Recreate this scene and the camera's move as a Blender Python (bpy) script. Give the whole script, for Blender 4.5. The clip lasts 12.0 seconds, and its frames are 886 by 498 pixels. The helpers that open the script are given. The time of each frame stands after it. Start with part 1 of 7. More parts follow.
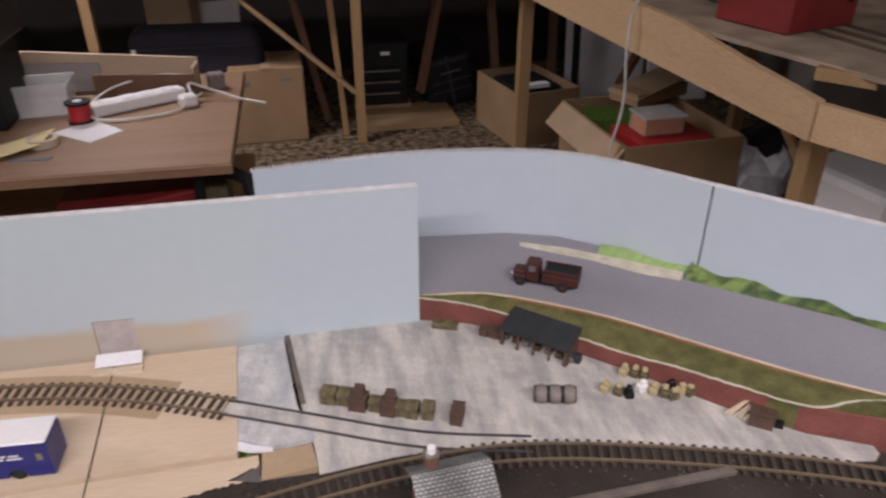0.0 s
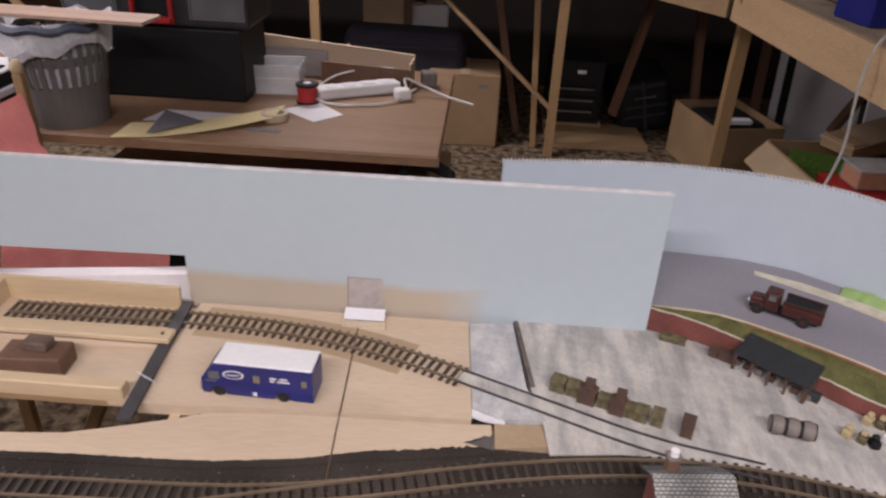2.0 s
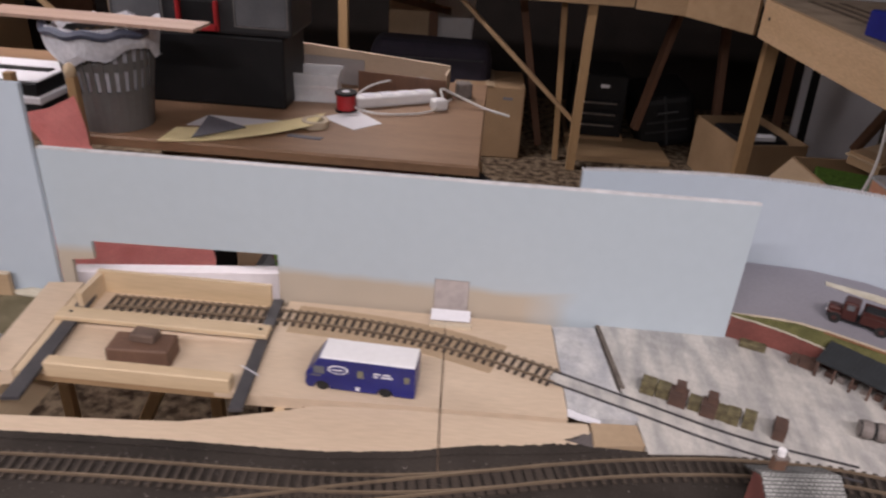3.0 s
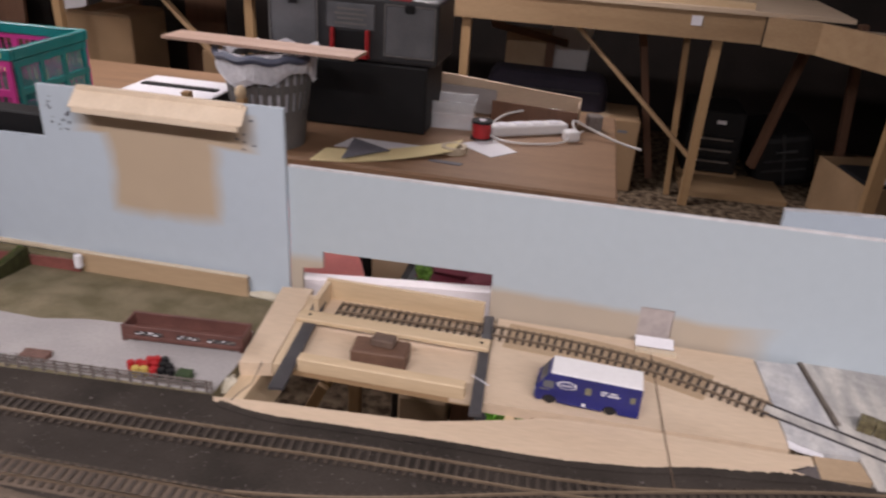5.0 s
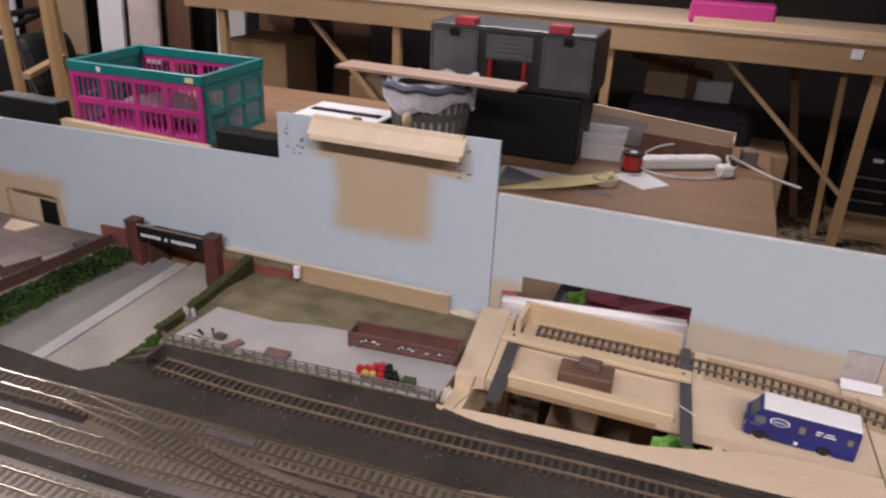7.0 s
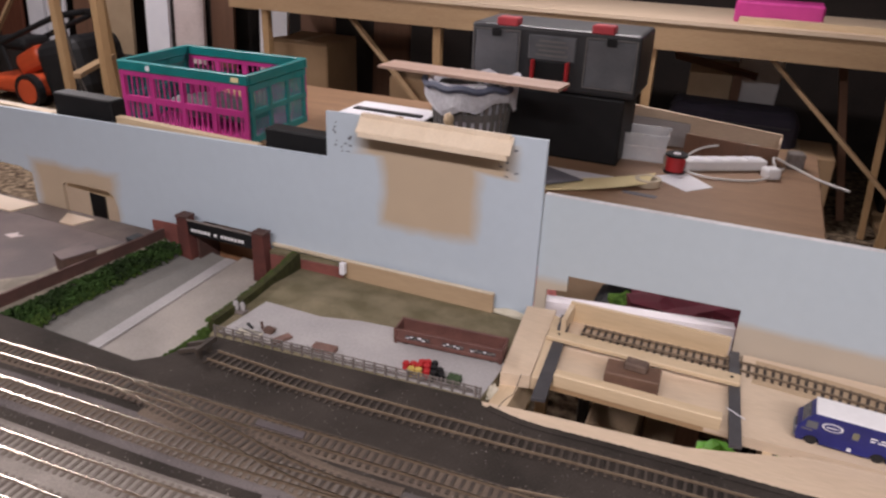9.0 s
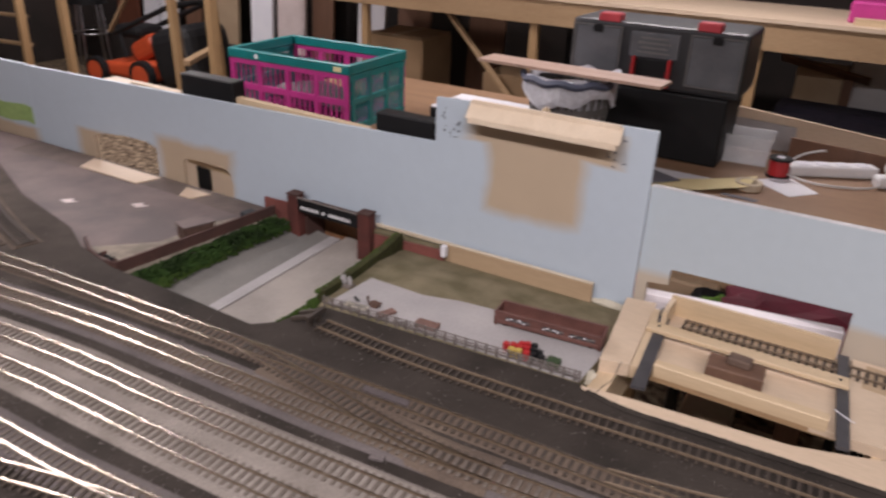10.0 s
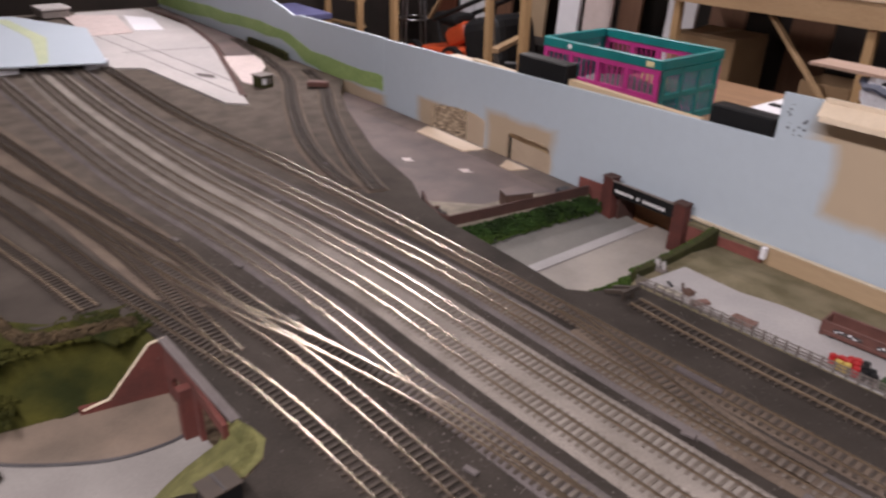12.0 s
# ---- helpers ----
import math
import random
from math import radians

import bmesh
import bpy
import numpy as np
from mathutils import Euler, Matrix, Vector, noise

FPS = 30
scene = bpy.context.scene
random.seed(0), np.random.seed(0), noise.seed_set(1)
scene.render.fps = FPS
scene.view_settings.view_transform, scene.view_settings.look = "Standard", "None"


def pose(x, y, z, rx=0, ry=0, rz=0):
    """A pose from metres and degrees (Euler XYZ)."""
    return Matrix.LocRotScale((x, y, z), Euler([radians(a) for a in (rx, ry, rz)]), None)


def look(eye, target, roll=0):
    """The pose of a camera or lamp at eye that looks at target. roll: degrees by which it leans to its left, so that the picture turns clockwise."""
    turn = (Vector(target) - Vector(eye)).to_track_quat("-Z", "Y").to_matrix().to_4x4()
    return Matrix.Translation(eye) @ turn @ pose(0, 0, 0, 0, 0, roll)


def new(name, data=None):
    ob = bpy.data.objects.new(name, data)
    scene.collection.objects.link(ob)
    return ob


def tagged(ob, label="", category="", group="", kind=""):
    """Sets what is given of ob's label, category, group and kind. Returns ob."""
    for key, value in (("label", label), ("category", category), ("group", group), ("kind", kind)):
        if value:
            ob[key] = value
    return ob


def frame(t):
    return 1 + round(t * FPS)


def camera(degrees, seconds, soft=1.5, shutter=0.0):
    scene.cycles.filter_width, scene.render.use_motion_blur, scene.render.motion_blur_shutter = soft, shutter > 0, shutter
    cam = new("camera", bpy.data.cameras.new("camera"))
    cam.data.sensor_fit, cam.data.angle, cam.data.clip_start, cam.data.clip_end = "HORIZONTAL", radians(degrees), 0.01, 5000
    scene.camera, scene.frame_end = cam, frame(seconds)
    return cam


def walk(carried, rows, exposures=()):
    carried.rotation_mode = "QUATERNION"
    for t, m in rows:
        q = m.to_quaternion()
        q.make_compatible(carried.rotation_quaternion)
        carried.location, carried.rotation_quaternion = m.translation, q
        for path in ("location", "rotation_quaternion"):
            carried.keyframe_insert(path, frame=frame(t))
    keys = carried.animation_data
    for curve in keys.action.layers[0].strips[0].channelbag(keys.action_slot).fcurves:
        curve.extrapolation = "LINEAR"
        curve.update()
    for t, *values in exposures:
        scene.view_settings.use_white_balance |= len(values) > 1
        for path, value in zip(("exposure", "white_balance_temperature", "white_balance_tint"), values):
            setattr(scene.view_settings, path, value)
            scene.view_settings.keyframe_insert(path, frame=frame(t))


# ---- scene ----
cam = camera(62.6, 12.0, soft=2.4, shutter=0.6)
PATH = [
    (0, (0.129, 0.113, 1.442), (0.466, 1.818, 0.452), 0.2),
    (0.5, (0.111, 0.119, 1.439), (0.347, 1.84, 0.448), 1.0),
    (1, (0.087, 0.115, 1.441), (0.23, 1.847, 0.452), 1.9),
    (1.5, (0.06, 0.105, 1.437), (0.093, 1.849, 0.458), 2.6),
    (2, (0.037, 0.089, 1.432), (-0.036, 1.841, 0.471), 2.8),
    (2.5, (0.006, 0.081, 1.427), (-0.07, 1.844, 0.485), 3.6),
    (3, (-0.046, 0.06, 1.431), (-0.137, 1.826, 0.496), 3.7),
    (3.2, (-0.065, 0.05, 1.435), (-0.168, 1.824, 0.518), 3.5),
    (4.8, (-0.169, -0.001, 1.447), (-0.451, 1.769, 0.561), 4.1),
    (5, (-0.185, -0.008, 1.445), (-0.499, 1.758, 0.56), 3.8),
    (5.5, (-0.219, -0.03, 1.449), (-0.634, 1.721, 0.576), 3.3),
    (6, (-0.243, -0.048, 1.453), (-0.735, 1.689, 0.592), 3.1),
    (6.5, (-0.264, -0.067, 1.457), (-0.817, 1.656, 0.607), 3.2),
    (7, (-0.279, -0.08, 1.461), (-0.894, 1.629, 0.623), 2.7),
    (9, (-0.289, -0.09, 1.46), (-0.993, 1.582, 0.62), 2.2),
    (9.5, (-0.295, -0.106, 1.456), (-1.077, 1.53, 0.613), 2.2),
    (10, (-0.303, -0.126, 1.452), (-1.2, 1.444, 0.598), 2.3),
    (10.5, (-0.306, -0.149, 1.45), (-1.354, 1.322, 0.59), 1.9),
    (11, (-0.315, -0.176, 1.445), (-1.495, 1.184, 0.573), 1.8),
    (11.5, (-0.333, -0.18, 1.445), (-1.644, 1.039, 0.554), 1.6),
    (12, (-0.327, -0.211, 1.441), (-1.743, 0.89, 0.558), 1.6),
]
walk(cam, [(t, look(eye, target, roll)) for t, eye, target, roll in PATH])

# ---- world and light ----
world = bpy.data.worlds.new("world")
scene.world = world
world.use_nodes = True
world.node_tree.nodes["Background"].inputs[0].default_value = (0.9, 0.85, 0.8, 1)
world.node_tree.nodes["Background"].inputs[1].default_value = 0.006


def lamp(name, eye, sx, sy, watts, colour):
    """A long area light just below the ceiling that shines down."""
    d = bpy.data.lights.new(name, "AREA")
    d.shape, d.size, d.size_y, d.energy, d.color = "RECTANGLE", sx, sy, watts, colour
    ob = new(name, d)
    ob.matrix_world = pose(*eye)
    return ob


WARM = (1.0, 0.905, 0.93)
lamp("tube_light_far", (-2.75, 1.37, 2.33, 0, 0, 29), 0.14, 1.7, 56, WARM)
lamp("tube_light_near", (0.12, -0.72, 2.33), 2.6, 0.14, 74, WARM)
# Two added fills without a known source brighten the back and left end.
lamp("tube_light_rear", (-1.0, 3.15, 2.33), 1.2, 0.14, 38, WARM)
lamp("tube_light_end", (-5.0, 2.7, 2.33), 0.12, 1.5, 66, WARM)

# ---- materials ----


def mat(name, a, b=None, scale=8.0, fine=120.0, rough=0.6, metal=0.0, bump=0.15, stretch=(1, 1, 1), wear=0.15, bump_d=0.002, contrast=0.5, spec=0.5):
    """Two colours mixed by broad noise, darkened a little by fine grain, with fine relief."""
    m = bpy.data.materials.new(name)
    m.use_nodes = True
    nt = m.node_tree
    bs = nt.nodes["Principled BSDF"]
    b = b or tuple(c * 0.75 for c in a)
    tc = nt.nodes.new("ShaderNodeTexCoord")
    mp = nt.nodes.new("ShaderNodeMapping")
    mp.inputs["Scale"].default_value = stretch
    nt.links.new(tc.outputs["Object"], mp.inputs["Vector"])
    n1 = nt.nodes.new("ShaderNodeTexNoise")
    n1.inputs["Scale"].default_value = scale
    n1.inputs["Detail"].default_value = 5
    n2 = nt.nodes.new("ShaderNodeTexNoise")
    n2.inputs["Scale"].default_value = fine
    n2.inputs["Detail"].default_value = 3
    nt.links.new(mp.outputs[0], n1.inputs["Vector"])
    nt.links.new(mp.outputs[0], n2.inputs["Vector"])
    ramp = nt.nodes.new("ShaderNodeValToRGB")
    ramp.color_ramp.elements[0].position = 0.5 - 0.5 * contrast * 0.6
    ramp.color_ramp.elements[1].position = 0.5 + 0.5 * contrast * 0.6
    ramp.color_ramp.elements[0].color = (*b, 1)
    ramp.color_ramp.elements[1].color = (*a, 1)
    nt.links.new(n1.outputs["Fac"], ramp.inputs["Fac"])
    mr = nt.nodes.new("ShaderNodeMapRange")
    mr.inputs[1].default_value, mr.inputs[2].default_value = 0.3, 0.7
    mr.inputs[3].default_value, mr.inputs[4].default_value = 1 - wear, 1 + wear * 0.5
    nt.links.new(n2.outputs["Fac"], mr.inputs[0])
    mul = nt.nodes.new("ShaderNodeVectorMath")
    mul.operation = "SCALE"
    nt.links.new(ramp.outputs["Color"], mul.inputs[0])
    nt.links.new(mr.outputs[0], mul.inputs["Scale"])
    nt.links.new(mul.outputs[0], bs.inputs["Base Color"])
    bs.inputs["Roughness"].default_value, bs.inputs["Metallic"].default_value = rough, metal
    bs.inputs["Specular IOR Level"].default_value = spec
    if bump:
        bp = nt.nodes.new("ShaderNodeBump")
        bp.inputs["Strength"].default_value, bp.inputs["Distance"].default_value = bump, bump_d
        nt.links.new(n2.outputs["Fac"], bp.inputs["Height"])
        nt.links.new(bp.outputs[0], bs.inputs["Normal"])
    return m


def brick_mat(name, a, b, mortar, width, height, joint=0.0006, rough=0.85, axis=(90, 0, 0), scale=30, stretch=(1, 1, 1), contrast=0.5):
    """Small printed courses with mottling."""
    m = mat(name, a, b, scale=scale, fine=400, rough=rough, bump=0.1, bump_d=0.0005, stretch=stretch, contrast=contrast)
    nt = m.node_tree
    bs = nt.nodes["Principled BSDF"]
    tc = nt.nodes.new("ShaderNodeTexCoord")
    mp = nt.nodes.new("ShaderNodeMapping")
    mp.inputs["Rotation"].default_value = [radians(v) for v in axis]
    nt.links.new(tc.outputs["Object"], mp.inputs["Vector"])
    br = nt.nodes.new("ShaderNodeTexBrick")
    br.inputs["Scale"].default_value = 1.0
    br.inputs["Brick Width"].default_value, br.inputs["Row Height"].default_value = width, height
    br.inputs["Mortar Size"].default_value = joint
    br.inputs["Color1"].default_value, br.inputs["Color2"].default_value = (1, 1, 1, 1), (0.86, 0.86, 0.86, 1)
    br.inputs["Mortar"].default_value = (*mortar, 1)
    nt.links.new(mp.outputs[0], br.inputs["Vector"])
    mix = nt.nodes.new("ShaderNodeVectorMath")
    mix.operation = "MULTIPLY"
    old = bs.inputs["Base Color"].links[0].from_socket
    nt.links.new(old, mix.inputs[0])
    nt.links.new(br.outputs["Color"], mix.inputs[1])
    nt.links.new(mix.outputs[0], bs.inputs["Base Color"])
    return m


def painted_mat(name, under, paint, blobs, rough=0.55):
    """Sky-blue paint brushed on bare ply: each blob (x, z, half width, half height) was left bare, with a ragged edge."""
    m = mat(name, paint, tuple(c * 0.965 for c in paint), scale=3, fine=70, rough=rough, bump=0.015, wear=0.02)
    nt = m.node_tree
    bs = nt.nodes["Principled BSDF"]
    tc = nt.nodes.new("ShaderNodeTexCoord")
    sep = nt.nodes.new("ShaderNodeSeparateXYZ")
    nt.links.new(tc.outputs["Object"], sep.inputs[0])
    ns = nt.nodes.new("ShaderNodeTexNoise")
    ns.inputs["Scale"].default_value = 16
    nt.links.new(tc.outputs["Object"], ns.inputs["Vector"])

    def math_node(op, x, y=None):
        n = nt.nodes.new("ShaderNodeMath")
        n.operation = op
        for i, v in enumerate((x, y)):
            if v is None:
                continue
            if isinstance(v, (int, float)):
                n.inputs[i].default_value = v
            else:
                nt.links.new(v, n.inputs[i])
        return n.outputs[0]

    total = None
    wob = math_node("MULTIPLY", math_node("SUBTRACT", ns.outputs["Fac"], 0.5), 0.38)
    for x, z, hx, hz in blobs:
        dx = math_node("DIVIDE", math_node("ABSOLUTE", math_node("SUBTRACT", sep.outputs[0], x)), hx)
        dz = math_node("DIVIDE", math_node("ABSOLUTE", math_node("SUBTRACT", sep.outputs[2], z)), hz)
        d = math_node("ADD", math_node("MAXIMUM", dx, dz), wob)
        inside = nt.nodes.new("ShaderNodeMapRange")
        inside.inputs[1].default_value, inside.inputs[2].default_value = 0.84, 1.13
        inside.inputs[3].default_value, inside.inputs[4].default_value = 1, 0
        nt.links.new(d, inside.inputs[0])
        total = inside.outputs[0] if total is None else math_node("MAXIMUM", total, inside.outputs[0])
    bare = nt.nodes.new("ShaderNodeTexNoise")
    bare.inputs["Scale"].default_value = 40
    mp = nt.nodes.new("ShaderNodeMapping")
    mp.inputs["Scale"].default_value = (0.5, 1, 0.35)
    nt.links.new(tc.outputs["Object"], mp.inputs["Vector"])
    nt.links.new(mp.outputs[0], bare.inputs["Vector"])
    rp = nt.nodes.new("ShaderNodeValToRGB")
    rp.color_ramp.elements[0].color = (*[c * 0.9 for c in under], 1)
    rp.color_ramp.elements[1].color = (*under, 1)
    nt.links.new(bare.outputs["Fac"], rp.inputs["Fac"])
    mx = nt.nodes.new("ShaderNodeMix")
    mx.data_type = "RGBA"
    nt.links.new(total, mx.inputs["Factor"])
    old = bs.inputs["Base Color"].links[0].from_socket
    nt.links.new(old, mx.inputs["A"])
    nt.links.new(rp.outputs["Color"], mx.inputs["B"])
    nt.links.new(mx.outputs["Result"], bs.inputs["Base Color"])
    return m


def glassy(name, colour, rough=0.15, alpha=0.35):
    m = mat(name, colour, rough=rough, bump=0.02, wear=0.05)
    m.node_tree.nodes["Principled BSDF"].inputs["Alpha"].default_value = alpha
    return m


def dusted(m, dust, x0, x1):
    """Lays brown dust over a material, from none at x0 to full at x1, broken up by noise."""
    nt = m.node_tree
    bs = nt.nodes["Principled BSDF"]
    tc = nt.nodes.new("ShaderNodeTexCoord")
    sep = nt.nodes.new("ShaderNodeSeparateXYZ")
    ns = nt.nodes.new("ShaderNodeTexNoise")
    ns.inputs["Scale"].default_value = 22
    reach = nt.nodes.new("ShaderNodeMapRange")
    reach.inputs[1].default_value, reach.inputs[2].default_value = x0, x1
    amount = nt.nodes.new("ShaderNodeMath")
    amount.operation = "MULTIPLY"
    mx = nt.nodes.new("ShaderNodeMix")
    mx.data_type = "RGBA"
    mx.inputs["B"].default_value = (*dust, 1)
    nt.links.new(tc.outputs["Object"], sep.inputs[0])
    nt.links.new(tc.outputs["Object"], ns.inputs["Vector"])
    nt.links.new(sep.outputs[0], reach.inputs[0])
    nt.links.new(reach.outputs[0], amount.inputs[0])
    nt.links.new(ns.outputs["Fac"], amount.inputs[1])
    nt.links.new(amount.outputs[0], mx.inputs["Factor"])
    nt.links.new(bs.inputs["Base Color"].links[0].from_socket, mx.inputs["A"])
    nt.links.new(mx.outputs["Result"], bs.inputs["Base Color"])


SKY = (0.457, 0.525, 0.592)
M = {}
M["ply"] = mat("ply", (0.61, 0.485, 0.36), (0.53, 0.41, 0.295), 14, 260, 0.6, stretch=(0.25, 1.6, 1), bump=0.06, contrast=0.9, wear=0.08)
M["pine"] = mat("pine", (0.61, 0.475, 0.315), (0.50, 0.37, 0.225), 18, 240, 0.55, stretch=(0.2, 2, 2), bump=0.06, contrast=0.9, wear=0.08)
M["pine_y"] = mat("pine_across", (0.61, 0.475, 0.325), (0.50, 0.375, 0.24), 18, 240, 0.55, stretch=(2, 0.2, 2), bump=0.06, contrast=0.9, wear=0.08)
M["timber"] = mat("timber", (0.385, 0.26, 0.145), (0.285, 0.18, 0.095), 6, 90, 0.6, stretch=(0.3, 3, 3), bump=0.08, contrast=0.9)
# Lighter than the other timber: light on the side fascia is put into the colour.
M["timber_y"] = mat("timber_along_lit", (0.60, 0.415, 0.25), (0.50, 0.335, 0.19), 6, 90, 0.6, stretch=(3, 0.3, 3), bump=0.08, contrast=0.9)
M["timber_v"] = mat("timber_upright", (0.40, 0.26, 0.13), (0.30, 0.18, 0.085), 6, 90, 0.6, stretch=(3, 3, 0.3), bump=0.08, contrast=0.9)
M["ground"] = mat("dark_ballast", (0.050, 0.041, 0.035), (0.027, 0.022, 0.0185), 13, 520, 0.95, bump=0.5, bump_d=0.001, wear=0.3, spec=0.2)
dusted(M["ground"], (0.155, 0.125, 0.102), -1.05, -1.75)
M["ballast"] = mat("grey_ballast", (0.28, 0.248, 0.222), (0.20, 0.175, 0.154), 16, 900, 0.95, bump=0.5, bump_d=0.001, wear=0.35, spec=0.2)
M["ballast_b"] = mat("brown_ballast", (0.150, 0.115, 0.088), (0.105, 0.08, 0.064), 16, 900, 0.95, bump=0.5, bump_d=0.001, wear=0.35, spec=0.2)
M["slab"] = mat("mauve_slab", (0.095, 0.077, 0.078), (0.07, 0.057, 0.058), 20, 400, 0.85, bump=0.15, wear=0.1)
M["cess"] = mat("cess", (0.140, 0.121, 0.118), (0.104, 0.09, 0.088), 16, 900, 0.95, bump=0.5, bump_d=0.001, wear=0.3, spec=0.2)
M["sleeper"] = mat("sleeper", (0.055, 0.040, 0.030), (0.04, 0.03, 0.024), 60, 800, 0.8, bump=0.1, bump_d=0.0004)
M["sleeper_g"] = mat("sleeper_weathered", (0.15, 0.125, 0.105), (0.10, 0.08, 0.066), 60, 800, 0.85, bump=0.1, bump_d=0.0004)
M["rail_side"] = mat("rail_side", (0.17, 0.125, 0.085), (0.12, 0.085, 0.058), 60, 800, 0.6, bump=0)
M["rail_rust"] = mat("rail_rust", (0.10, 0.075, 0.058), (0.07, 0.053, 0.042), 12, 500, 0.75, bump=0)
M["rail_top"] = mat("rail_top", (0.43, 0.375, 0.315), (0.32, 0.27, 0.215), 9, 120, 0.27, metal=1.0, bump=0)
M["rail_dull"] = mat("rail_dull", (0.27, 0.205, 0.14), (0.20, 0.15, 0.10), 12, 500, 0.5, metal=0.3, bump=0)
M["sky"] = painted_mat("sky_paint", (0.47, 0.37, 0.265), SKY, [(-0.655, 1.138, 0.069, 0.066), (-0.65, 1.186, 0.102, 0.020), (-1.305, 1.0, 0.095, 0.055), (-1.52, 1.0, 0.11, 0.03), (-1.9, 0.97, 0.13, 0.03)])
M["sky_right"] = painted_mat("sky_paint_right", (0.47, 0.405, 0.325), (0.445, 0.510, 0.556), [(-0.12, 0.998, 0.165, 0.036), (-0.485, 1.0, 0.035, 0.04)])
M["foam"] = mat("sky_card", (0.45, 0.507, 0.570), (0.42, 0.482, 0.545), 3, 60, 0.6, bump=0.01, wear=0.02)
M["card_edge"] = mat("card_edge", (0.72, 0.72, 0.74), rough=0.7)
M["green_paint"] = mat("green_paint", (0.31, 0.43, 0.16), (0.25, 0.37, 0.13), 12, 90, 0.6, bump=0.05)
M["road"] = mat("road", (0.255, 0.245, 0.275), (0.225, 0.215, 0.245), 7, 300, 0.8, bump=0.08, wear=0.08)
M["slope"] = mat("plaster_slope", (0.20, 0.19, 0.175), (0.155, 0.15, 0.14), 14, 300, 0.9, bump=0.15, wear=0.1)
M["grass_pale"] = mat("pale_grass", (0.18, 0.17, 0.07), (0.11, 0.11, 0.045), 60, 900, 0.95, bump=0.9, bump_d=0.002, wear=0.35, spec=0.1)
M["timber_dark"] = mat("timber_dark", (0.17, 0.085, 0.05), (0.12, 0.06, 0.035), 6, 90, 0.7, stretch=(3, 3, 0.3), bump=0.08, contrast=0.9)
M["ramp"] = mat("ramp", (0.33, 0.295, 0.265), (0.25, 0.225, 0.205), 12, 300, 0.8, bump=0.1, wear=0.1)
M["pad"] = mat("pad", (0.37, 0.35, 0.345), (0.31, 0.295, 0.295), 12, 300, 0.85, bump=0.1, wear=0.1)
M["platform"] = mat("platform_card", (0.46, 0.43, 0.42), (0.39, 0.365, 0.36), 5, 90, 0.75, bump=0.05, wear=0.08)
M["lower_lane"] = mat("lower_lane", (0.215, 0.20, 0.188), (0.175, 0.16, 0.152), 12, 300, 0.85, bump=0.1, wear=0.1)
M["bank"] = mat("bank_grass", (0.058, 0.055, 0.012), (0.020, 0.024, 0.007), 18, 900, 0.95, bump=0.8, bump_d=0.002, wear=0.35, spec=0.1)
M["lane"] = mat("lane", (0.17, 0.128, 0.098), (0.11, 0.085, 0.066), 16, 300, 0.85, bump=0.1, wear=0.1)
M["paving"] = brick_mat("stone_paving", (0.56, 0.53, 0.49), (0.36, 0.35, 0.34), (0.90, 0.90, 0.90), 0.016, 0.009, 0.0006, axis=(0, 0, 20), scale=24, stretch=(2.4, 0.55, 1), contrast=0.4)
M["paving_pale"] = brick_mat("pale_paving", (0.58, 0.57, 0.56), (0.40, 0.40, 0.42), (0.92, 0.92, 0.92), 0.016, 0.009, 0.0006, axis=(0, 0, 20), scale=30, stretch=(1.6, 0.7, 1), contrast=0.4)
M["brick"] = brick_mat("red_brick", (0.235, 0.075, 0.06), (0.17, 0.055, 0.045), (0.85, 0.85, 0.85), 0.0032, 0.0012, 0.0002)
M["brick_dark"] = brick_mat("brown_brick", (0.085, 0.038, 0.03), (0.06, 0.028, 0.022), (1.1, 1.1, 1.1), 0.0032, 0.0012, 0.0002)
M["grass"] = mat("grass_mat", (0.10, 0.10, 0.028), (0.058, 0.064, 0.018), 40, 900, 0.95, bump=0.8, bump_d=0.002, wear=0.35, spec=0.1)
M["scrub"] = mat("scrub_mat", (0.225, 0.19, 0.125), (0.135, 0.118, 0.07), 22, 900, 0.95, bump=0.6, bump_d=0.001, wear=0.3, spec=0.1)
M["green"] = mat("green_scatter", (0.07, 0.115, 0.025), (0.038, 0.066, 0.016), 60, 900, 0.95, bump=0.9, bump_d=0.002, wear=0.4, spec=0.1)
M["green_dark"] = mat("dark_foliage", (0.040, 0.080, 0.020), (0.016, 0.028, 0.010), 34, 900, 0.95, bump=0.9, bump_d=0.002, wear=0.4, spec=0.1)
M["green_lime"] = mat("lime_foliage", (0.11, 0.20, 0.035), (0.05, 0.10, 0.02), 70, 900, 0.95, bump=0.9, bump_d=0.002, wear=0.4, spec=0.1)
M["hedge_side"] = mat("hedge_side", (0.055, 0.055, 0.022), (0.035, 0.036, 0.016), 90, 900, 0.95, bump=0.8, bump_d=0.001, spec=0.1)
M["yard"] = mat("yard", (0.165, 0.122, 0.113), (0.10, 0.078, 0.075), 11, 300, 0.75, bump=0.1, wear=0.1)
M["yard_dark"] = mat("yard_strip", (0.15, 0.115, 0.10), (0.095, 0.072, 0.062), 14, 300, 0.85, bump=0.1)
M["sand"] = mat("sand", (0.28, 0.24, 0.19), (0.17, 0.145, 0.115), 40, 500, 0.9, bump=0.2, bump_d=0.0006)
M["stone"] = mat("loose_stone", (0.24, 0.205, 0.19), (0.07, 0.058, 0.054), 160, 900, 0.95, bump=0.3, bump_d=0.0006, contrast=0.25, spec=0.2)
M["dark_strip"] = mat("dark_strip", (0.062, 0.058, 0.062), (0.045, 0.042, 0.046), 30, 200, 0.6, bump=0.05)
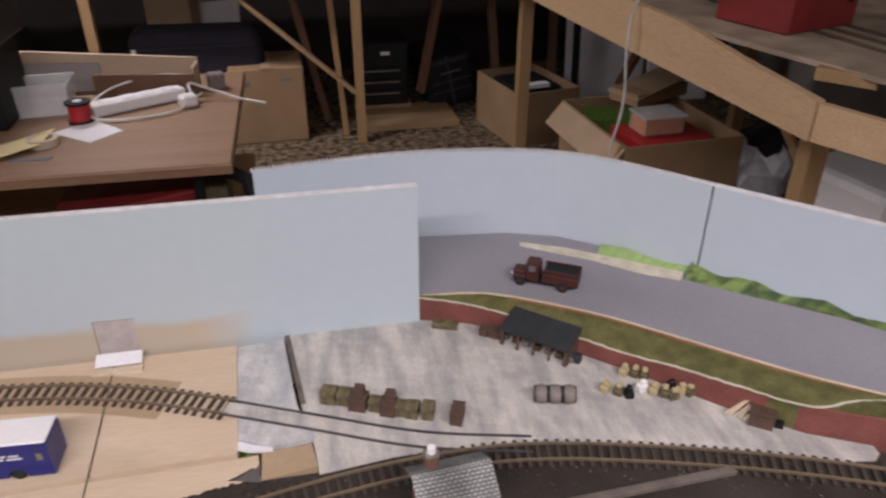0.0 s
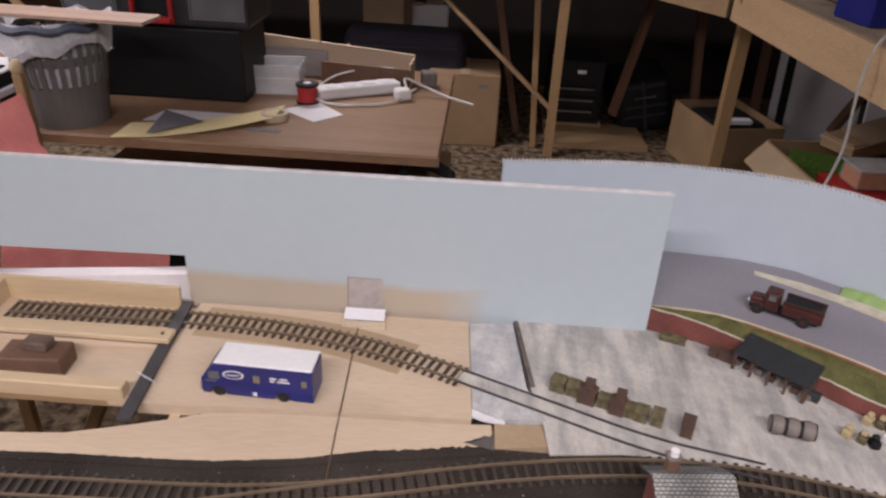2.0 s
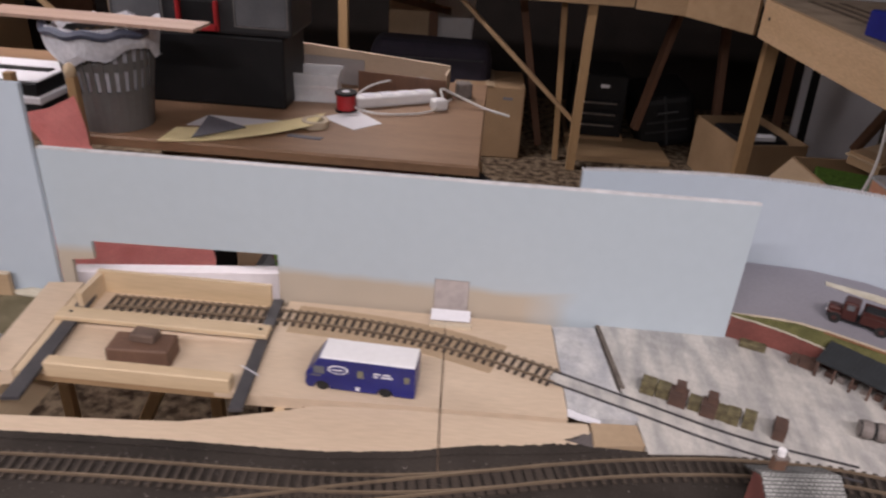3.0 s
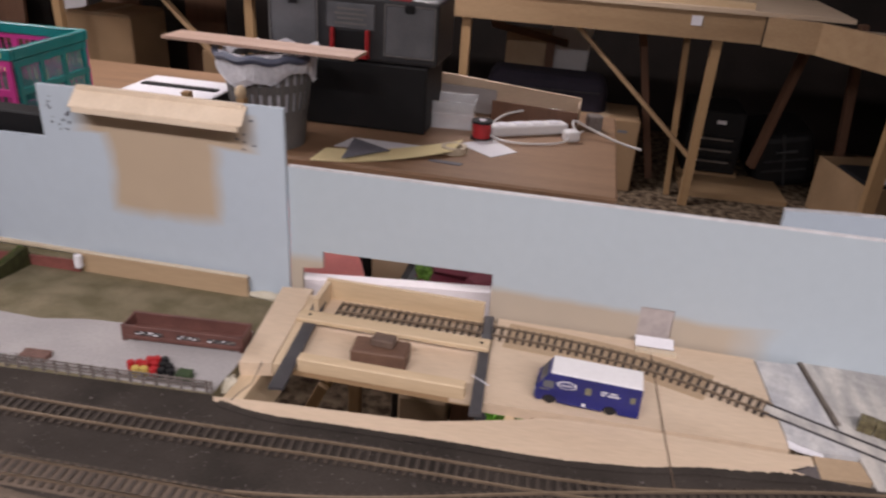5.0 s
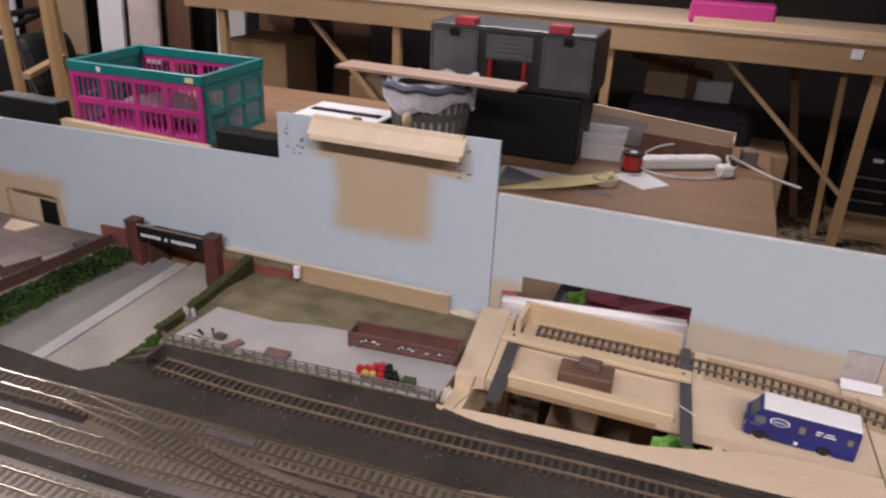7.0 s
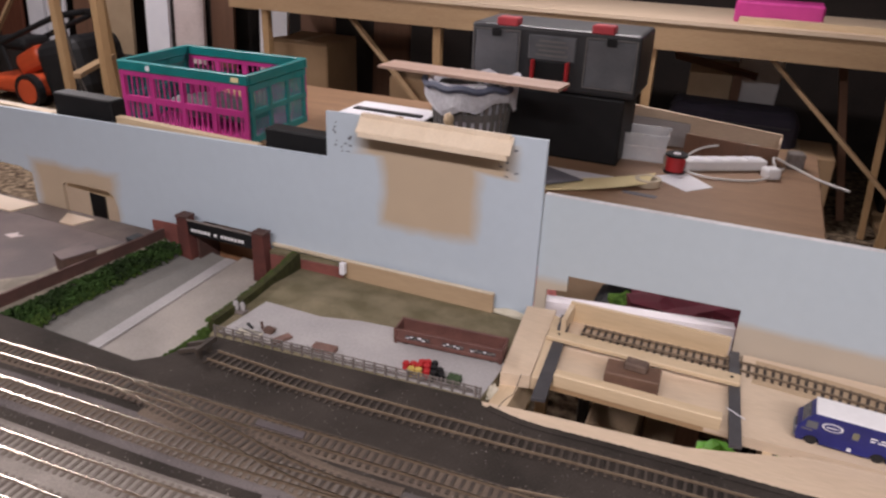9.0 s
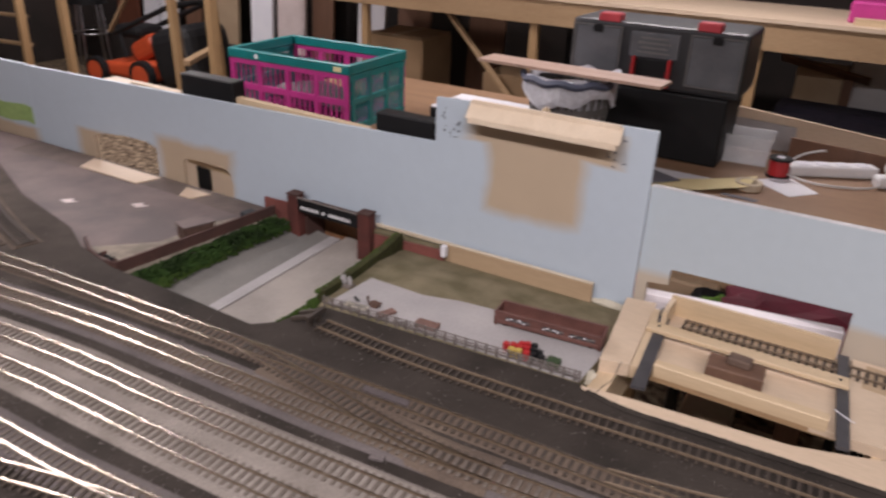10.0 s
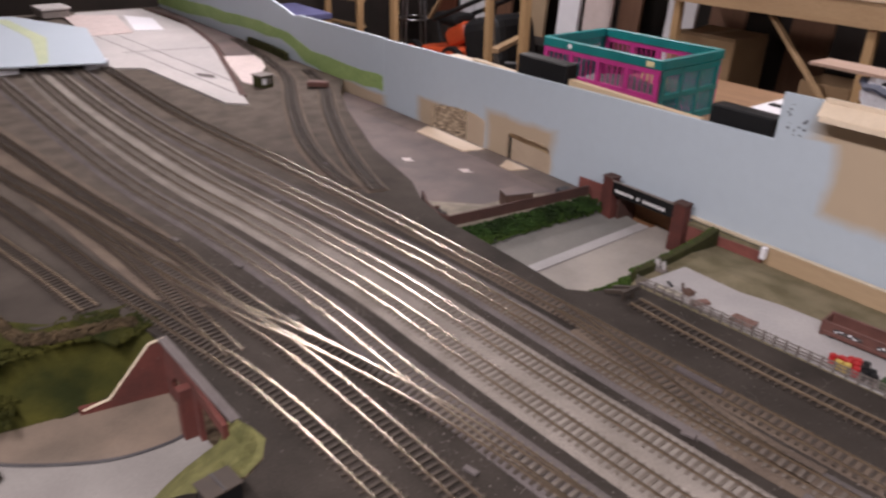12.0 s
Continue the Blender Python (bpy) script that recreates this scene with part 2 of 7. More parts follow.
M["cream"] = mat("cream_card", (0.62, 0.53, 0.40), (0.54, 0.45, 0.33), 30, 300, 0.7)
M["white"] = mat("white_paint", (0.78, 0.77, 0.78), (0.72, 0.71, 0.72), 10, 200, 0.45, wear=0.04, bump=0.02)
M["paper"] = mat("white_paper", (0.74, 0.73, 0.76), (0.68, 0.67, 0.71), 6, 200, 0.8, wear=0.04, bump=0.02)
M["yellow"] = mat("yellow_card", (0.76, 0.65, 0.37), (0.70, 0.59, 0.32), 6, 200, 0.8, wear=0.05)
M["grey_card"] = mat("grey_card", (0.18, 0.18, 0.21), rough=0.8)
M["blue"] = mat("blue_van", (0.018, 0.022, 0.16), (0.014, 0.017, 0.12), 30, 300, 0.35, bump=0.02, wear=0.08)
M["blue_box"] = mat("blue_box", (0.012, 0.02, 0.22), rough=0.4)
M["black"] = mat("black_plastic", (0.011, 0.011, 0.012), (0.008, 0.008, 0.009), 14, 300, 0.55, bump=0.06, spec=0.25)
M["charcoal"] = mat("charcoal_plastic", (0.032, 0.033, 0.037), (0.024, 0.025, 0.028), 14, 300, 0.45, bump=0.05)
M["clear"] = glassy("clear_plastic", (0.86, 0.87, 0.89), 0.2, 0.42)
M["clear_lid"] = glassy("clear_lid", (0.75, 0.75, 0.77), 0.2, 0.25)
M["clear_dark"] = glassy("smoked_lid", (0.17, 0.175, 0.19), 0.2, 0.8)
M["red"] = mat("red_plastic", (0.42, 0.02, 0.025), (0.33, 0.016, 0.02), 14, 300, 0.4, bump=0.03)
M["red_box"] = mat("red_box", (0.23, 0.02, 0.022), (0.18, 0.016, 0.018), 14, 300, 0.45, bump=0.03)
M["red_cloth"] = mat("red_cloth", (0.86, 0.34, 0.32), (0.76, 0.27, 0.255), 14, 400, 0.9, bump=0.2)
M["rust_board"] = mat("rust_board", (0.16, 0.055, 0.03), (0.12, 0.04, 0.022), 6, 90, 0.6, stretch=(3, 3, 0.3), bump=0.05)
M["pink_board"] = mat("pink_board", (0.60, 0.51, 0.49), (0.52, 0.43, 0.41), 4, 90, 0.7, bump=0.04)
M["maroon"] = mat("maroon_cloth", (0.10, 0.008, 0.02), (0.07, 0.006, 0.014), 14, 400, 0.9, bump=0.2)
M["pink"] = mat("pink_plastic", (0.50, 0.045, 0.24), (0.42, 0.034, 0.20), 14, 300, 0.4, bump=0.03, wear=0.06)
M["teal"] = mat("teal_plastic", (0.006, 0.17, 0.17), (0.005, 0.14, 0.14), 14, 300, 0.4, bump=0.03, wear=0.06)
M["orange"] = mat("orange_plastic", (0.50, 0.075, 0.025), (0.42, 0.06, 0.02), 14, 300, 0.4, bump=0.03)
M["grey_plastic"] = mat("grey_plastic", (0.15, 0.145, 0.14), (0.125, 0.12, 0.117), 14, 300, 0.5, bump=0.03)
M["bag"] = mat("plastic_bag", (0.66, 0.66, 0.70), (0.54, 0.54, 0.59), 18, 90, 0.35, bump=0.4, bump_d=0.006)
M["carton"] = mat("cardboard", (0.33, 0.215, 0.12), (0.27, 0.175, 0.095), 5, 160, 0.8, bump=0.06, wear=0.08)
M["carton_pale"] = mat("pale_board", (0.42, 0.31, 0.20), (0.36, 0.26, 0.165), 5, 160, 0.8, bump=0.06, wear=0.08)
M["navy"] = mat("navy_fabric", (0.018, 0.014, 0.028), (0.012, 0.01, 0.02), 20, 500, 0.85, bump=0.25)
M["table"] = mat("wood_laminate", (0.295, 0.178, 0.104), (0.21, 0.122, 0.068), 7, 120, 0.55, stretch=(0.25, 2.5, 1), bump=0.03, contrast=0.9)
M["metal_dark"] = mat("dark_metal", (0.03, 0.03, 0.032), rough=0.4, metal=0.6)
M["steel"] = mat("steel", (0.5, 0.5, 0.52), rough=0.3, metal=1.0)
M["brown_clay"] = mat("brown_clay", (0.155, 0.085, 0.055), (0.12, 0.065, 0.042), 40, 300, 0.7, bump=0.2)
M["crate_brown"] = mat("crate_brown", (0.10, 0.055, 0.04), (0.07, 0.04, 0.03), 90, 600, 0.8, bump=0.2, bump_d=0.0006)
M["crate_olive"] = mat("crate_olive", (0.165, 0.14, 0.07), (0.07, 0.055, 0.03), 160, 600, 0.8, bump=0.2, bump_d=0.0006)
M["crate_green"] = mat("dark_green_crate", (0.045, 0.075, 0.028), (0.028, 0.05, 0.02), 120, 600, 0.8, bump=0.2, bump_d=0.0005)
M["wagon"] = mat("wagon_brown", (0.135, 0.058, 0.046), (0.10, 0.042, 0.034), 60, 500, 0.6, bump=0.08)
M["roof_dark"] = mat("dark_roof", (0.028, 0.032, 0.036), (0.02, 0.023, 0.026), 60, 500, 0.7, bump=0.1, bump_d=0.0006)
M["slate"] = brick_mat("stone_slates", (0.40, 0.40, 0.385), (0.17, 0.17, 0.165), (0.30, 0.30, 0.30), 0.0040, 0.0024, 0.0005, axis=(0, 0, 0))
M["lorry"] = mat("lorry_maroon", (0.065, 0.018, 0.014), (0.045, 0.012, 0.01), 60, 400, 0.45, bump=0.03)
M["tyre"] = mat("tyre", (0.014, 0.013, 0.013), rough=0.85)
M["barrel"] = mat("barrel", (0.20, 0.17, 0.155), (0.14, 0.12, 0.11), 120, 600, 0.7, bump=0.1, bump_d=0.0005)
M["pallet"] = mat("brown_pallet", (0.19, 0.105, 0.085), (0.13, 0.072, 0.058), 120, 600, 0.85, bump=0.2, bump_d=0.0005)
M["sack"] = mat("sack", (0.46, 0.38, 0.22), (0.36, 0.29, 0.16), 90, 600, 0.85, bump=0.2, bump_d=0.0006)
M["yellow_drum"] = mat("yellow_drum", (0.55, 0.40, 0.10), rough=0.5)
M["carpet"] = mat("carpet", (0.25, 0.19, 0.13), (0.045, 0.03, 0.02), 27, 240, 0.95, bump=0.3, bump_d=0.004, contrast=0.45, wear=0.3, spec=0.1)
M["wall"] = mat("room_wall", (0.42, 0.39, 0.36), (0.34, 0.31, 0.285), 1.5, 60, 0.9, bump=0.05)
# Near black for walls and cupboards: the shade there is put into the colour.
M["wall_dark"] = mat("shaded_boards", (0.027, 0.019, 0.016), (0.015, 0.011, 0.009), 2.5, 60, 0.9, bump=0.05)
M["ceil"] = mat("ceiling_paint", (0.55, 0.53, 0.50), rough=0.9)
M["leaf_paint"] = mat("leaf_paint", (0.16, 0.23, 0.065), (0.04, 0.07, 0.025), 55, 240, 0.8, stretch=(0.7, 1.4, 1), bump=0.2, bump_d=0.001, contrast=0.35)
M["veneer"] = mat("pink_veneer", (0.52, 0.36, 0.28), (0.44, 0.295, 0.225), 7, 160, 0.6, stretch=(0.3, 2.5, 1), bump=0.05)
M["canopy"] = mat("canopy_pine", (0.74, 0.62, 0.48), (0.65, 0.53, 0.40), 18, 240, 0.6, stretch=(2, 0.2, 2), bump=0.05, contrast=0.9, wear=0.06)
M["dusty"] = mat("dusty_board", (0.42, 0.335, 0.25), (0.26, 0.205, 0.155), 9, 160, 0.9, bump=0.15)
M["trunk"] = mat("white_trunking", (0.82, 0.77, 0.79), (0.76, 0.71, 0.74), 6, 120, 0.45, wear=0.04)
M["grey_clay"] = mat("grey_clay", (0.15, 0.10, 0.075), (0.10, 0.066, 0.05), 60, 400, 0.8, bump=0.3)
M["seam"] = mat("seam_wire", (0.13, 0.085, 0.055), (0.09, 0.06, 0.04), 60, 300, 0.7)
M["lilac"] = mat("lilac_card", (0.45, 0.40, 0.385), (0.41, 0.365, 0.355), 6, 120, 0.8)
# Red brick made darker: the shade on the bridge face is put into its colour.
M["brick_shaded"] = brick_mat("shaded_brick", (0.125, 0.032, 0.024), (0.08, 0.022, 0.017), (0.9, 0.9, 0.9), 0.0032, 0.0012, 0.0002)
M["orange_wall"] = mat("orange_brown_card", (0.27, 0.13, 0.06), (0.18, 0.085, 0.04), 20, 300, 0.8, bump=0.1)
# Pine darkened for the batten's shaded face.
M["shaded_pine"] = mat("pine_in_shade", (0.44, 0.32, 0.20), (0.36, 0.255, 0.155), 18, 240, 0.6, stretch=(0.2, 2, 2), bump=0.05, contrast=0.9, wear=0.08)
M["plaster"] = mat("rough_plaster", (0.62, 0.58, 0.48), (0.48, 0.44, 0.34), 60, 500, 0.9, bump=0.4, bump_d=0.0015)
M["bag_green"] = mat("bright_green_plastic", (0.20, 0.55, 0.05), (0.12, 0.38, 0.03), 20, 200, 0.5, bump=0.2, bump_d=0.004)
M["tie"] = mat("grey_blue_tape", (0.12, 0.135, 0.19), (0.08, 0.09, 0.14), 30, 300, 0.6, bump=0.2)
M["pale_green"] = mat("pale_green_paint", (0.50, 0.54, 0.36), (0.44, 0.50, 0.34), 8, 120, 0.7, bump=0.03)
M["van_window"] = mat("dusty_window", (0.20, 0.19, 0.12), (0.13, 0.13, 0.10), 90, 500, 0.3, bump=0.02)
M["navy_cloth"] = mat("dull_blue_cloth", (0.10, 0.10, 0.22), (0.07, 0.07, 0.16), 8, 300, 0.9, bump=0.2)
M["carrot"] = mat("orange_food", (0.66, 0.24, 0.05), (0.55, 0.16, 0.03), 60, 300, 0.6, bump=0.2)
M["twig"] = mat("brown_twigs", (0.085, 0.06, 0.035), (0.04, 0.03, 0.018), 120, 700, 0.95, bump=0.5, bump_d=0.001, spec=0.1)
M["latch_red"] = mat("faded_red_plastic", (0.58, 0.07, 0.085), (0.50, 0.055, 0.07), 14, 300, 0.45, bump=0.03)
M["wire"] = mat("white_cable", (0.66, 0.64, 0.62), rough=0.5)

# ---- builders ----


def thing(name, x=0, y=0, z=0, rz=0, label="", category="", group="", kind=""):
    ob = new(name)
    ob.empty_display_size = 0.01
    ob.matrix_world = pose(x, y, z, 0, 0, rz)
    return tagged(ob, label, category, group, kind)


def mesh_of(bm, name, *mats):
    me = bpy.data.meshes.new(name)
    bm.to_mesh(me)
    bm.free()
    for m in mats:
        me.materials.append(m)
    return me


def part(name, bm, m, parent=None, label=""):
    ob = new(name, mesh_of(bm, name, *(m if isinstance(m, (list, tuple)) else (m,))))
    if parent is not None:
        ob.parent = parent
    return tagged(ob, label)


def single(name, bm, m, label, category, group="", kind=""):
    """A thing that is one mesh, in world places."""
    return tagged(part(name, bm, m), label, category, group, kind)


def box(sx, sy, sz, x=0, y=0, z=0, bev=0.0, rz=0, rx=0, ry=0, bm=None, seg=1):
    """A box that stands on z, centred on x and y."""
    out = bm or bmesh.new()
    r = bmesh.ops.create_cube(out, size=1.0, matrix=Matrix.Diagonal((sx, sy, sz, 1)))
    vs = r["verts"]
    if bev:
        es = list({e for v in vs for e in v.link_edges})
        g = bmesh.ops.bevel(out, geom=es, offset=bev, segments=seg, affect="EDGES", profile=0.5)
        vs = list({v for f in g["faces"] for v in f.verts} | {v for v in vs if v.is_valid})
        vs = [v for v in vs if v.is_valid]
        extra = set(vs)
        for v in list(vs):
            for e in v.link_edges:
                extra.add(e.other_vert(v))
        vs = list(extra)
    bmesh.ops.transform(out, verts=vs, matrix=pose(x, y, z + sz / 2, rx, ry, rz))
    return out


def cyl(r, h, x=0, y=0, z=0, n=20, r2=None, rx=0, ry=0, bm=None, bev=0.0, cap=True):
    out = bm or bmesh.new()
    g = bmesh.ops.create_cone(out, cap_ends=cap, segments=n, radius1=r, radius2=r if r2 is None else r2, depth=h)
    vs = g["verts"]
    bmesh.ops.transform(out, verts=vs, matrix=pose(x, y, z, rx, ry, 0) @ Matrix.Translation((0, 0, h / 2)))
    return out


def prism(pts, z0, z1, bm=None, wob=0.0):
    """An upright slab over a plan outline."""
    out = bm or bmesh.new()
    a = sum(p[0] * q[1] - q[0] * p[1] for p, q in zip(pts, pts[1:] + pts[:1]))
    if a < 0:
        pts = pts[::-1]
    lo = [out.verts.new((x, y, z0)) for x, y in pts]
    hi = [out.verts.new((x, y, z1)) for x, y in pts]
    out.faces.new(hi)
    out.faces.new(lo[::-1])
    n = len(pts)
    for i in range(n):
        out.faces.new((lo[i], lo[(i + 1) % n], hi[(i + 1) % n], hi[i]))
    return out


def smooth(pts, step):
    """A curve through plan points (2 or 3 coordinates), resampled at even steps."""
    ps = [Vector(p) for p in pts]
    ps = [ps[0] * 2 - ps[1]] + ps + [ps[-1] * 2 - ps[-2]]
    out = []
    for i in range(1, len(ps) - 2):
        p0, p1, p2, p3 = ps[i - 1 : i + 3]
        for k in range(24):
            t = k / 24
            out.append(0.5 * ((2 * p1) + (p2 - p0) * t + (2 * p0 - 5 * p1 + 4 * p2 - p3) * t * t + (3 * p1 - p0 - 3 * p2 + p3) * t**3))
    out.append(ps[-2])
    res, carry = [out[0]], 0.0
    for a, b in zip(out, out[1:]):
        d = (b - a).length
        at = step - carry
        while at <= d:
            res.append(a + (b - a) * (at / d))
            at += step
        carry = d - (at - step)
    if (res[-1] - out[-1]).length > step * 0.3:
        res.append(out[-1])
    return res


def sweep(pts, prof, bm=None, caps=True, mats=None):
    """Carries a profile (offset to the left, height) along plan points; mats: a material slot for each side."""
    out = bm or bmesh.new()
    rings = []
    for i, p in enumerate(pts):
        a, b = pts[max(i - 1, 0)], pts[min(i + 1, len(pts) - 1)]
        d = (Vector(b[:2]) - Vector(a[:2])).normalized()
        z = p[2] if len(p) > 2 else 0.0
        rings.append([out.verts.new((p[0] - d.y * o, p[1] + d.x * o, z + h)) for o, h in prof])
    n = len(prof)
    for r, s in zip(rings, rings[1:]):
        for k in range(n):
            fc = out.faces.new((r[k], s[k], s[(k + 1) % n], r[(k + 1) % n]))
            if mats:
                fc.material_index = mats[k]
    if caps:
        out.faces.new(rings[0][::-1])
        out.faces.new(rings[-1])
    bmesh.ops.recalc_face_normals(out, faces=out.faces)
    return out


def rect(w, z0, z1, off=0.0):
    return [(off + w / 2, z0), (off + w / 2, z1), (off - w / 2, z1), (off - w / 2, z0)]


def tube(pts, r, n=6, bm=None):
    """A round bar along points in space."""
    out = bm or bmesh.new()
    ps = [Vector(p) for p in pts]
    rings = []
    for i, p in enumerate(ps):
        d = (ps[min(i + 1, len(ps) - 1)] - ps[max(i - 1, 0)]).normalized()
        u = d.cross(Vector((0, 0, 1)) if abs(d.z) < 0.9 else Vector((1, 0, 0))).normalized()
        v = d.cross(u)
        rings.append([out.verts.new(p + r * (math.cos(2 * math.pi * k / n) * u + math.sin(2 * math.pi * k / n) * v)) for k in range(n)])
    for a, b in zip(rings, rings[1:]):
        for k in range(n):
            out.faces.new((a[k], b[k], b[(k + 1) % n], a[(k + 1) % n]))
    out.faces.new(rings[0][::-1])
    out.faces.new(rings[-1])
    bmesh.ops.recalc_face_normals(out, faces=out.faces)
    return out


def bar(a, b, w, d, bm=None):
    """A squared timber from a to b."""
    out = bm or bmesh.new()
    a, b = Vector(a), Vector(b)
    q = (b - a).to_track_quat("Z", "Y").to_matrix().to_4x4()
    r = bmesh.ops.create_cube(out, size=1.0, matrix=Matrix.Translation((a + b) / 2) @ q @ Matrix.Diagonal((w, d, (b - a).length, 1)))
    es = list({e for v in r["verts"] for e in v.link_edges})
    bmesh.ops.bevel(out, geom=es, offset=min(w, d) * 0.06, segments=1, affect="EDGES")
    return out


def blob(r, x, y, z, sx=1, sy=1, sz=1, rough=0.25, seed=0, bm=None, sub=2):
    """A lumpy clump."""
    out = bm or bmesh.new()
    g = bmesh.ops.create_icosphere(out, subdivisions=sub, radius=1)
    for v in g["verts"]:
        k = 1 + rough * noise.noise(v.co * 2.3 + Vector((seed * 3.1, seed * 1.7, 0)))
        v.co = Vector((x + v.co.x * r * sx * k, y + v.co.y * r * sy * k, z + v.co.z * r * sz * k))
    return out


ICO = bmesh.new()
bmesh.ops.create_icosphere(ICO, subdivisions=1, radius=1.0)
ICO.verts.index_update()
CLUMP = ([v.co.copy() for v in ICO.verts], [[v.index for v in f.verts] for f in ICO.faces])
ICO.free()


def foliage(pts, width, height, count, size, seed):
    """A low hedge of many small clumps along plan points (x, y, z)."""
    rng = random.Random(seed)
    out = bmesh.new()
    for _ in range(count):
        i = rng.randrange(len(pts) - 1)
        t = rng.random()
        p = Vector(pts[i]).lerp(Vector(pts[i + 1]), t)
        d = (Vector(pts[i + 1]) - Vector(pts[i])).normalized()
        o = (rng.random() - 0.5) * width
        h = rng.random() * height * (1 - (2 * abs(o) / width) ** 2 * 0.7)
        c = p + Vector((-d.y * o, d.x * o, h))
        s = size * (0.6 + 0.8 * rng.random())
        vs = [out.verts.new(c + s * (v + 0.35 * Vector((rng.uniform(-1, 1), rng.uniform(-1, 1), rng.uniform(-1, 1))))) for v in CLUMP[0]]
        for f in CLUMP[1]:
            out.faces.new([vs[k] for k in f])
    return out

# ---- the room ----


def upright(pts, y0, y1, bm=None):
    """A slab over an outline in x and z."""
    out = prism([(x, z) for x, z in pts], 0, 1)
    for v in out.verts:
        x, z, k = v.co
        v.co = (x, y1 if k > 0.5 else y0, z)
    bmesh.ops.recalc_face_normals(out, faces=out.faces)
    return out


single("floor", box(12, 10, 0.1, -1.5, 1.5, -0.1), M["carpet"], "mottled brown and beige patterned carpet", "floor", kind="structure")
single("ceiling", box(12, 10, 0.1, -1.5, 1.5, 2.4), M["ceil"], "plain off-white ceiling", "ceiling", kind="structure")
single("wall_north", box(12, 0.1, 2.4, -1.5, 5.25, 0), M["wall_dark"], "far wall with its shade put into a near-black colour", "wall", kind="structure")
single("wall_south", box(12, 0.1, 2.4, -1.5, -2.6, 0), M["wall"], "plain pale wall", "wall", kind="structure")
single("wall_east", box(0.1, 7.75, 2.4, 3.4, 1.325, 0), M["wall"], "plain pale wall", "wall", kind="structure")
single("wall_west", box(0.1, 7.75, 2.4, -7.0, 1.325, 0), M["wall_dark"], "end wall with its shade put into a near-black colour", "wall", kind="structure")

# ---- the layout: ground ----
GZ = 1.0
ground_pts = [(-3.4, 0.72), (-1.96, 0.72), (-1.86, 0.655), (-1.72, 0.59), (-1.45, 0.49), (-1.27, 0.452), (-1.2, 0.42), (-1.11, 0.402), (-0.995, 0.402), (-0.858, 0.398), (-0.835, 0.42), (-0.815, 0.478),
              (-0.49, 0.502), (-0.43, 0.484), (-0.30, 0.488), (-0.19, 0.50), (-0.05, 0.52), (0.063, 0.54), (0.117, 0.54), (0.20, 0.553), (0.30, 0.553), (0.38, 0.54), (0.47, 0.513), (0.575, 0.472), (0.80, 0.37),
              (0.80, -0.6), (-0.78, -0.6), (-0.78, -0.09), (-0.784, -0.055), (-0.796, -0.035), (-0.82, -0.022), (-0.86, -0.033), (-1.03, -0.044), (-1.12, -0.07), (-1.125, -0.15), (-1.19, -0.19), (-1.19, -0.6), (-3.4, -0.6)]
board = thing("model_railway_baseboard", label="baseboard with dark ash ground and railway formation", category="baseboard", kind="structure")
part("ground", prism(ground_pts, GZ - 0.012, GZ), M["ground"], board, "dark charcoal scatter")

for x, y in ((-3.3, -0.52), (-3.3, 0.62), (-2.0, -0.52), (-1.25, -0.52), (-0.6, -0.52), (0.72, -0.52), (0.72, 0.28)):
    part("leg", box(0.05, 0.05, GZ - 0.012, x, y, 0), M["timber_v"], board)


def band(name, pts, w, m, h=0.0025, label=""):
    part(name, sweep(smooth(pts, 0.03), [(w / 2, 0), (w / 2 - 0.006, h), (-w / 2 + 0.006, h), (-w / 2, 0)]), m, board, label)


def g3(pts, z=GZ):
    return [(x, y, z) for x, y in pts]


T1 = [(-2.6, -0.36), (-1.75, -0.17), (-1.41, -0.097), (-1.269, -0.071), (-1.162, -0.052), (-1.07, -0.031), (-0.965, -0.007), (-0.9, 0.0075), (-0.84, 0.0145), (-0.757, 0.022), (-0.5, 0.04), (0.0, 0.09), (0.7, 0.15)]
TE = [(-2.2, -0.12), (-1.8, -0.06), (-1.5, -0.013), (-1.332, 0.018), (-1.251, 0.034), (-1.166, 0.046), (-1.07, 0.058), (-1.0, 0.068), (-0.922, 0.086), (-0.815, 0.114), (-0.742, 0.130), (-0.6, 0.15)]
T2 = [(-2.6, -0.25), (-1.8, -0.125), (-1.45, -0.045), (-1.226, 0.0), (-1.12, 0.022), (-1.033, 0.042), (-0.951, 0.057), (-0.88, 0.066), (-0.8, 0.071), (-0.735, 0.075), (-0.4, 0.09), (0.0, 0.14), (0.7, 0.2)]
T3 = [(-2.4, 0.0), (-1.6, 0.05), (-1.25, 0.10), (-1.003, 0.128), (-0.847, 0.133), (-0.759, 0.139), (-0.5, 0.16), (0, 0.20), (0.7, 0.26)]
T4 = [(-3.3, 0.08), (-2.3, 0.085), (-1.9, 0.095), (-1.5, 0.125), (-1.25, 0.162), (-1.0, 0.193), (-0.846, 0.2), (-0.708, 0.205), (-0.4, 0.225), (0, 0.265), (0.7, 0.33)]
T5 = [(-3.3, 0.128), (-2.3, 0.133), (-1.9, 0.143), (-1.5, 0.172), (-1.25, 0.207), (-1.0, 0.237), (-0.867, 0.243), (-0.68, 0.252), (-0.4, 0.272), (0, 0.31), (0.7, 0.38)]
T6 = [(-3.3, 0.19), (-2.2, 0.19), (-1.75, 0.205), (-1.35, 0.255), (-1.03, 0.295), (-0.861, 0.305), (-0.78, 0.3075), (-0.713, 0.3095), (-0.653, 0.3125), (-0.565, 0.3195), (-0.3, 0.340), (0.0, 0.354), (0.15, 0.358), (0.7, 0.29)]
